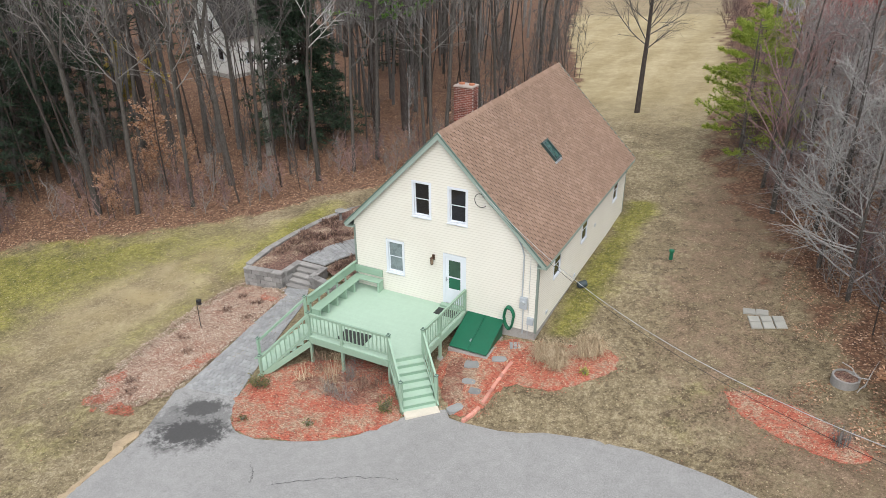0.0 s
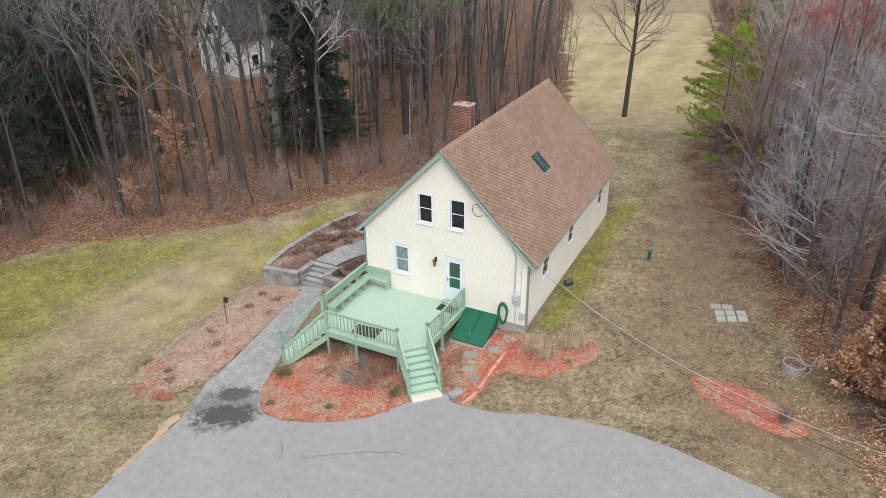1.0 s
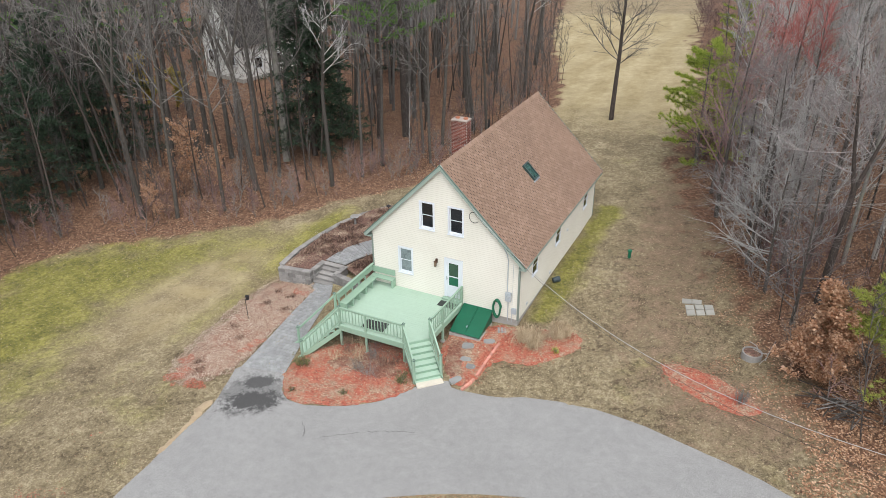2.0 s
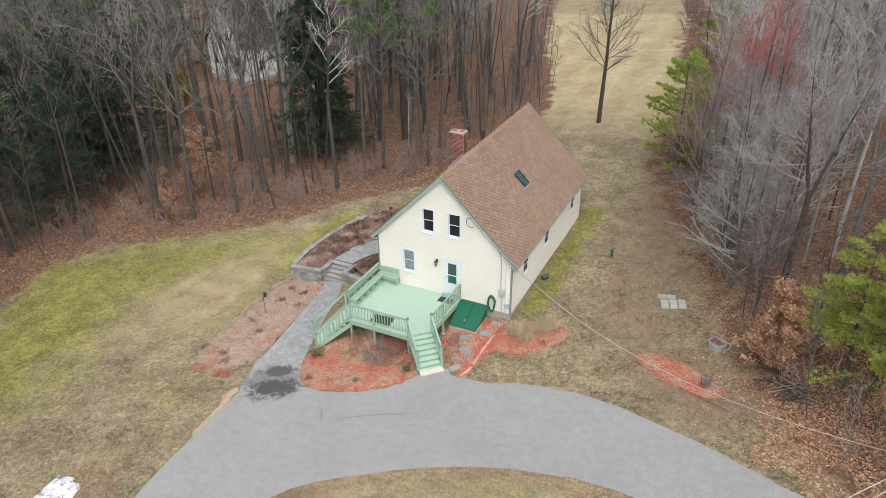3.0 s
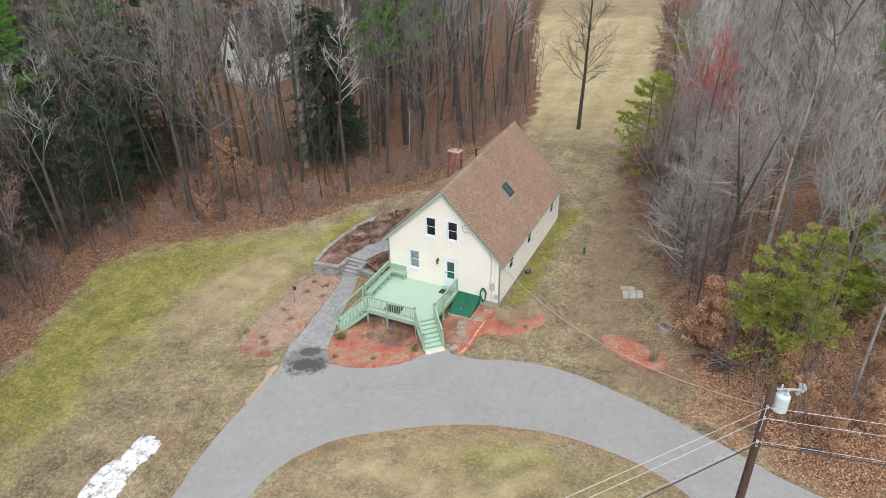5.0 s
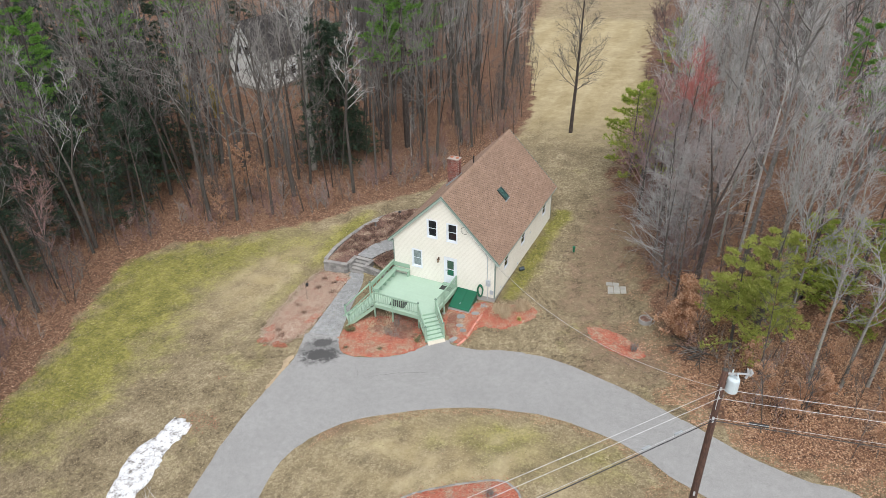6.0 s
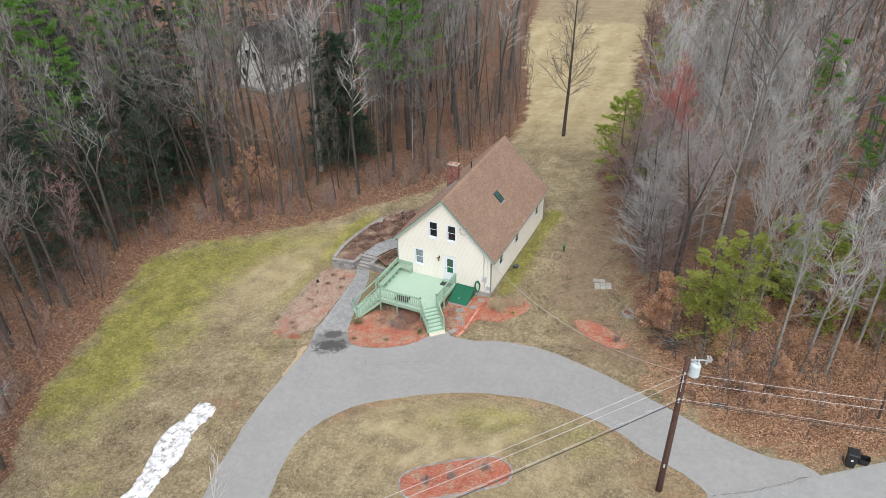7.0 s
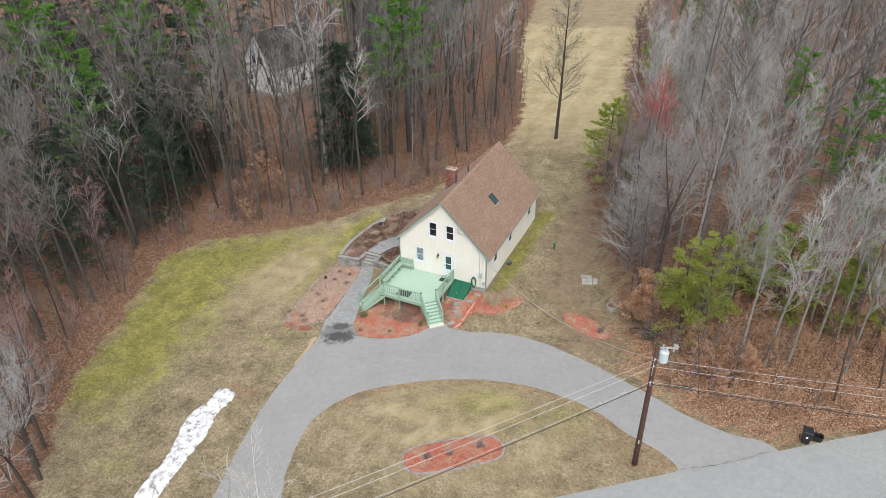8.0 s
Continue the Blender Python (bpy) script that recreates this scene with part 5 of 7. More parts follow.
for pts in ([(-0.30, -1.6), (-0.36, -2.7), (-0.38, -3.9)], [(-0.42, -4.25), (-0.48, -4.55), (-0.6, -4.9)]):
    c = rounded(pts, False, 6)
    s = 0
    for (x0, y0), (x1, y1) in list(zip(c, c[1:])):
        mb = MB()
        m = Matrix.Translation(((x0 + x1) / 2, (y0 + y1) / 2, gz(x0, y0))) @ Matrix.Rotation(math.atan2(y1 - y0, x1 - x0) + rngs.uniform(-0.15, 0.15), 4, "Z")
        mb.box(-0.11, -0.055, -0.02, 0.11, 0.055, 0.12, m, bevel=0.008)
        part("brick", mb, M_REDBRICK, edge)
# stone border of the island bed
border = thing("stone_border", "ring of small grey border stones round the oval bed", "border")
ring = rounded(BED4, True, 6)
for k in range(0, len(ring)):
    (x0, y0), (x1, y1) = ring[k], ring[(k + 1) % len(ring)]
    mb = MB()
    m = Matrix.Translation(((x0 + x1) / 2, (y0 + y1) / 2, gz(x0, y0))) @ Matrix.Rotation(math.atan2(y1 - y0, x1 - x0), 4, "Z")
    l2 = math.hypot(x1 - x0, y1 - y0) / 2 * 0.94
    mb.box(-l2, -0.055, -0.04, l2, 0.055, 0.08 + rngs.uniform(0, 0.03), m, bevel=0.02)
    part("border_stone", mb, M_CAP, border)

ring_ = thing("well_ring", "round grey concrete well ring set in leaves", "well ring", (10.25, 0.80, gz(10.25, 0.80)))
mb = MB()
n = 28
for r, z in ((0.42, -0.1), (0.415, 0.27), (0.405, 0.29), (0.36, 0.29), (0.355, 0.05)):
    mb.v += [(r * math.cos(2 * math.pi * k / n), r * math.sin(2 * math.pi * k / n), z) for k in range(n)]
for a in range(4):
    mb.f += [(a * n + k, a * n + (k + 1) % n, (a + 1) * n + (k + 1) % n, (a + 1) * n + k) for k in range(n)]
part("ring", mb, M_CAP, ring_)
mb = MB()
mb.tube([(0, 0, 0.0), (0, 0, 0.24), (0, 0, 0.30)], [0.352, 0.35, 0.2], 20)
part("filling", mb, M_BROWNBED, ring_, "dry leaves filling the ring")
stick = thing("broken_branch", "pale broken branch leaning over the well ring", "branch", (10.8, 0.75, gz(10.8, 0.75)))
mb = MB()
for p in ([(0, 0, -0.02), (0.05, -0.02, 0.35), (0.12, 0.1, 0.62), (0.22, 0.22, 0.95)], [(0.05, -0.02, 0.35), (-0.25, -0.1, 0.38), (-0.55, -0.12, 0.50)], [(0.02, -0.01, 0.12), (-0.12, -0.22, 0.06), (-0.2, -0.4, 0.0)], [(-0.3, -0.1, 0.4), (-0.45, 0.1, 0.55), (-0.75, 0.2, 0.62)]):
    mb.tube(p, [0.022, 0.017, 0.012, 0.007][:len(p)], 6)
part("limb", mb, M_PALETWIG, stick)
pile = thing("brush_pile", "heap of cut dark branches in the leaf litter", "branches", (13.9, -1.6, gz(13.9, -1.6)))
rngp = random.Random(31)
for k in range(34):
    mb = MB()
    a = radians(rngp.gauss(25, 32))
    x0, y0, half = rngp.gauss(0, 0.45), rngp.gauss(0, 0.32), rngp.uniform(0.5, 1.2)
    z0 = rngp.uniform(0.03, 0.42) * max(0.2, 1 - math.hypot(x0, y0))
    d = Vector((math.cos(a), math.sin(a), rngp.uniform(-0.12, 0.12))) * half
    c0 = Vector((x0, y0, z0))
    mb.tube([c0 - d, c0 + Vector((rngp.gauss(0, 0.05), rngp.gauss(0, 0.05), 0.03)), c0 + d], [0.028, 0.021, 0.010], 5)
    part("branch", mb, (M_DARKBARK, M_BARK, M_TWIG)[k % 3], pile)
bucket = thing("bucket", "small blue plastic bucket standing among the trees", "bucket", (-32.8, -18.9, gz(-32.8, -18.9)))
M_BLUE = simple("faded_blue_plastic", (0.03, 0.16, 0.30), 0.45, vary=0.15)
mb = MB()
mb.tube([(0, 0, 0), (0, 0, 0.02), (0, 0, 0.36), (0, 0, 0.40)], [0.13, 0.15, 0.19, 0.205], 16)
part("pail", mb, M_BLUE, bucket)
mb = MB()
mb.tube([(0.2 * math.cos(radians(q)), 0, 0.38 + 0.2 * math.sin(radians(q))) for q in range(0, 181, 20)], [0.008] * 10, 5)
part("handle", mb, M_METAL, bucket)
bath = thing("bird_bath", "grey concrete bird bath on a pedestal", "bird bath", (-13.35, 6.5, TZ - 0.06))
mb = MB()
mb.tube([(0, 0, 0), (0, 0, 0.05), (0, 0, 0.08), (0, 0, 0.4), (0, 0, 0.5)], [0.16, 0.16, 0.08, 0.06, 0.12], 14)
part("pedestal", mb, M_CAP, bath)
mb = MB()
mb.tube([(0, 0, 0.49), (0, 0, 0.55), (0, 0, 0.60), (0, 0, 0.605)], [0.12, 0.25, 0.29, 0.28], 18)
bowl = part("bowl", mb, M_STONE, bath)
# flat grey disc on the solid bowl, added in place of a hollow
mb = MB()
mb.tube([(0, 0, 0.606), (0, 0, 0.610)], [0.23, 0.22], 18)
part("basin", mb, M_CAP, bowl, "flat grey disc on top of the bowl")
gp = thing("standpipe", "dark green pipe standing in the lawn", "pipe", (3.4, 7.95, gz(3.4, 7.95)))
mb = MB()
mb.tube([(0, 0, -0.1), (0, 0, 0.38)], [0.085, 0.085], 14)
part("pipe", mb, M_BULK, gp)
mb = MB()
mb.tube([(0, 0, 0.38), (0, 0, 0.46), (0, 0, 0.50)], [0.12, 0.12, 0.06], 14)
part("cap", mb, M_HOSE, gp)
# black bird figure on a pole, its body built in a lantern shape
spot = thing("bird_feeder", "small black bird figure on a pole", "garden light", (-13.2, -4.0, gz(-13.2, -4.0)))
mb = MB()
mb.tube([(0, 0, -0.1), (0, 0, 1.35), (0.06, 0, 1.5), (0.16, 0, 1.52)], [0.014] * 4, 6)
part("pole", mb, M_BLACK, spot)
mb = MB()
mb.tube([(0.16, 0, 1.50), (0.16, 0, 1.46), (0.16, 0, 1.30), (0.16, 0, 1.28)], [0.03, 0.11, 0.08, 0.1], 8)
part("lantern", mb, M_BLACK, spot)
spot2 = thing("garden_light", "dark low garden light on the terrace", "garden light", (-11.9, 8.2, TZ))
mb = MB()
mb.tube([(0, 0, -0.1), (0, 0, 0.75)], [0.02] * 2, 6)
part("stem", mb, M_BLACK, spot2)
mb = MB()
mb.tube([(0, 0, 0.75), (0, 0, 0.82), (0, 0, 0.9)], [0.10, 0.16, 0.03], 10)
part("hood", mb, M_BLACK, spot2)

# wheeled bin
bin_ = thing("wheeled_bin", "black wheeled refuse bin at the roadside", "bin", (24.1, -8.75, gz(24.1, -8.75)))
mb = MB()
for s, z in ((0.2, 0.05), (0.26, 0.92), (0.28, 0.92), (0.28, 0.97)):
    mb.v += [(-s, -s, z), (s, -s, z), (s, s, z), (-s, s, z)]
for a in range(3):
    mb.f += [(a * 4 + k, a * 4 + (k + 1) % 4, a * 4 + 4 + (k + 1) % 4, a * 4 + 4 + k) for k in range(4)]
mb.f += [(3, 2, 1, 0), (12, 13, 14, 15)]
part("body", mb, M_BLACK, bin_)
mb = MB()
mb.box(-0.29, -0.31, 0.97, 0.29, 0.31, 1.04, bevel=0.035)
part("lid", mb, M_BLACK, bin_)
mb = MB()
mb.tube([(-0.24, 0.32, 0.95), (0.24, 0.32, 0.95)], [0.02, 0.02], 8)
part("handle", mb, M_BLACK, bin_)
for x in (-0.3, 0.3):
    mb = MB()
    mb.tube([(x - 0.03, 0.26, 0.12), (x + 0.03, 0.26, 0.12)], [0.12, 0.12], 14)
    part("wheel", mb, M_BLACK, bin_)
mb = MB()
mb.box(-0.06, -0.262, 0.55, 0.06, -0.235, 0.65)
part("sticker", mb, M_WHITE, bin_, "small white sticker")
bag = thing("recycling_bin", "low black recycling crate beside the wheeled bin", "bin", (24.75, -8.35, gz(24.75, -8.35)))
mb = MB()
for s, z in ((0.2, 0.0), (0.27, 0.42), (0.29, 0.44), (0.25, 0.42), (0.18, 0.08)):
    mb.v += [(-s, -s * 0.75, z), (s, -s * 0.75, z), (s, s * 0.75, z), (-s, s * 0.75, z)]
for a in range(4):
    mb.f += [(a * 4 + k, a * 4 + (k + 1) % 4, a * 4 + 4 + (k + 1) % 4, a * 4 + 4 + k) for k in range(4)]
mb.f += [(3, 2, 1, 0), (16, 17, 18, 19)]
part("crate", mb, M_BLACK, bag)

# ---- utility pole and cables ----
PX, PY = 15.15, -14.1
PZ = gz(PX, PY)


def utility_pole(x, y, full):
    z = gz(x, y)
    up = thing("utility_pole", "brown creosoted wooden utility pole" + (" with a grey transformer" if full else ""), "utility pole", (x, y, z))
    mb = MB()
    mb.tube([(0, 0, -0.6), (0, 0, 3), (0, 0, 6), (0, 0, 9.2)], [0.17, 0.16, 0.145, 0.125], 14)
    part("shaft", mb, M_POLE, up, smooth=True)
    if not full:
        return up
    mb = MB()
    mb.tube([(0, 0, 9.2), (0, 0, 9.24)], [0.12, 0.1], 14)
    part("weathered_top", mb, M_BARK, up)
    can = MB()
    cx, cy = 0.38, 0.06
    can.tube([(cx, cy, 8.16), (cx, cy, 8.20), (cx, cy, 8.78), (cx, cy, 8.84), (cx, cy, 8.89)], [0.20, 0.245, 0.245, 0.225, 0.10], 20)
    tank = part("transformer", can, M_TANK, up, "pale grey transformer can", smooth=False)
    for a, b in ((-0.1, 0.08), (0.1, -0.05)):
        mb = MB()
        mb.tube([(cx + a, cy + b, 8.9), (cx + a, cy + b, 9.0), (cx + a, cy + b, 9.02), (cx + a, cy + b, 9.2)], [0.05, 0.06, 0.035, 0.03], 10)
        part("bushing", mb, M_TANK, tank)
    mb = MB()
    mb.box(0.1, -0.05, 8.2, 0.2, 0.12, 8.26)
    mb.box(0.1, -0.05, 8.65, 0.2, 0.12, 8.71)
    part("bracket", mb, M_METAL, tank)
    mb = MB()
    mb.beam((0.0, 0.0, 9.02), (0.95, 0.28, 9.10), 0.06, 0.06)
    arm = part("standoff_arm", mb, M_WIRE, up, "pale fibreglass stand-off arm")
    for k, s in enumerate((0.92, 0.80)):
        mb = MB()
        mb.tube([(s, 0.27, 9.0 - 0.15 * k), (s + 0.05, 0.29, 9.15), (s - 0.02, 0.2, 9.38)], [0.055, 0.07, 0.035], 8)
        part("insulator", mb, M_WIRE, arm)
    mb = MB()
    mb.tube([(-0.02, -0.17, 7.2), (-0.02, -0.17, 8.3)], [0.015] * 2, 6)
    part("ground_wire", mb, M_WIRE, up)
    for z0 in (7.85, 8.35, 6.72, 6.55):
        mb = MB()
        mb.tube([(0.0, -0.13, z0), (0.0, -0.24, z0)], [0.05, 0.04], 10)
        mb.box(-0.16, -0.02, z0 - 0.03, 0.16, 0.02, z0 + 0.03)
        part("clamp", mb, M_WIRE, up)
    mb = MB()
    mb.box(-0.03, -0.19, 1.95, 0.05, -0.16, 2.2)
    part("tag", mb, M_WIRE, up, "small metal tag")
    return up


utility_pole(PX, PY, True)
ENDL, ENDR = (PX - 0.656 * 42, PY - 0.755 * 42), (PX + 0.982 * 42, PY + 0.19 * 42)
for e in (ENDL, ENDR):
    utility_pole(*e, False)


def span(name, label, a, b, sag, r, mat, sides=5, n=24):
    a, b = Vector(a), Vector(b)
    mb = MB()
    pts = []
    for k in range(n + 1):
        t = k / n
        p = a.lerp(b, t)
        pts.append((p.x, p.y, p.z - 4 * sag * t * (1 - t)))
    mb.tube(pts, [r] * len(pts), sides)
    return tagged(part(name, mb, mat), label, "cable", "overhead cables")


for e in (ENDL, ENDR):
    ez = gz(*e)
    span("power_line", "thin pale overhead power line", (PX, PY - 0.2, PZ + 8.35), (*e, ez + 8.9), 0.5, 0.010, M_WIRE)
    span("power_line", "thin pale overhead power line", (PX, PY - 0.2, PZ + 7.85), (*e, ez + 8.3), 0.5, 0.010, M_WIRE)
    near_cable = telephone if e is ENDR else None
    telephone = span("telephone_cable", "thick black overhead telephone cable", (PX, PY - 0.2, PZ + 6.6), (*e, ez + 6.7), 0.5, 0.022, M_BLACK)
    span("messenger_wire", "pale steel messenger wire above the cable", (PX, PY - 0.2, PZ + 6.75), (*e, ez + 6.85), 0.45, 0.008, M_WIRE)
span("service_cable", "twisted pale service cable running to the house", (-2.42, -0.24, 5.92), (PX - 0.1, PY + 0.1, 9.35), 2.08, 0.009, M_WIRE)
span("service_cable", "dark telephone drop cable running to the house", (-2.2, -0.24, 5.55), (PX - 0.1, PY + 0.1, 8.6), 1.75, 0.006, M_BLACK)
for t in (1.6, 3.2):
    c = Vector((PX - 0.656 * t, PY - 0.755 * t, PZ + 6.62 - 0.09 * t))
    mb = MB()
    mb.beam(c, c + Vector((-0.25, -0.29, -0.02)), 0.09, 0.09)
    part("splice_case", mb, M_METAL, near_cable, "grey splice case clamped on the cable")


def telephone_height(s):
    """Height of the telephone cable s metres along its span beside the road."""
    t = s / 42
    return (PZ + 6.6) * (1 - t) + (gz(*ENDR) + 6.7) * t - 4 * 0.5 * t * (1 - t)


c = Vector((PX + 0.982 * 1.4, PY + 0.19 * 1.4, telephone_height(1.4)))
mb = MB()
mb.tube([c, (c.x + 0.736, c.y + 0.142, telephone_height(2.15))], [0.07, 0.07], 10)
part("splice_case", mb, M_BLACK, telephone, "black tubular splice case")

# ---- neighbouring houses among the trees ----
def far_house(x, y, a, w, l, h, r, lab, mat):
    hs = thing("neighbour_house", lab, "house", (x, y, gz(x, y)))
    hs.rotation_euler = (0, 0, radians(a))
    mb = MB()
    mb.box(-w / 2, 0, 0.5, w / 2, l, h)
    for yy in (0.0, l):
        p = [(-w / 2, yy, h), (w / 2, yy, h), (0, yy, h + r)]
        mb.quad(*(p if yy == 0 else p[::-1]))
    part("wall", mb, mat, hs)
    mb = MB()
    mb.box(-w / 2 + 0.04, 0.04, -1.2, w / 2 - 0.04, l - 0.04, 0.5)
    part("foundation", mb, M_FOUND, hs)
    mb = MB()
    for s in (-1, 1):
        q = [Vector((0, -0.3, h + r + 0.12)), Vector((s * (w / 2 + 0.35), -0.3, h - 0.22)), Vector((s * (w / 2 + 0.35), l + 0.3, h - 0.22)), Vector((0, l + 0.3, h + r + 0.12))]
        k = len(mb.v)
        mb.v += [tuple(v) for v in q] + [tuple(v - Vector((0, 0, 0.12))) for v in q]
        mb.f += [(k, k + 1, k + 2, k + 3), (k + 7, k + 6, k + 5, k + 4)] + [(k + i, k + 4 + i, k + 4 + (i + 1) % 4, k + (i + 1) % 4) for i in range(4)]
    part("roof", mb, M_DARKROOF, hs)
    for xx, zz in ((-w / 3.4, h * 0.42), (w / 3.4, h * 0.42), (-0.75, h * 1.02), (0.75, h * 1.02)):
        mb = MB()
        mb.box(xx - 0.45, -0.05, zz, xx + 0.45, 0.02, zz + 1.3)
        wdw = part("window", mb, M_WHITE, hs)
        mb = MB()
        mb.box(xx - 0.34, -0.08, zz + 0.12, xx + 0.34, -0.052, zz + 1.18)
        part("pane", mb, M_DARKGLASS, wdw)
    for k in range(3):
        yy = l * (0.2 + 0.28 * k)
        mb = MB()
        mb.box(w / 2 - 0.02, yy, h * 0.3, w / 2 + 0.05, yy + 1.0, h * 0.3 + 1.3)
        wdw = part("window", mb, M_WHITE, hs)
        mb = MB()
        mb.box(w / 2 + 0.052, yy + 0.12, h * 0.3 + 0.12, w / 2 + 0.08, yy + 0.88, h * 0.3 + 1.18)
        part("pane", mb, M_DARKGLASS, wdw)


far_house(-48.75, 34.25, -12.6, 6.65, 9.5, 4.4, 4.4, "white clapboard neighbouring house behind bare trees", M_FARWALL)
far_house(-43.0, 62.0, 40, 8.0, 11.0, 3.2, 3.6, "low grey neighbouring house far behind the trees", simple("grey_clapboard", (0.30, 0.30, 0.30), 0.8))


# ---- trees ----
def grow(mb, rng, p, d, length, r, segs, sides, wander, lift, tip=0.25):
    """One bent, tapering limb; returns its points and radii."""
    pts, rad = [Vector(p)], [r]
    d = Vector(d).normalized()
    for k in range(segs):
        d = (d + Vector((rng.uniform(-1, 1), rng.uniform(-1, 1), rng.uniform(-1, 1))) * wander + Vector((0, 0, lift))).normalized()
        pts.append(pts[-1] + d * (length / segs))
        rad.append(r * (1 - (1 - tip) * (k + 1) / segs))
    if segs == 1:
        a = d.orthogonal().normalized() * r
        b = d.cross(a)
        k = len(mb.v)
        mb.v += [tuple(pts[0] + a), tuple(pts[0] - a * 0.5 + b * 0.87), tuple(pts[0] - a * 0.5 - b * 0.87), tuple(pts[1])]
        mb.f += [(k, k + 1, k + 3), (k + 1, k + 2, k + 3), (k + 2, k, k + 3)]
    else:
        mb.tube(pts, rad, sides, cap=False)
    return pts, rad


def along(pts, rad, t):
    k = t * (len(pts) - 1)
    i = min(int(k), len(pts) - 2)
    f = k - i
    return pts[i].lerp(pts[i + 1], f), rad[i] + (rad[i + 1] - rad[i]) * f, (pts[i + 1] - pts[i]).normalized()


def side_dir(rng, d, angle):
    """A direction that leaves d by the angle in degrees, at a random turn."""
    a = d.orthogonal().normalized()
    b = d.cross(a)
    t = rng.uniform(0, 2 * math.pi)
    return (d * math.cos(radians(angle)) + (a * math.cos(t) + b * math.sin(t)) * math.sin(radians(angle))).normalized()


def bare_tree(seed, h, r, first=0.35, limbs=13, reach=0.30, forks=1, detail=1.0, lean=0.03, twig=0.015, upright=48, fine=True, limb=0.46):
    """Trunk mesh and crown mesh of a leafless broadleaf tree standing at the origin."""
    rng = random.Random(seed)
    trunk, crown = MB(), MB()
    stems = []
    base, brad = grow(trunk, rng, (0, 0, -0.3), (rng.uniform(-lean, lean), rng.uniform(-lean, lean), 1), h * (0.45 if forks > 1 else 1.0) + 0.3, r, 5 if forks > 1 else 9, 8, 0.035, 0.03, 0.62 if forks > 1 else 0.10)
    if forks > 1:
        for k in range(forks):
            p, q = base[-1], brad[-1]
            t = 2 * math.pi * k / forks + rng.uniform(-0.4, 0.4)
            tilt = rng.uniform(0.15, 0.34)
            stems.append(grow(trunk, rng, p, (math.cos(t) * tilt, math.sin(t) * tilt, 1), h * rng.uniform(0.48, 0.58), q * rng.uniform(0.62, 0.8), 7, 6, 0.06, 0.06, 0.10))
    else:
        stems.append((base, brad))
    for pts, rad in stems:
        m = max(3, int(limbs / len(stems)))
        for k in range(m):
            f = (first if forks == 1 else 0.12) + (1 - (first if forks == 1 else 0.12)) * ((k + rng.uniform(0.1, 0.9)) / m) * 0.97
            p, q, d = along(pts, rad, f)
            L = h * reach * (1.12 - 0.75 * (f - first) / (1 - first + 1e-6) if forks == 1 else 1.0 - 0.6 * f) * rng.uniform(0.65, 1.15)
            d1 = side_dir(rng, d, rng.uniform(upright - 14, upright + 16))
            lp, lr = grow(crown, rng, p, d1, L, max(q * limb, twig * 2.6), 5, 4, 0.09, 0.07, 0.42)
            n2 = max(2, round(6 * detail))
            for j in range(n2):
                g = 0.18 + 0.82 * (j + rng.random()) / n2
                p2, q2, dd = along(lp, lr, min(g, 0.99))
                L2 = L * rng.uniform(0.30, 0.60) * (1.15 - 0.6 * g)
                bp, br = grow(crown, rng, p2, side_dir(rng, dd, rng.uniform(28, 55)), L2, max(q2 * 0.66, twig * 1.8), 2, 3, 0.10, 0.06, 0.45)
                n3 = round(4 * detail) if fine else 0
                for i in range(n3):
                    p3, q3, d3 = along(bp, br, min(0.99, 0.15 + 0.85 * (i + rng.random()) / n3))
                    grow(crown, rng, p3, side_dir(rng, d3, rng.uniform(20, 50)), L2 * rng.uniform(0.45, 1.0) + 0.3, twig, 1, 3, 0.1, 0.05, 0.5)
    return trunk, crown


def needle_tuft(mb, rng, c, d, size, blades):
    """A spray of needles: narrow pointed blades round a shoot."""
    for _ in range(blades):
        e = (d + Vector((rng.uniform(-1, 1), rng.uniform(-1, 1), rng.uniform(-0.7, 0.9))) * 0.95).normalized()
        s = e.cross(Vector((rng.uniform(-1, 1), rng.uniform(-1, 1), rng.uniform(-1, 1)))).normalized() * size * 0.075
        b = c + e * size * 0.1
        mb.quad(b - s, b + s, c + e * size * rng.uniform(0.75, 1.15))


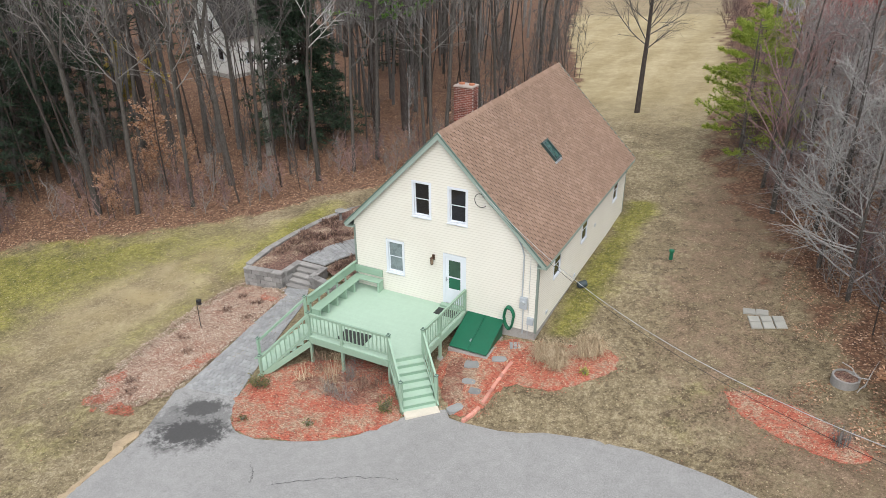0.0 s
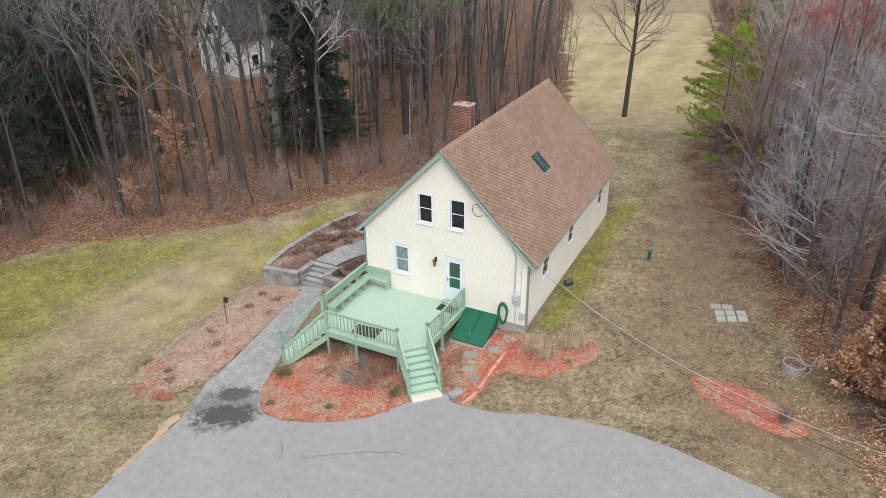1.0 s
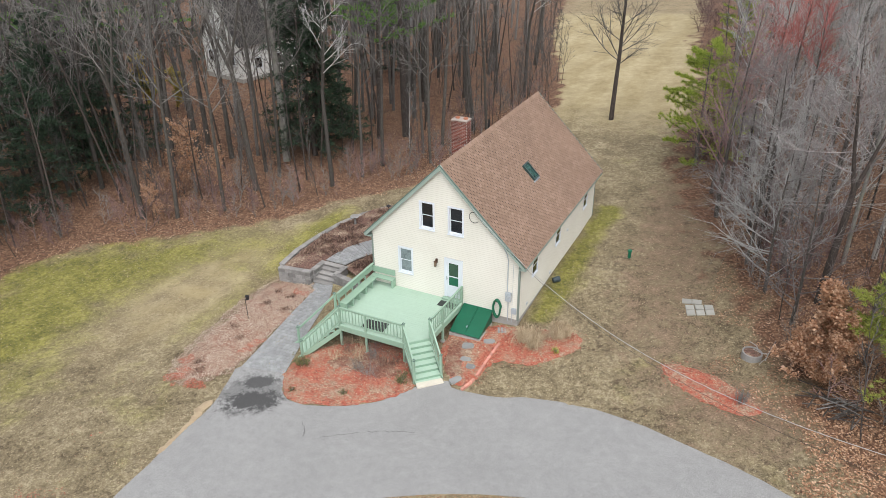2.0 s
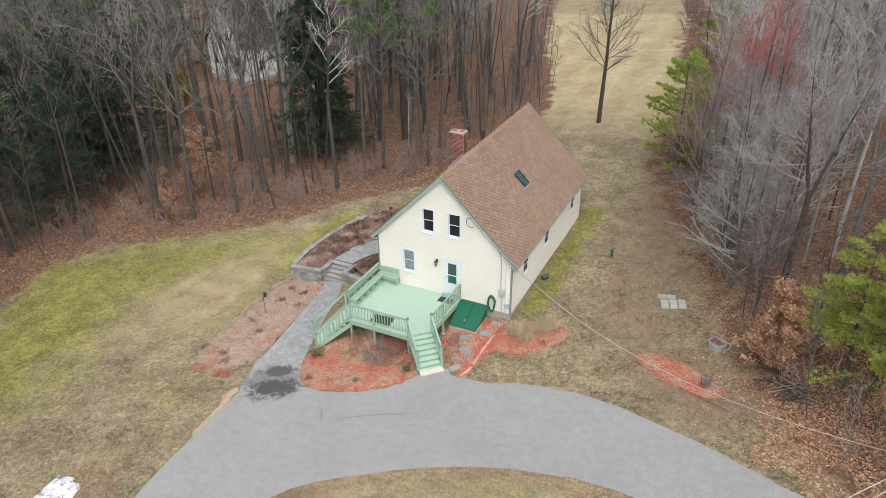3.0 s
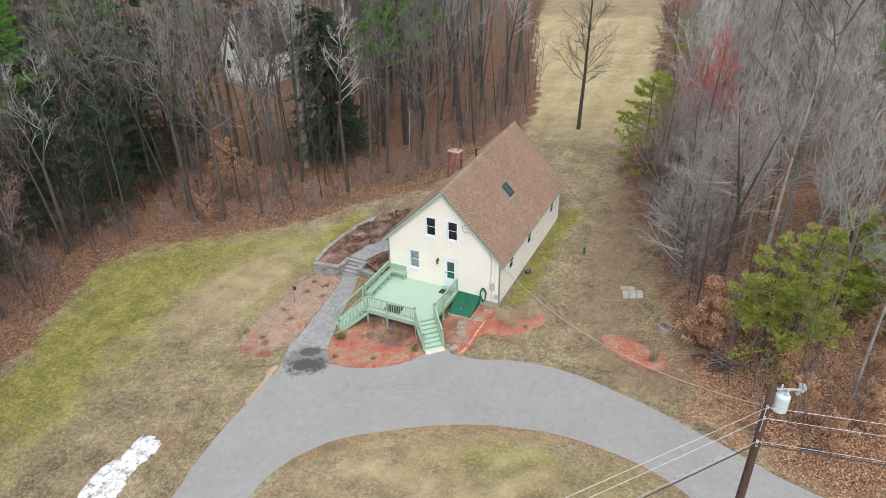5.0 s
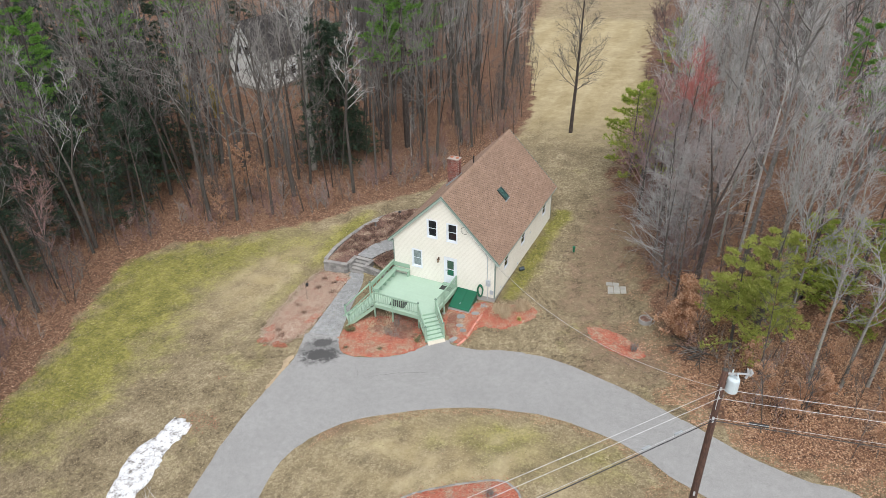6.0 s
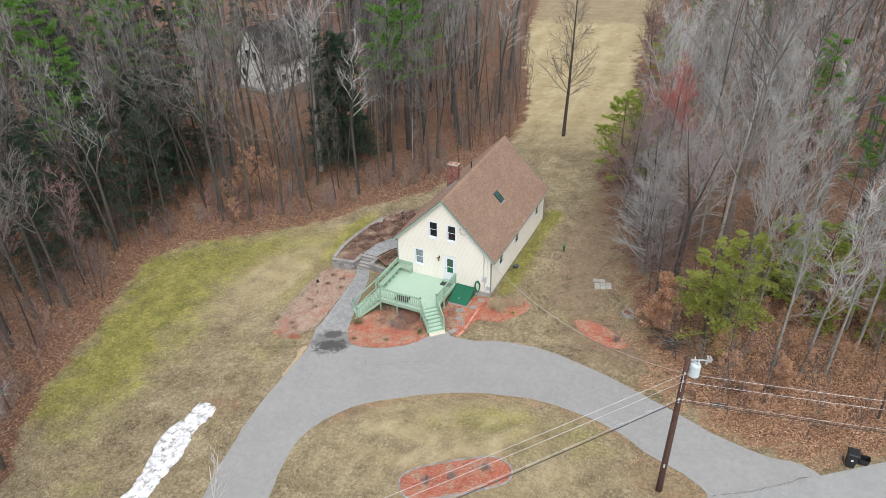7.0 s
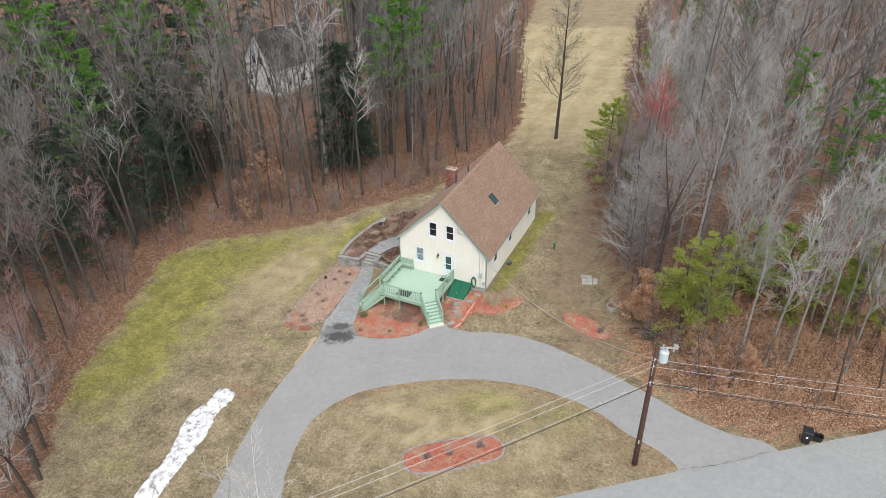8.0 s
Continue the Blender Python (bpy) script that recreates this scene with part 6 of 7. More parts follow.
def pine(seed, h, r, low=0.35, branches=48, reach=0.26, tuft=0.42, blades=9, droop=0.0, shoots=9, trunks=1):
    """Trunk, boughs and needles of a pine or hemlock at the origin."""
    rng = random.Random(seed)
    trunk, bough, leaf = MB(), MB(), MB()
    for k in range(trunks):
        t = 2 * math.pi * k / trunks
        o = (0.9 * math.cos(t), 0.9 * math.sin(t), -0.3) if trunks > 1 else (0, 0, -0.3)
        pts, rad = grow(trunk, rng, o, (0.05 * math.cos(t), 0.05 * math.sin(t), 1), h * (1 - 0.12 * k) + 0.3, r * (1 - 0.15 * k), 8, 8, 0.02, 0.04, 0.08)
        for j in range(branches // trunks):
            f = low + (1 - low) * (j + rng.random()) / (branches // trunks)
            p, q, d = along(pts, rad, min(f, 0.985))
            L = h * reach * (1.08 - 0.85 * (f - low) / (1 - low)) * rng.uniform(0.6, 1.15) + 0.35
            a = rng.uniform(0, 2 * math.pi)
            d1 = Vector((math.cos(a), math.sin(a), rng.uniform(-0.05, 0.35) - droop))
            bp, br = grow(bough, rng, p, d1, L, max(q * 0.3, 0.015), 5, 4, 0.08, 0.03 - droop * 0.08, 0.2)
            for i in range(shoots):
                g = 0.28 + 0.72 * (i + rng.random()) / shoots
                c, _, dd = along(bp, br, min(g, 0.99))
                sd = Vector((-dd.y, dd.x, 0)) * rng.choice((-1, 1))
                sh = c + (sd * rng.uniform(0.1, 1.0) + dd * 0.3) * L * 0.36 * (1.2 - g) + Vector((0, 0, rng.uniform(-0.08, 0.10)))
                needle_tuft(leaf, rng, c, (dd + Vector((0, 0, 0.2))).normalized(), tuft, blades)
                needle_tuft(leaf, rng, sh, (sd * 0.7 + dd + Vector((0, 0, 0.15))).normalized(), tuft, blades)
    return trunk, bough, leaf


def leaf_card(mb, rng, c, size):
    """One curled leaf: two triangles folded along the midrib."""
    e = Vector((rng.uniform(-1, 1), rng.uniform(-1, 1), rng.uniform(-0.6, 0.6))).normalized()
    s = e.cross(Vector((rng.uniform(-1, 1), rng.uniform(-1, 1), rng.uniform(-1, 1)))).normalized() * size * 0.32
    k = len(mb.v)
    n = e.cross(s).normalized() * size * 0.12
    mb.v += [tuple(c - e * size * 0.5), tuple(c + s + n), tuple(c + e * size * 0.5), tuple(c - s + n)]
    mb.f += [(k, k + 1, k + 2), (k, k + 2, k + 3)]


def split_above(mb, z):
    """The faces of a crown below and above a height, as two meshes."""
    low, high = MB(), MB()
    for f in mb.f:
        to = high if sum(mb.v[i][2] for i in f) / len(f) > z else low
        to.quad(*[mb.v[i] for i in f])
    return low, high


def tree_kind(name, label, category, trunk, crown, bark, twigbark, leaves=None, leafmat=None, group="", leafname="foliage"):
    ob = thing(name, label, category, (0, 0, -500), group)
    part("trunk", trunk, bark, ob, smooth=True)
    if crown is not None:
        part("crown" if leaves is None else "branchwork", crown, twigbark, ob, smooth=True)
    if leaves is not None:
        part(leafname, leaves, leafmat, ob)
    return ob


def plant(kind, x, y, scale, turn, tilt=(0, 0)):
    """A copy of a tree kind on the terrain."""
    ob = copy_thing(kind, Matrix.Translation((x, y, gz(x, y))) @ pose(0, 0, 0, tilt[0], tilt[1], turn))
    ob.scale = (scale,) * 3
    return ob


GW, GE = "bare trees of the wood", "bare trees of the wood"
KINDS = {}
KINDS["grey"] = [tree_kind("bare_tree", "tall leafless grey-barked woodland tree", "tree", *bare_tree(s, 19.5, 0.165, 0.40, 15, 0.21, twig=0.012, upright=44), M_BARK, M_TWIG, group=GW) for s in (11, 12, 13)]
KINDS["fork"] = [tree_kind("bare_tree", "leafless forked maple with grey-brown bark", "tree", *bare_tree(s, 20, 0.23, 0.3, 15, 0.21, forks=f, twig=0.012, upright=44), M_BARK, M_PALETWIG if f == 2 else M_TWIG, group=GW) for s, f in ((21, 2), (22, 3))]
KINDS["thin"] = [tree_kind("bare_tree", "slender leafless young tree", "tree", *bare_tree(s, 15, 0.075, 0.42, 10, 0.16, detail=0.8, lean=0.07, twig=0.011), M_DARKBARK, M_DARKTWIG, group=GW) for s in (31, 32)]
KINDS["pale"] = [tree_kind("bare_tree", "leafless tree with silvery upswept branches", "tree", *bare_tree(s, 15, 0.115, 0.34, 17, 0.24, detail=1.1, upright=32, twig=0.0105), M_PALEBARK, M_PALETWIG, group=GE) for s in (41, 42, 43)]
KINDS["red"] = [tree_kind("bare_tree", "leafless maple with reddish budding twigs", "tree", *bare_tree(s, 12, 0.14, 0.24, 17, 0.30, detail=1.15, upright=42, twig=0.010), M_BARK, M_REDTWIG, group=GE) for s in (51, 52)]
KINDS["spread"] = [tree_kind("bare_tree", "leafless tree with long low silvery branches", "tree", *bare_tree(sd, 11, 0.13, 0.10, 24, 0.40, detail=1.0, twig=0.010, upright=66, limb=0.45), M_BARK, M_PALETWIG if sd == 57 else M_MAPLETWIG, group=GE) for sd in (57, 58)]
KINDS["sapling"] = [tree_kind("sapling", "thin leafless sapling in the leaf litter", "tree", *bare_tree(sd, 6.5, 0.030, 0.2, 9, 0.24, detail=0.6, lean=0.12, twig=0.008, upright=36), M_DARKBARK, M_DARKTWIG, group="saplings") for sd in (65, 66)]
KINDS["brush"] = [tree_kind("bare_shrub", "dense reddish-brown leafless thicket", "shrub", *bare_tree(sd, 5.2, 0.035, 0.03, 18, 0.42, detail=0.75, lean=0.15, twig=0.012, upright=42), M_BRUSH, M_BRUSH, group="brush at the wood's edge") for sd in (67, 68)]
KINDS["corner"] = [tree_kind("bare_tree", "leafless tree with dark stems and long pale twigs", "tree", *bare_tree(78, 9, 0.17, 0.12, 20, 0.38, forks=3, detail=0.9, twig=0.008, upright=56, limb=0.45), M_DARKBARK, M_PALETWIG, group=GW)]
t, c = bare_tree(55, 11.5, 0.13, 0.2, 22, 0.3, detail=1.2, upright=38, twig=0.010)
b, f = split_above(c, 8.3)
KINDS["bud"] = [tree_kind("bare_tree", "leafless maple with red buds on its topmost twigs", "tree", t, b, M_BARK, M_MAPLETWIG, f, M_REDBUD, GE, "budding_crown")]
t, c = bare_tree(59, 12.5, 0.21, 0.22, 32, 0.31, forks=2, detail=1.2, twig=0.0095, upright=60, limb=0.42)
K_MAPLE = tree_kind("bare_tree", "broad leafless maple with dark stems and long silvery limbs", "tree", t, c, M_DARKBARK, M_MAPLETWIG, group=GE)
K_TOP = tree_kind("bare_tree", "slender leafless tree with sparse silvery twigs", "tree", *bare_tree(79, 16, 0.09, 0.45, 11, 0.16, detail=0.62, twig=0.008, upright=32), M_BIRCH, M_BIRCH)
KINDS["shrub"] = [tree_kind("bare_shrub", "brown leafless brush at the wood's edge", "shrub", *bare_tree(s, 2.6, 0.025, 0.02, 8, 0.55, detail=0.58, lean=0.2, twig=0.008, upright=38), M_TWIG, M_REDTWIG if s == 62 else M_TWIG, group="brush at the wood's edge") for s in (61, 62)]
K_BIRCH = tree_kind("birch_tree", "slender white-barked birch without leaves", "tree", *bare_tree(71, 15, 0.15, 0.45, 14, 0.2, detail=1.0, upright=34, twig=0.010), M_BIRCH, M_PALETWIG)
K_OAK = tree_kind("bare_tree", "tall pale leafless ash with crooked limbs", "tree", *bare_tree(72, 22, 0.33, 0.3, 16, 0.24, forks=2, detail=1.3, twig=0.013), M_PALEBARK, M_PALETWIG)
K_FIELD = tree_kind("bare_tree", "dark leafless tree standing alone in the grass", "tree", *bare_tree(77, 17, 0.215, 0.27, 38, 0.22, detail=1.35, lean=0.01, twig=0.008, upright=50, limb=0.30), M_DARKBARK, M_DARKTWIG)
t, b, f = pine(81, 20, 0.30, 0.42, 46, 0.19, 0.36, 10, -0.04, 15)
K_PINE = tree_kind("white_pine", "tall white pine with bright green tufted boughs", "tree", t, b, M_DARKBARK, M_BARK, f, M_PINE, "pines")
t, b, f = pine(82, 13.5, 0.20, 0.10, 84, 0.26, 0.40, 7, 0.32, 9)
K_HEM = tree_kind("hemlock", "dark green hemlock with drooping boughs", "tree", t, b, M_DARKBARK, M_DARKBARK, f, M_HEMLOCK, "hemlocks")
t, b, f = pine(83, 10.5, 0.17, 0.26, 105, 0.33, 0.29, 13, 0.06, 20, trunks=3)
K_YPINE = tree_kind("white_pine", "bushy yellow-green white pine on several trunks", "tree", t, b, M_BARK, M_BARK, f, M_YPINE)
t, b, f = pine(84, 7.6, 0.13, 0.08, 48, 0.46, 0.28, 12, 0.03, 20)
K_EDGEPINE = tree_kind("white_pine", "young bright green pine at the field edge", "tree", t, b, M_BARK, M_BARK, f, M_EDGEPINE, "pines")


def leafy(seed, h, r, count, size, first=0.12):
    tr, cr = bare_tree(seed, h, r, first, 11, 0.38, detail=0.6, lean=0.1, twig=0.009, upright=50)
    rng = random.Random(seed)
    lf = MB()
    tips = [Vector(v) for v in cr.v[::3]]
    for _ in range(count):
        c = rng.choice(tips)
        if c.z > h * 0.12:
            leaf_card(lf, rng, c + Vector((rng.gauss(0, 0.12), rng.gauss(0, 0.12), rng.gauss(0, 0.1))), size * rng.uniform(0.7, 1.3))
    return tr, cr, lf


t, b, f = leafy(91, 4.2, 0.06, 12000, 0.15)
K_BEECH = tree_kind("young_beech", "young beech holding dry orange leaves", "tree", t, b, M_BARK, M_TWIG, f, M_BEECH, "young beeches")
t, b, f = leafy(92, 5.5, 0.05, 1500, 0.17)
K_BEECH2 = tree_kind("young_beech", "thin young beech with a few pale dry leaves", "tree", t, b, M_BARK, M_TWIG, f, M_BEECH, "young beeches")
t, b, f = leafy(93, 4.5, 0.05, 3000, 0.20)
K_YELLOW = tree_kind("young_beech", "young beech holding yellowed leaves", "tree", t, b, M_BARK, M_TWIG, f, leaf_material("yellowed_leaves", [(0.2, (0.230, 0.170, 0.030)), (0.5, (0.420, 0.330, 0.070)), (0.8, (0.580, 0.480, 0.140))], thin=0.3), "young beeches")

rt = random.Random(5)
PLACED = []


def put(kind, x, y, scale=1.0, turn=None, tilt=(0, 0)):
    PLACED.append((x, y))
    return plant(kind, x, y, scale, rt.uniform(0, 360) if turn is None else turn, tilt)


# trees that stand out
put(K_OAK, -26.0, 15.9, 0.98, 40)
put(K_HEM, -24.4, 17.6, 1.12)
put(K_HEM, -26.0, 20.5, 1.0)
put(K_HEM, -23.9, 18.4, 1.0)
put(K_HEM, -24.9, 18.9, 1.05)
put(K_PINE, -19.2, 23.6, 1.08)
put(K_PINE, -21.2, 22.6, 0.95)
put(K_PINE, -22.5, 33.0, 1.1)
put(K_BIRCH, -17.6, 21.3, 0.35)
put(KINDS["thin"][0], -32.7, 5.2, 1.25, 10, (0, -5))
put(KINDS["grey"][0], -31.2, 6.8, 1.0, 60, (0, -3))
put(KINDS["grey"][1], -26.2, 13.5, 0.9)
put(KINDS["fork"][0], -34.6, 16.2, 1.0)
put(KINDS["grey"][2], -36.5, 13.9, 1.0)
put(KINDS["grey"][0], -40.9, 8.2, 1.05)
put(KINDS["fork"][1], -42.9, 6.0, 1.0)
put(KINDS["grey"][1], -32.6, -14.7, 0.85, 0, (0, -4))
put(KINDS["grey"][0], -33.0, -16.9, 0.8, 90, (0, -4))
put(KINDS["fork"][1], -33.0, 13.5, 1.05)
put(KINDS["fork"][1], -31.0, 15.0, 0.95)
put(KINDS["grey"][2], -35.0, -4.4, 0.85, 0, (0, -10))
put(KINDS["fork"][0], -35.6, -3.6, 0.8)
put(KINDS["thin"][1], -34.5, -16.6, 0.9, 0, (-3, -8))
put(K_YELLOW, -48.0, 22.0, 1.2)
put(K_YELLOW, -45.5, 23.5, 0.9)
put(K_BEECH2, -28.8, 8.6, 1.0)
put(K_BEECH2, -27.2, 9.4, 0.6)
put(K_FIELD, -3.6, 30.9, 1.0)
put(K_YPINE, 16.3, -0.5, 0.80)
put(K_EDGEPINE, 21.6, 5.5, 0.95)
put(K_EDGEPINE, 19.2, 6.2, 0.8)
put(K_EDGEPINE, 27.0, 4.6, 0.9)
put(K_BEECH, 12.4, 0.6, 0.95)
put(K_BEECH, 13.2, -0.5, 0.8)
put(K_BEECH, 20.5, -4.6, 0.65)
put(K_BIRCH, 15.0, 11.3, 0.98, 30, (0, 3))
put(K_EDGEPINE, 4.5, 22.0, 1.05)
put(K_EDGEPINE, 4.3, 27.5, 0.85)
put(KINDS["red"][0], 7.0, 14.2, 0.98)
put(KINDS["bud"][0], 9.2, 16.4, 1.12)
put(KINDS["bud"][0], 10.6, 14.4, 1.05, 140)
put(KINDS["bud"][0], 8.0, 19.4, 1.0, 250)
put(K_MAPLE, 12.6, 6.1, 1.0, 30)
put(KINDS["spread"][1], 9.6, 10.4, 0.9)
put(KINDS["spread"][0], 10.9, 8.4, 0.8)
put(KINDS["spread"][1], 8.0, 16.0, 0.8)
put(KINDS["spread"][0], 12.4, 13.0, 0.9)
for k, (x, y, sc) in enumerate(((10.3, 6.4, 0.72), (11.6, 3.9, 0.66), (8.9, 12.6, 0.8), (7.3, 16.9, 0.78), (9.2, 8.9, 0.74), (12.0, 9.4, 0.9))):
    put(KINDS["spread"][k % 2], x, y, sc, 70 * k)
put(KINDS["red"][1], 6.2, 17.6, 0.8)
put(KINDS["pale"][0], 13.6, 10.2, 1.0)
put(KINDS["pale"][1], 17.8, 13.0, 1.05)
put(KINDS["pale"][2], 17.4, 6.4, 0.95)
put(KINDS["pale"][0], 18.0, 4.4, 0.9)
for k, (x, y) in enumerate(((19.8, -3.1), (21.4, -2.5), (22.9, -1.3), (24.6, 1.8), (25.8, 2.3), (17.2, -3.7), (14.4, 1.6))):
    put(KINDS["pale"][k % 3] if k < 5 else KINDS["thin"][k % 2], x, y, 0.92 if k < 5 else 0.6, 50 * k)
put(K_PINE, 20.5, 22.0, 0.7)
put(K_PINE, 6.4, 55.0, 0.62)
put(K_PINE, 8.4, 52.0, 0.6)
put(K_EDGEPINE, 3.6, 50.5, 0.9)
put(K_TOP, 6.6, -34.0, 1.12, 0)
put(K_TOP, 4.3, -33.3, 1.05, 40)
put(K_TOP, 2.9, -32.0, 1.0, 140)
put(KINDS["corner"][0], -18.9, -28.3, 0.9)
put(KINDS["corner"][0], -21.0, -26.3, 0.9, 120)
put(KINDS["corner"][0], -24.0, -25.0, 0.85, 220)
put(KINDS["corner"][0], -18.0, -29.6, 0.85, 300)
put(KINDS["corner"][0], -20.0, -27.6, 0.8, 40)
put(KINDS["spread"][0], -19.4, -29.6, 0.66)
put(KINDS["spread"][1], -23.6, -27.2, 0.7)
put(KINDS["red"][0], -27.6, -21.6, 0.78)
put(KINDS["red"][1], -25.4, -22.6, 0.6)
put(KINDS["pale"][2], -24.8, -30.5, 0.85)
put(KINDS["red"][1], -34.5, -8.5, 0.8)
put(KINDS["red"][0], -37.5, -12.5, 0.85)
put(KINDS["red"][1], -41.5, -9.0, 0.9)
for x, y, s in ((-46, 12, 1.0), (-43, 20, 1.05), (-50, 6, 1.0), (-41.5, -1, 0.9), (-55, 18, 1.1), (-60, 8, 1.0), (-52, -4, 0.95)):
    put(K_PINE, x, y, s)
for x, y, s in ((-38.5, 6, 1.0), (-40, -6, 0.95), (-39, 12, 0.9), (-44, 3, 1.1), (-37, -10, 0.8), (-49, 14, 1.1)):
    put(K_HEM, x, y, s)


for x, y, s in ((-58, 26, 1.15), (-64, 16, 1.1), (-62, 0, 1.1), (-70, 8, 1.15), (-66, 30, 1.2), (-54, 40, 1.1), (-72, 22, 1.2), (-45, -12, 0.9), (-50, -16, 1.0), (-58, -10, 1.05), (-30, 40, 0.95), (-36.5, 2, 0.8), (-47, -3, 1.0), (-42, -16, 0.9), (-44, 9, 0.9), (-53, 11, 1.0), (-56, 2, 1.0), (-78, 12, 1.35), (-84, 24, 1.4), (-76, 32, 1.35), (-90, 10, 1.4), (-70, -2, 1.3), (-80, 0, 1.3), (-92, 34, 1.4), (-68, 42, 1.3)):
    put(K_HEM, x, y, s)
for x, y, s in ((-64, 24, 1.15), (-57, 33, 1.1), (-68, 14, 1.1), (-40, 46, 1.1), (-26, 52, 1.0), (24, 14, 0.75), (27, 8, 0.7), (14, 50, 0.85)):
    put(K_PINE, x, y, s)
for k in range(48):
    x, y = rt.uniform(13, 29), rt.uniform(-7.5, 7)
    if float(signed_distance(np.array([x]), np.array([y]), WOODS_EAST)[0]) > 1.0:
        plant(K_BEECH2, x, y, rt.uniform(0.3, 0.6), rt.uniform(0, 360))
for k in range(7):
    x, y = rt.uniform(-37, -24), rt.uniform(2, 14)
    if float(signed_distance(np.array([x]), np.array([y]), WOODS_WEST)[0]) > 2.0:
        plant(K_BEECH2, x, y, rt.uniform(0.3, 0.6), rt.uniform(0, 360))


def spread(region, count, gap, kinds, inner, outer, box, scales, ground=0.0):
    """Random trees in a wood, between two depths from its edge."""
    tries = 0
    made = 0
    while made < count and tries < count * 60:
        tries += 1
        x, y = rt.uniform(box[0], box[1]), rt.uniform(box[2], box[3])
        d = float(signed_distance(np.array([x]), np.array([y]), region)[0])
        if not inner < d < outer or (11.5 < x < 20.5 and -9 < y < 1.2) or (12.6 < x < 16.2 and 1 < y < 11) or any((x - a) ** 2 + (y - b) ** 2 < gap * gap for a, b in PLACED):
            continue
        if (signed_distance(np.array([x]), np.array([y]), SIGHT)[0] > 0 and rt.random() < 0.72) or (-53 < x < -45 and 32 < y < 44) or (-52 < x < -36 and 60 < y < 76):
            continue
        put(rt.choice(kinds), x, y, rt.uniform(*scales), tilt=(rt.uniform(-4, 4), rt.uniform(-4, 4)))
        made += 1


SIGHT = [(-54, 36), (-44, 46), (-27, 24), (-35, 15)]
SW = rounded(WOOD_EDGE_WEST, False, 2) + WOODS_WEST[-4:]
SE = rounded(WOOD_EDGE_EAST, False, 2) + WOODS_EAST[-3:]
W_MIX = KINDS["grey"] * 2 + KINDS["fork"] + KINDS["thin"] * 3
E_MIX = KINDS["pale"] * 3 + KINDS["red"] + KINDS["grey"] + KINDS["thin"]
spread(SW, 130, 1.6, W_MIX, 2.5, 18, (-50, -8, -30, 50), (0.75, 1.1))
spread(SE, 70, 1.9, E_MIX, 2.0, 18, (3, 34, -6, 50), (0.7, 1.05))
spread(SE, 30, 2.2, E_MIX, 8, 30, (4, 36, 20, 75), (0.85, 1.1))
for k in range(170):
    a = rt.random()
    i = rt.randrange(2, len(WOOD_EDGE_WEST) - 5)
    p, q = Vector(WOOD_EDGE_WEST[i]), Vector(WOOD_EDGE_WEST[i + 1])
    c = p.lerp(q, a)
    nrm = Vector((-(q - p).y, (q - p).x)).normalized()
    c = c + nrm * rt.uniform(0.9, 7.0)
    plant(rt.choice(KINDS["shrub"]), c.x, c.y, rt.uniform(0.4, 1.0), rt.uniform(0, 360))
for k in range(60):
    a = rt.random()
    i = rt.randrange(3, len(WOOD_EDGE_EAST) - 5)
    p, q = Vector(WOOD_EDGE_EAST[i]), Vector(WOOD_EDGE_EAST[i + 1])
    c = p.lerp(q, a)
    nrm = Vector(((q - p).y, -(q - p).x)).normalized()
    c = c + nrm * rt.uniform(0.6, 6.0)
    plant(rt.choice(KINDS["shrub"]), c.x, c.y, rt.uniform(0.4, 1.1), rt.uniform(0, 360))



def underwood(kinds, region, count, box, depth, scales, seed):
    """Saplings or brush between two depths from a wood's edge."""
    rng = random.Random(seed)
    xs = np.array([rng.uniform(box[0], box[1]) for _ in range(count * 12)])
    ys = np.array([rng.uniform(box[2], box[3]) for _ in range(count * 12)])
    d = signed_distance(xs, ys, region)
    ok = (d > depth[0]) & (d < depth[1])
    for x, y in list(zip(xs[ok].tolist(), ys[ok].tolist()))[:count]:
        plant(rng.choice(kinds), x, y, rng.uniform(*scales), rng.uniform(0, 360), (rng.uniform(-7, 7), rng.uniform(-7, 7)))


underwood(KINDS["sapling"], SW, 120, (-46, -9, -28, 44), (1.2, 13), (0.5, 1.15), 71)
underwood(KINDS["brush"], SW, 60, (-42, -9, -28, 44), (0.8, 9), (0.22, 0.5), 72)
underwood(KINDS["sapling"], SW, 44, (-24, -6, 24, 95), (-0.3, 4.0), (0.6, 1.15), 75)
underwood(KINDS["brush"], SE, 14, (-4, 4, 40, 95), (-0.2, 2.5), (0.4, 0.9), 76)
underwood(KINDS["brush"], SE, 34, (3, 20, 6, 44), (0.6, 6), (0.4, 0.8), 73)
underwood(KINDS["sapling"], SE, 40, (8, 28, -8, 20), (0.8, 9), (0.5, 1.0), 74)

for x, y, s in ((-34, 20.5, 0.7), (-37, 25, 0.7), (-40, 30.5, 0.75), (-36, 22.5, 0.65), (-42, 31.5, 0.7), (-39.5, 27.5, 0.75), (-44, 33.0, 0.8), (-45.5, 34.0, 0.7)):
    plant(KINDS["thin"][int(x) % 2], x, y, s, x * 40)
for x, y, s in ((-37.5, -1.5, 0.9), (-41, 8.5, 0.95), (-43.5, 13.5, 1.0), (-46.5, 1.0, 1.05)):
    plant(K_HEM, x, y, s, x * 30)

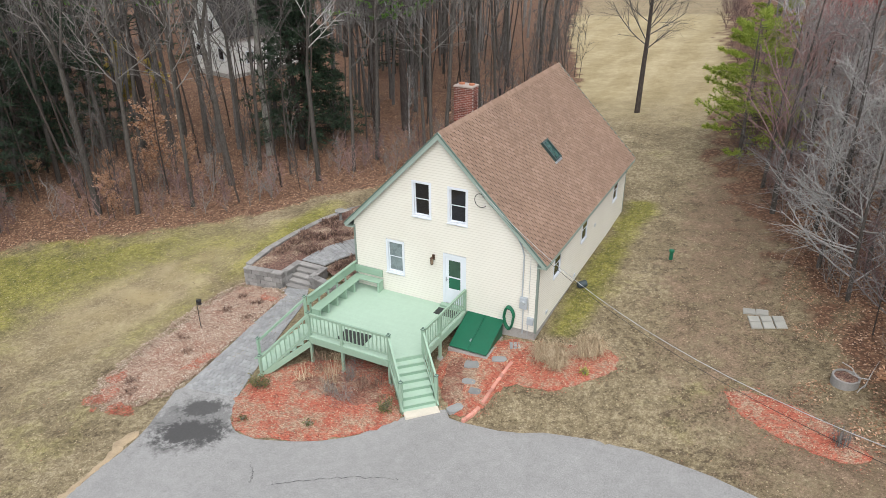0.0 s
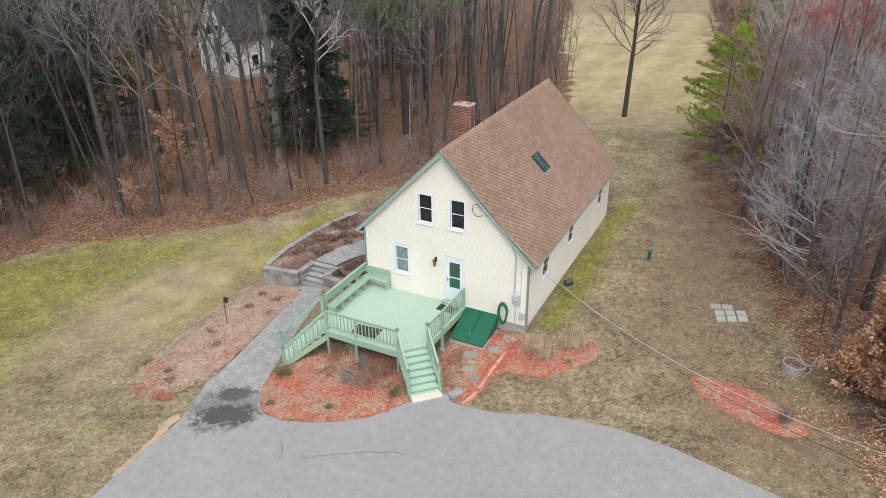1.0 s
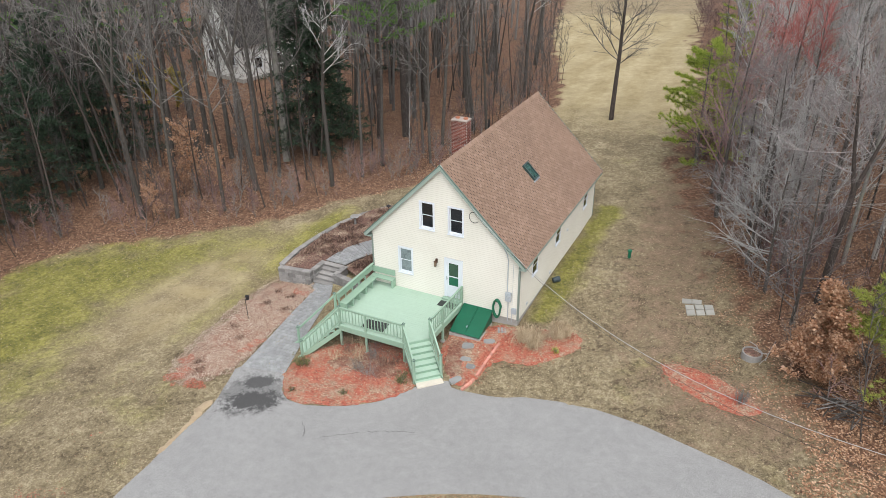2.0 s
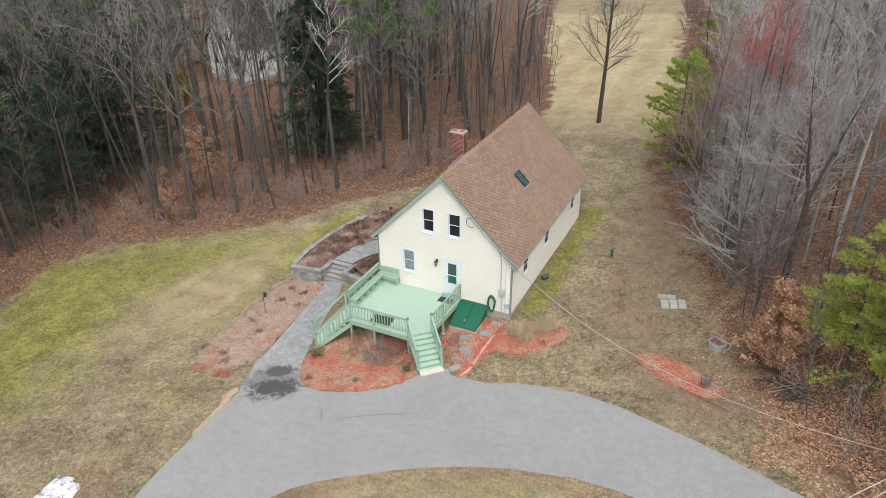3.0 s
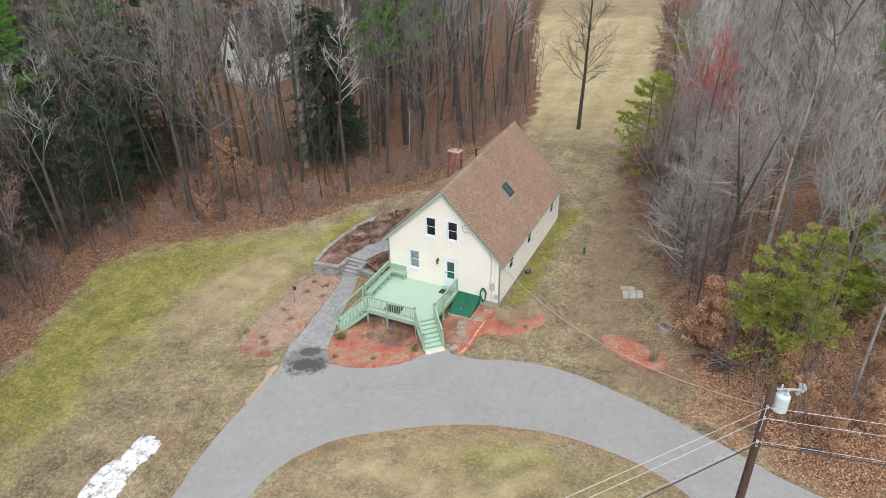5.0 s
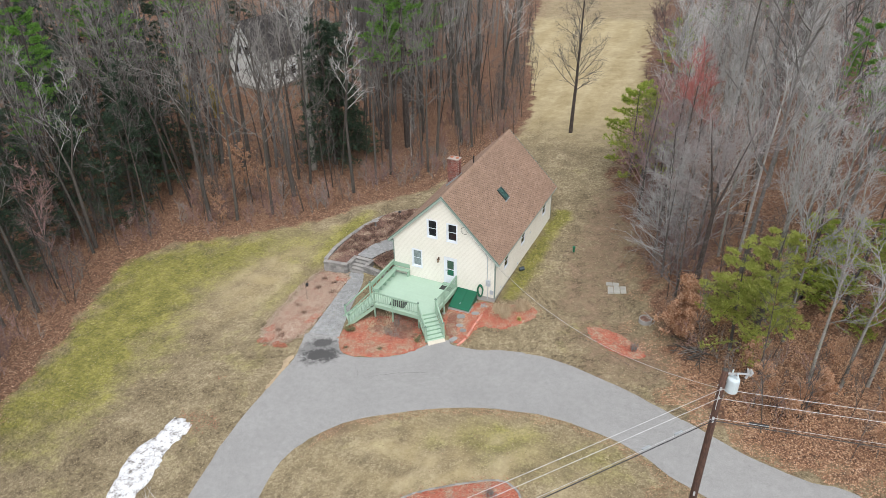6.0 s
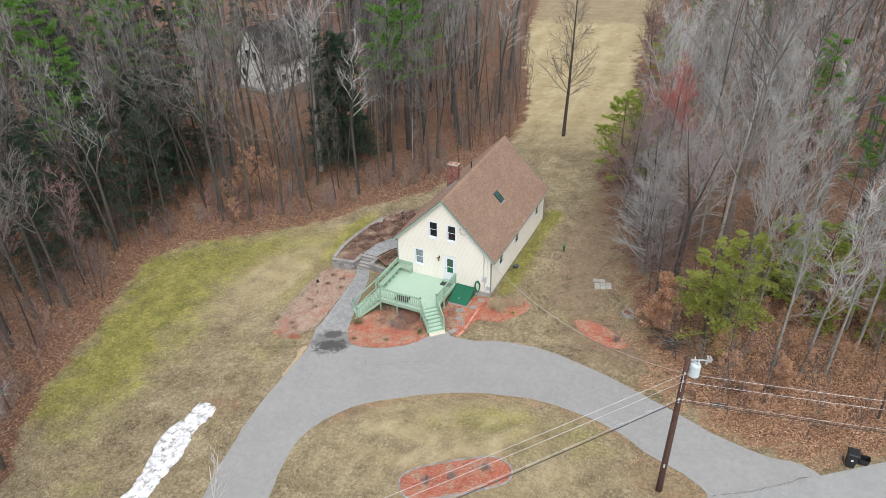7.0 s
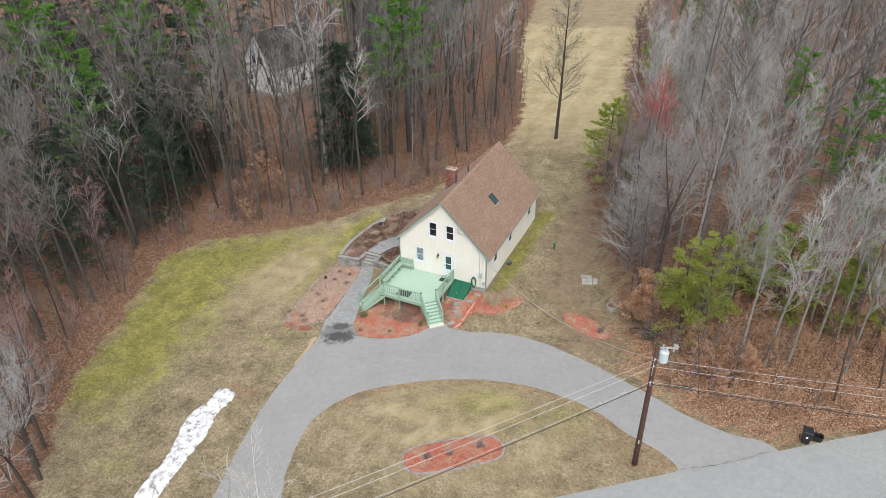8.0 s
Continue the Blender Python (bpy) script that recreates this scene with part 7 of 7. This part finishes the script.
# the wood further off, too deep to count
def far_wood(name, label, region, count, depth, box, mats, seed):
    rng = random.Random(seed)
    src = []
    for s in range(4):
        tr, cr = bare_tree(200 + s, 18, 0.15, 0.34, 11, 0.24, detail=0.7, twig=0.024, fine=False, upright=40)
        off = len(tr.v)
        src.append((np.array(tr.v + cr.v), tr.f + [tuple(i + off for i in q) for q in cr.f]))
    vs, fs, n, made, tries = [], [], 0, 0, 0
    while made < count and tries < count * 40:
        tries += 1
        x, y = rng.uniform(box[0], box[1]), rng.uniform(box[2], box[3])
        d = float(signed_distance(np.array([x]), np.array([y]), region)[0])
        if not depth[0] < d < depth[1]:
            continue
        if (-56 < x < -36 and 24 < y < 46) or signed_distance(np.array([x]), np.array([y]), SIGHT)[0] > 0:
            continue
        v, f = src[rng.randrange(4)]
        a, s = rng.uniform(0, 6.28), rng.uniform(0.8, 1.2)
        c, w = math.cos(a) * s, math.sin(a) * s
        q = np.stack([v[:, 0] * c - v[:, 1] * w + x, v[:, 0] * w + v[:, 1] * c + y, v[:, 2] * s + gz(x, y)], 1)
        vs.append(q)
        fs += [tuple(i + n for i in g) for g in f]
        n += len(v)
        made += 1
    me = bpy.data.meshes.new(name)
    me.from_pydata(np.concatenate(vs).tolist(), [], fs)
    me.materials.append(mats)
    tagged(new(name, me), label, "woods", kind="stuff")


far_wood("far_woods", "leafless grey-brown woodland behind the house", SW, 270, (22, 90), (-125, -12, 0, 140), M_DARKTWIG, 1)
far_wood("far_woods", "leafless grey and reddish woodland beside the field", SE, 170, (3, 60), (-5, 60, 42, 140), M_MAPLETWIG, 2)
far_wood("far_woods", "leafless grey woodland inside the wood's edge", SW, 170, (13, 40), (-80, -8, -20, 70), M_DARKTWIG, 4)
far_wood("far_woods", "leafless silvery woodland behind the pines", SE, 75, (6, 42), (15, 50, 6, 50), M_TWIG, 5)
far_wood("far_woods", "leafless brown woodland along the field", SW, 80, (1.5, 24), (-50, -8, 50, 140), M_TWIG, 3)
for group_ in KINDS.values():
    for k in group_:
        for o in [k, *k.children_recursive]:
            bpy.data.objects.remove(o)
for k in (K_MAPLE, K_TOP, K_BIRCH, K_OAK, K_FIELD, K_PINE, K_HEM, K_YPINE, K_EDGEPINE, K_BEECH, K_BEECH2, K_YELLOW):
    for o in [k, *k.children_recursive]:
        bpy.data.objects.remove(o)


# ---- leaves and grass lying about ----
def scattered(name, label, count, box, keep, mat, size, seed, stand=0.0, lift=0.02):
    rng = random.Random(seed)
    xs = np.array([rng.uniform(box[0], box[1]) for _ in range(count)])
    ys = np.array([rng.uniform(box[2], box[3]) for _ in range(count)])
    ok = keep(xs, ys)
    mb = MB()
    for x, y in zip(xs[ok].tolist(), ys[ok].tolist()):
        c = Vector((x, y, gz(x, y) + lift + rng.uniform(0, 0.03)))
        a, s = rng.uniform(0, 6.28), size * rng.uniform(0.6, 1.4)
        e = Vector((math.cos(a), math.sin(a), rng.uniform(-0.25, 0.25))) * s * 0.5
        q = Vector((-math.sin(a), math.cos(a), rng.uniform(-0.3, 0.3))) * s * 0.32
        k = len(mb.v)
        up = Vector((0, 0, s * 0.12 + stand))
        mb.v += [tuple(c - e), tuple(c + q + up), tuple(c + e), tuple(c - q + up)]
        mb.f += [(k, k + 1, k + 2), (k, k + 2, k + 3)]
    tagged(part(name, mb, mat), label, "leaves", kind="stuff")


def in_west(x, y):
    return signed_distance(x, y, SW) > -0.4 + np.array([noise.noise((a, b, 0)) * 1.2 for a, b in zip(x, y)])


def in_east(x, y):
    return (signed_distance(x, y, DRIVE) < -0.1) & (signed_distance(x, y, ROAD) < -0.3) & (signed_distance(x, y, SE) > -1.2 + np.array([noise.noise((a * 0.6, b * 0.6, 5)) * 2.5 for a, b in zip(x, y)]))


def on_lawn(x, y):
    sd = signed_distance
    return (sd(x, y, SW) < 0) & (sd(x, y, SE) < 0) & (sd(x, y, DRIVE) < -0.1) & (sd(x, y, [(-15, 0), (-15, 12), (0.2, 12.8), (0.2, 0)]) < 0) & (sd(x, y, ROAD) < -0.1)


scattered("fallen_leaves", "brown fallen leaves under the bare trees", 100000, (-45, -9, -26, 34), in_west, M_LEAVES, 0.092, 1)
scattered("fallen_leaves", "orange-brown fallen leaves under the bare trees", 70000, (8, 29, -10, 22), in_east, M_LEAVES, 0.085, 2)
scattered("fallen_leaves", "tan fallen leaves on the bank beside the road", 28000, (12.5, 30, -10, 3), in_east, M_TANLEAVES, 0.10, 12)
def on_rim(x, y):
    d = signed_distance(x, y, DRIVE)
    k = np.array([noise.noise((a * 0.8, b * 0.8, 2)) for a, b in zip(x, y)])
    return (d < -0.06) & (signed_distance(x, y, ROAD) < -0.1) & ((d > -0.55 + 0.5 * k) | (np.hypot((x - 15.2) / 2.6, (y + 13.3) / 1.3) < 1 + 0.5 * k))


scattered("stray_leaves", "small tan dead leaves along the rim of the grass island", 42000, (-4.5, 18, -19, -9.4), on_rim, M_TANLEAVES, 0.055, 13)
scattered("stray_leaves", "stray pale dead leaves scattered on the lawn", 7000, (-30, 22, -27, 26), on_lawn, M_LEAVES, 0.05, 3)


def on_beds(x, y):
    return np.maximum.reduce([signed_distance(x, y, rounded(b)) for b in (BED1, BED2, BED3, BED4)]) > 0.05


scattered("bed_debris", "straw and twig scraps lying on the red mulch", 42000, (-9, 12, -20, 1), on_beds, M_STRAW, 0.05, 7, 0.0, 0.065)
scattered("dead_grass", "dry straw-coloured thatch lying in the lawn", 60000, (-30, 18, -27, 26), on_lawn, M_THATCH, 0.065, 4, 0.0, 0.0)


def near_edge(shapes, lo, hi):
    def keep(x, y):
        d = np.maximum.reduce([signed_distance(x, y, rounded(b)) for b in shapes])
        return (d > lo + 0.25 * np.array([noise.noise((a * 2, b * 2, 9)) for a, b in zip(x, y)])) & (d < hi) & (signed_distance(x, y, DRIVE) < -0.02)
    return keep


scattered("loose_bark", "loose red bark shreds round the mulch beds", 40000, (-9, 12, -20, 1), near_edge((BED1, BED2, BED3, BED4), -0.30, 0.5), M_REDCHIP, 0.04, 8, 0.0, 0.03)
def remnants(x, y):
    d = np.minimum.reduce([np.hypot((x - a) / p, (y - b) / q) for a, b, p, q in ((-13.0, -9.0, 0.55, 0.7), (-11.9, -9.3, 0.6, 0.35), (-11.4, -5.9, 0.3, 0.8), (-13.6, -8.0, 0.3, 0.5), (-12.6, -0.6, 0.5, 0.3), (-11.9, -17.0, 1.6, 0.9), (-13.4, -13.4, 0.4, 0.25))])
    k = np.array([noise.noise((a * 2.2, b * 2.2, 4)) for a, b in zip(x, y)])
    return (d + 0.9 * k < 0.9) & (np.random.RandomState(4).rand(len(x)) < np.where(y < -12, 0.10, 0.8))


scattered("loose_bark", "remnants of faded red mulch by the wood chips", 60000, (-14.5, -10.3, -18.5, 0.2), remnants, M_REDCHIP, 0.055, 10, 0.0, 0.05)
scattered("loose_chips", "loose wood chips and twigs on the sloping bed", 34000, (-15.6, -10.4, -10.2, 0.8), lambda x, y: near_edge((CHIPBED,), -0.35, 9.0)(x, y) & (x < np.interp(y, [-7.4, -4.1, -0.9, 0.45], [-10.8, -11.25, -11.8, -12.25])), M_PALECHIP, 0.06, 9, 0.0, 0.04)


def clump(name, label, category, x, y, blades, height, reach, mat, seed, width=0.012, group="", base=None, droop=0.25, loose=0.65):
    """Arching grass blades or stems from one root."""
    rng = random.Random(seed)
    ob = thing(name, label, category, (x, y, gz(x, y) if base is None else base), group)
    mb = MB()
    for _ in range(blades):
        a = rng.uniform(0, 6.28)
        h, o = height * rng.uniform(0.55, 1.1), reach * rng.uniform(0.2, 1.0)
        s = Vector((-math.sin(a), math.cos(a), 0)) * width
        p = Vector((rng.gauss(0, 0.12), rng.gauss(0, 0.12), 0))
        q = p + Vector((math.cos(a) * o * 0.45, math.sin(a) * o * 0.45, h))
        e = p + Vector((math.cos(a) * o, math.sin(a) * o, h * rng.uniform(droop, droop + loose)))
        k = len(mb.v)
        mb.v += [tuple(p - s), tuple(p + s), tuple(q + s), tuple(q - s), tuple(e)]
        mb.f += [(k, k + 1, k + 2, k + 3), (k + 3, k + 2, k + 4)]
    part("foliage", mb, mat, ob)
    return ob


for k, (x, y, h) in enumerate(((0.65, -0.95, 0.62), (1.15, -0.75, 0.58), (2.05, -0.3, 0.72), (1.25, -1.25, 0.50), (2.35, -0.1, 0.66))):
    clump("ornamental_grass", "dry straw-coloured clump of ornamental grass", "grass", x, y, 430, h, 0.75, M_STRAW, 20 + k, 0.006, "ornamental grasses", droop=-0.02, loose=1.0)
for k, (x, y, h) in enumerate(((-6.6, -4.6, 0.95), (-5.9, -4.9, 0.9), (-5.3, -4.6, 1.0), (-4.6, -4.9, 0.85), (-6.9, -5.3, 0.6), (-5.5, -5.5, 0.6), (-4.2, -4.5, 0.8), (-6.2, -3.9, 0.9), (-4.9, -5.7, 0.5))):
    clump("dead_perennials", "tangle of dry brown stems below the deck", "plant", x, y, 70, h * 0.9, 0.95, (M_HEATH, M_STRAW, M_TWIG)[k % 3], 40 + k, 0.004, "dry stems below the deck")


def bush(x, y, r, h, count, mat, label, seed):
    rng = random.Random(seed)
    ob = thing("low_shrub", label, "shrub", (x, y, gz(x, y)), "small shrubs in the beds")
    st, lf = MB(), MB()
    for _ in range(16):
        a = rng.uniform(0, 6.28)
        e = Vector((math.cos(a) * r * rng.uniform(0.3, 1), math.sin(a) * r * rng.uniform(0.3, 1), h * rng.uniform(0.6, 1.05)))
        st.tube([Vector((0, 0, -0.05)), e * 0.5 + Vector((0, 0, 0.08)), e], [0.012, 0.008, 0.004], 3, cap=False)
        for _ in range(count // 16):
            t = rng.uniform(0.35, 1.05)
            leaf_card(lf, rng, e * t + Vector((rng.gauss(0, 0.07), rng.gauss(0, 0.07), rng.gauss(0, 0.06))), 0.075)
    part("stems", st, M_TWIG, ob)
    part("foliage", lf, mat, ob)


bush(-8.1, -6.25, 0.42, 0.55, 420, M_BUSH, "olive-green low shrub beside the stair foot", 1)
bush(-3.25, -5.55, 0.36, 0.5, 300, M_BUSH, "brownish low shrub beside the stairs", 2)
bush(2.35, -1.35, 0.16, 0.25, 120, M_YPINE, "small yellow-green plant in the mulch", 3)
bush(-7.4, -8.0, 0.16, 0.2, 90, M_BUSH, "small low plant in the mulch", 4)
bush(-5.2, -7.2, 0.2, 0.2, 90, M_BUSH, "small low plant in the mulch", 5)
for k, (x, y) in enumerate(((3.4, -18.1), (4.6, -17.3), (6.1, -16.1), (10.2, -2.4))):
    clump("dead_perennials", "dark dry plant stems standing in the mulch", "plant", x, y, 60, 0.55, 0.4, M_TWIG, 60 + k, 0.008, "dry plants in the beds")
for k, (x, y) in enumerate(((-12.9, -7.9), (-12.3, -8.4), (-13.3, -2.4), (-12.6, -1.2), (-13.7, -1.0), (-12.4, -5.6), (-13.4, -4.9), (-12.0, -2.6))):
    clump("dead_perennials", "small dark dry plant in the wood chips", "plant", x, y, 70, 0.16, 0.35, M_HEATH, 160 + k, 0.010, "dry plants in the chips", droop=0.0)
rb = random.Random(9)
for k in range(95):
    x, y = rb.uniform(-14.2, -8.4), rb.uniform(0.7, 10.0)
    if float(signed_distance(np.array([x]), np.array([y]), terrace)[0]) < 0.3 or -12.6 < x + 0.35 * (y - 1.7) * -1 < -10.6 and y < 6:
        continue
    clump("dead_perennials", "low dry brown heather in the terrace bed", "plant", x, y, 110, rb.uniform(0.16, 0.30), rb.uniform(0.35, 0.55), M_HEATH, 80 + k, 0.012, "dry plants on the terrace", base=TZ - 0.05)
bush(-14.0, 6.0, 0.28, 0.34, 320, M_HEATH, "rounded dry brown shrub on the terrace", 6)


# ---- pieces: shingles, bricks, pavers ----
def tab_mesh(w, d, m=None, mb=None):
    mb = mb or MB()
    p = [(0, 0, 0.0), (w, 0, 0.0), (w, d, 0.0), (0, d, 0.0), (0.0, 0, 0.003), (w, 0, 0.003), (w, d, 0.030), (0, d, 0.030)]
    if m is not None:
        p = [tuple(m @ Vector(q)) for q in p]
    k = len(mb.v)
    mb.v += p
    mb.f += [(k + 4, k + 5, k + 6, k + 7), (k, k + 4, k + 7, k + 3), (k + 1, k + 2, k + 6, k + 5), (k + 3, k + 7, k + 6, k + 2)]
    return mb


TABW, EXPO = 0.305, 0.142
tab = tab_mesh(TABW - 0.048, EXPO + 0.004).mesh("shingle", M_SHINGLE)
rest = MB()
n_course = int(EAVE * math.sqrt(2) / EXPO)
rs = random.Random(12)
singles = 0
for side_ in (1, -1):
    for c in range(n_course + 1):
        v = (c * EXPO) / math.sqrt(2)
        off = (c % 2) * TABW / 2 + rs.uniform(-0.008, 0.008)
        k = -1
        while True:
            y = Y0 + k * TABW + off
            k += 1
            if y > Y1:
                break
            y0, y1 = max(y, Y0 - 0.01), min(y + TABW - 0.048, Y1 + 0.01)
            if y1 - y0 < 0.04:
                continue
            if side_ == 1:
                m = slope_matrix(v, y0)
            else:
                m = Matrix(((0.0, -0.70711, -0.70711), (-1.0, 0.0, 0.0), (0.0, -0.70711, 0.70711))).to_4x4()
                m.translation = (MIDX - v, y1, RIDGE - v)
            m = m @ Matrix.Translation((0, 0, -0.013 + rs.uniform(0, 0.004)))
            full = y1 - y0 > TABW - 0.054
            if side_ == 1 and full and y < 2.3 and c >= 2 and singles < 300:
                ob = part("shingle", tab, None, roof)
                ob.matrix_local = m
                singles += 1
            else:
                tab_mesh(y1 - y0, EXPO + 0.004, m, rest)
tagged(part("shingle_field", rest, M_SHINGLE, roof), kind="stuff")
for k in range(int((Y1 - Y0) / 0.2) + 1):
    y = Y0 + k * 0.2
    mb = MB()
    y2 = min(y + 0.215, Y1 + 0.02)
    for s in (1, -1):
        a = [(MIDX, y, RIDGE + 0.012 + 0.004), (MIDX + s * 0.14, y, RIDGE + 0.012 - 0.14 + 0.004), (MIDX + s * 0.14, y2, RIDGE + 0.012 - 0.14 + 0.018), (MIDX, y2, RIDGE + 0.012 + 0.018)]
        mb.quad(*(a if s > 0 else a[::-1]))
        mb.quad(*[(x, yy, z - 0.014) for x, yy, z in (a[::-1] if s > 0 else a)])
    part("ridge_cap", mb, M_SHINGLE, roof)

brick_mesh = {}


def brick(w, d, h):
    key = (round(w, 3), round(d, 3))
    if key not in brick_mesh:
        mb = MB()
        mb.box(-w / 2, -d / 2, 0, w / 2, d / 2, h, bevel=0.004)
        brick_mesh[key] = mb.mesh("brick", M_BRICK)
    return brick_mesh[key]


z, c = 5.75, 0
while z < 7.93:
    o = 0.0 if c % 2 else 0.105
    for face in range(4):
        lo, hi = (CH[0], CH[2]) if face % 2 == 0 else (CH[1] + 0.1, CH[3] - 0.1)
        a = lo - o if face % 2 == 0 else lo - (0.105 - o)
        while a < hi - 0.02:
            a0, a1 = max(a, lo) + 0.005, min(a + 0.21, hi) - 0.005
            a += 0.21
            if a1 - a0 < 0.03:
                continue
            mid = (a0 + a1) / 2
            if face % 2 == 0:
                x, y = mid, (CH[1] + 0.05 if face == 0 else CH[3] - 0.05)
                me = brick(a1 - a0 - 0.006, 0.1, 0.059)
            else:
                x, y = (CH[2] - 0.05 if face == 1 else CH[0] + 0.05), mid
                me = brick(0.1, a1 - a0 - 0.006, 0.059)
            if z + 0.07 < RIDGE - abs(x - MIDX) - 0.05 and face != 3:
                continue
            ob = part("brick", me, None, chimney)
            ob.location = (x, y, z)
    z += 0.075
    c += 1

# paver walk from the drive to the garden steps, and the curved walk above them
walkway = thing("paver_walk", "grey concrete paver walk beside the deck", "walk", kind="structure")
WL = rounded([(-10.75, -7.4), (-11.2, -4.1), (-11.75, -0.9), (-12.2, 0.45)], False, 6)
WR = rounded([(-8.5, -7.05), (-9.45, -4.1), (-10.35, -0.9), (-11.0, 0.45)], False, 6)
me_ = draped(WL + WR[::-1], 0.012, "walk_bed", M_JOINT, 0.4, height=lambda x, y: gz(x, y))
part("joint_bed", me_, None, walkway)


def paved(left, right, rows, zf, parent, count_limit, seed, size=0.235):
    rng = random.Random(seed)
    loose = MB()
    made = 0
    for r in range(rows):
        t0, t1 = r / rows, (r + 1) / rows

        def at(line, t):
            q = t * (len(line) - 1)
            i = min(int(q), len(line) - 2)
            return Vector(line[i]).lerp(Vector(line[i + 1]), q - i)

        a0, b0, a1, b1 = at(left, t0), at(right, t0), at(left, t1), at(right, t1)
        n = max(2, round((b0 - a0).length / size))
        sh = 0.5 if r % 2 else 0.0
        for k in range(-1, n):
            u0, u1 = max(0, (k + sh) / n), min(1, (k + 1 + sh) / n)
            if u1 - u0 < 0.15 / n:
                continue
            c = [a0.lerp(b0, u0), a0.lerp(b0, u1), a1.lerp(b1, u1), a1.lerp(b1, u0)]
            mid = (c[0] + c[1] + c[2] + c[3]) / 4
            c = [mid + (p - mid) * 0.915 for p in c]
            ci = [mid + (p - mid) * 0.90 for p in c]
            z = zf(mid.x, mid.y) + rng.uniform(0, 0.008)
            mb = MB() if made < count_limit else loose
            k0 = len(mb.v)
            mb.v += [(p.x, p.y, zf(p.x, p.y) - 0.03) for p in c] + [(p.x, p.y, zf(p.x, p.y) + 0.028) for p in c] + [(p.x, p.y, zf(p.x, p.y) + 0.036 + (z - zf(mid.x, mid.y))) for p in ci]
            for q in (0, 4):
                mb.f += [(k0 + q + i, k0 + q + (i + 1) % 4, k0 + q + 4 + (i + 1) % 4, k0 + q + 4 + i) for i in range(4)]
            mb.f.append((k0 + 8, k0 + 9, k0 + 10, k0 + 11))
            if made < count_limit:
                part("paver", mb, M_PAVER, parent)
                made += 1
    if loose.v:
        tagged(part("paver_field", loose, M_PAVER, parent), kind="stuff")


paved(WL, WR, 46, gz, walkway, 300, 1, 0.185)
upper = thing("terrace_walk", "curved grey paver walk on the terrace", "walk", kind="structure")
UL = rounded([(-12.3, 1.78), (-12.0, 3.6), (-10.9, 5.4), (-9.4, 6.7), (-7.96, 7.4)], False, 6)
UR = rounded([(-11.0, 1.78), (-10.6, 3.0), (-9.8, 4.2), (-8.9, 5.0), (-7.96, 5.5)], False, 6)
me_ = draped(UL + UR[::-1], 0.03, "walk_bed", M_JOINT, 0.4, height=lambda x, y: TZ)
part("joint_bed", me_, None, upper)
paved(UL, UR, 34, lambda x, y: TZ + 0.025, upper, 220, 2, 0.2)
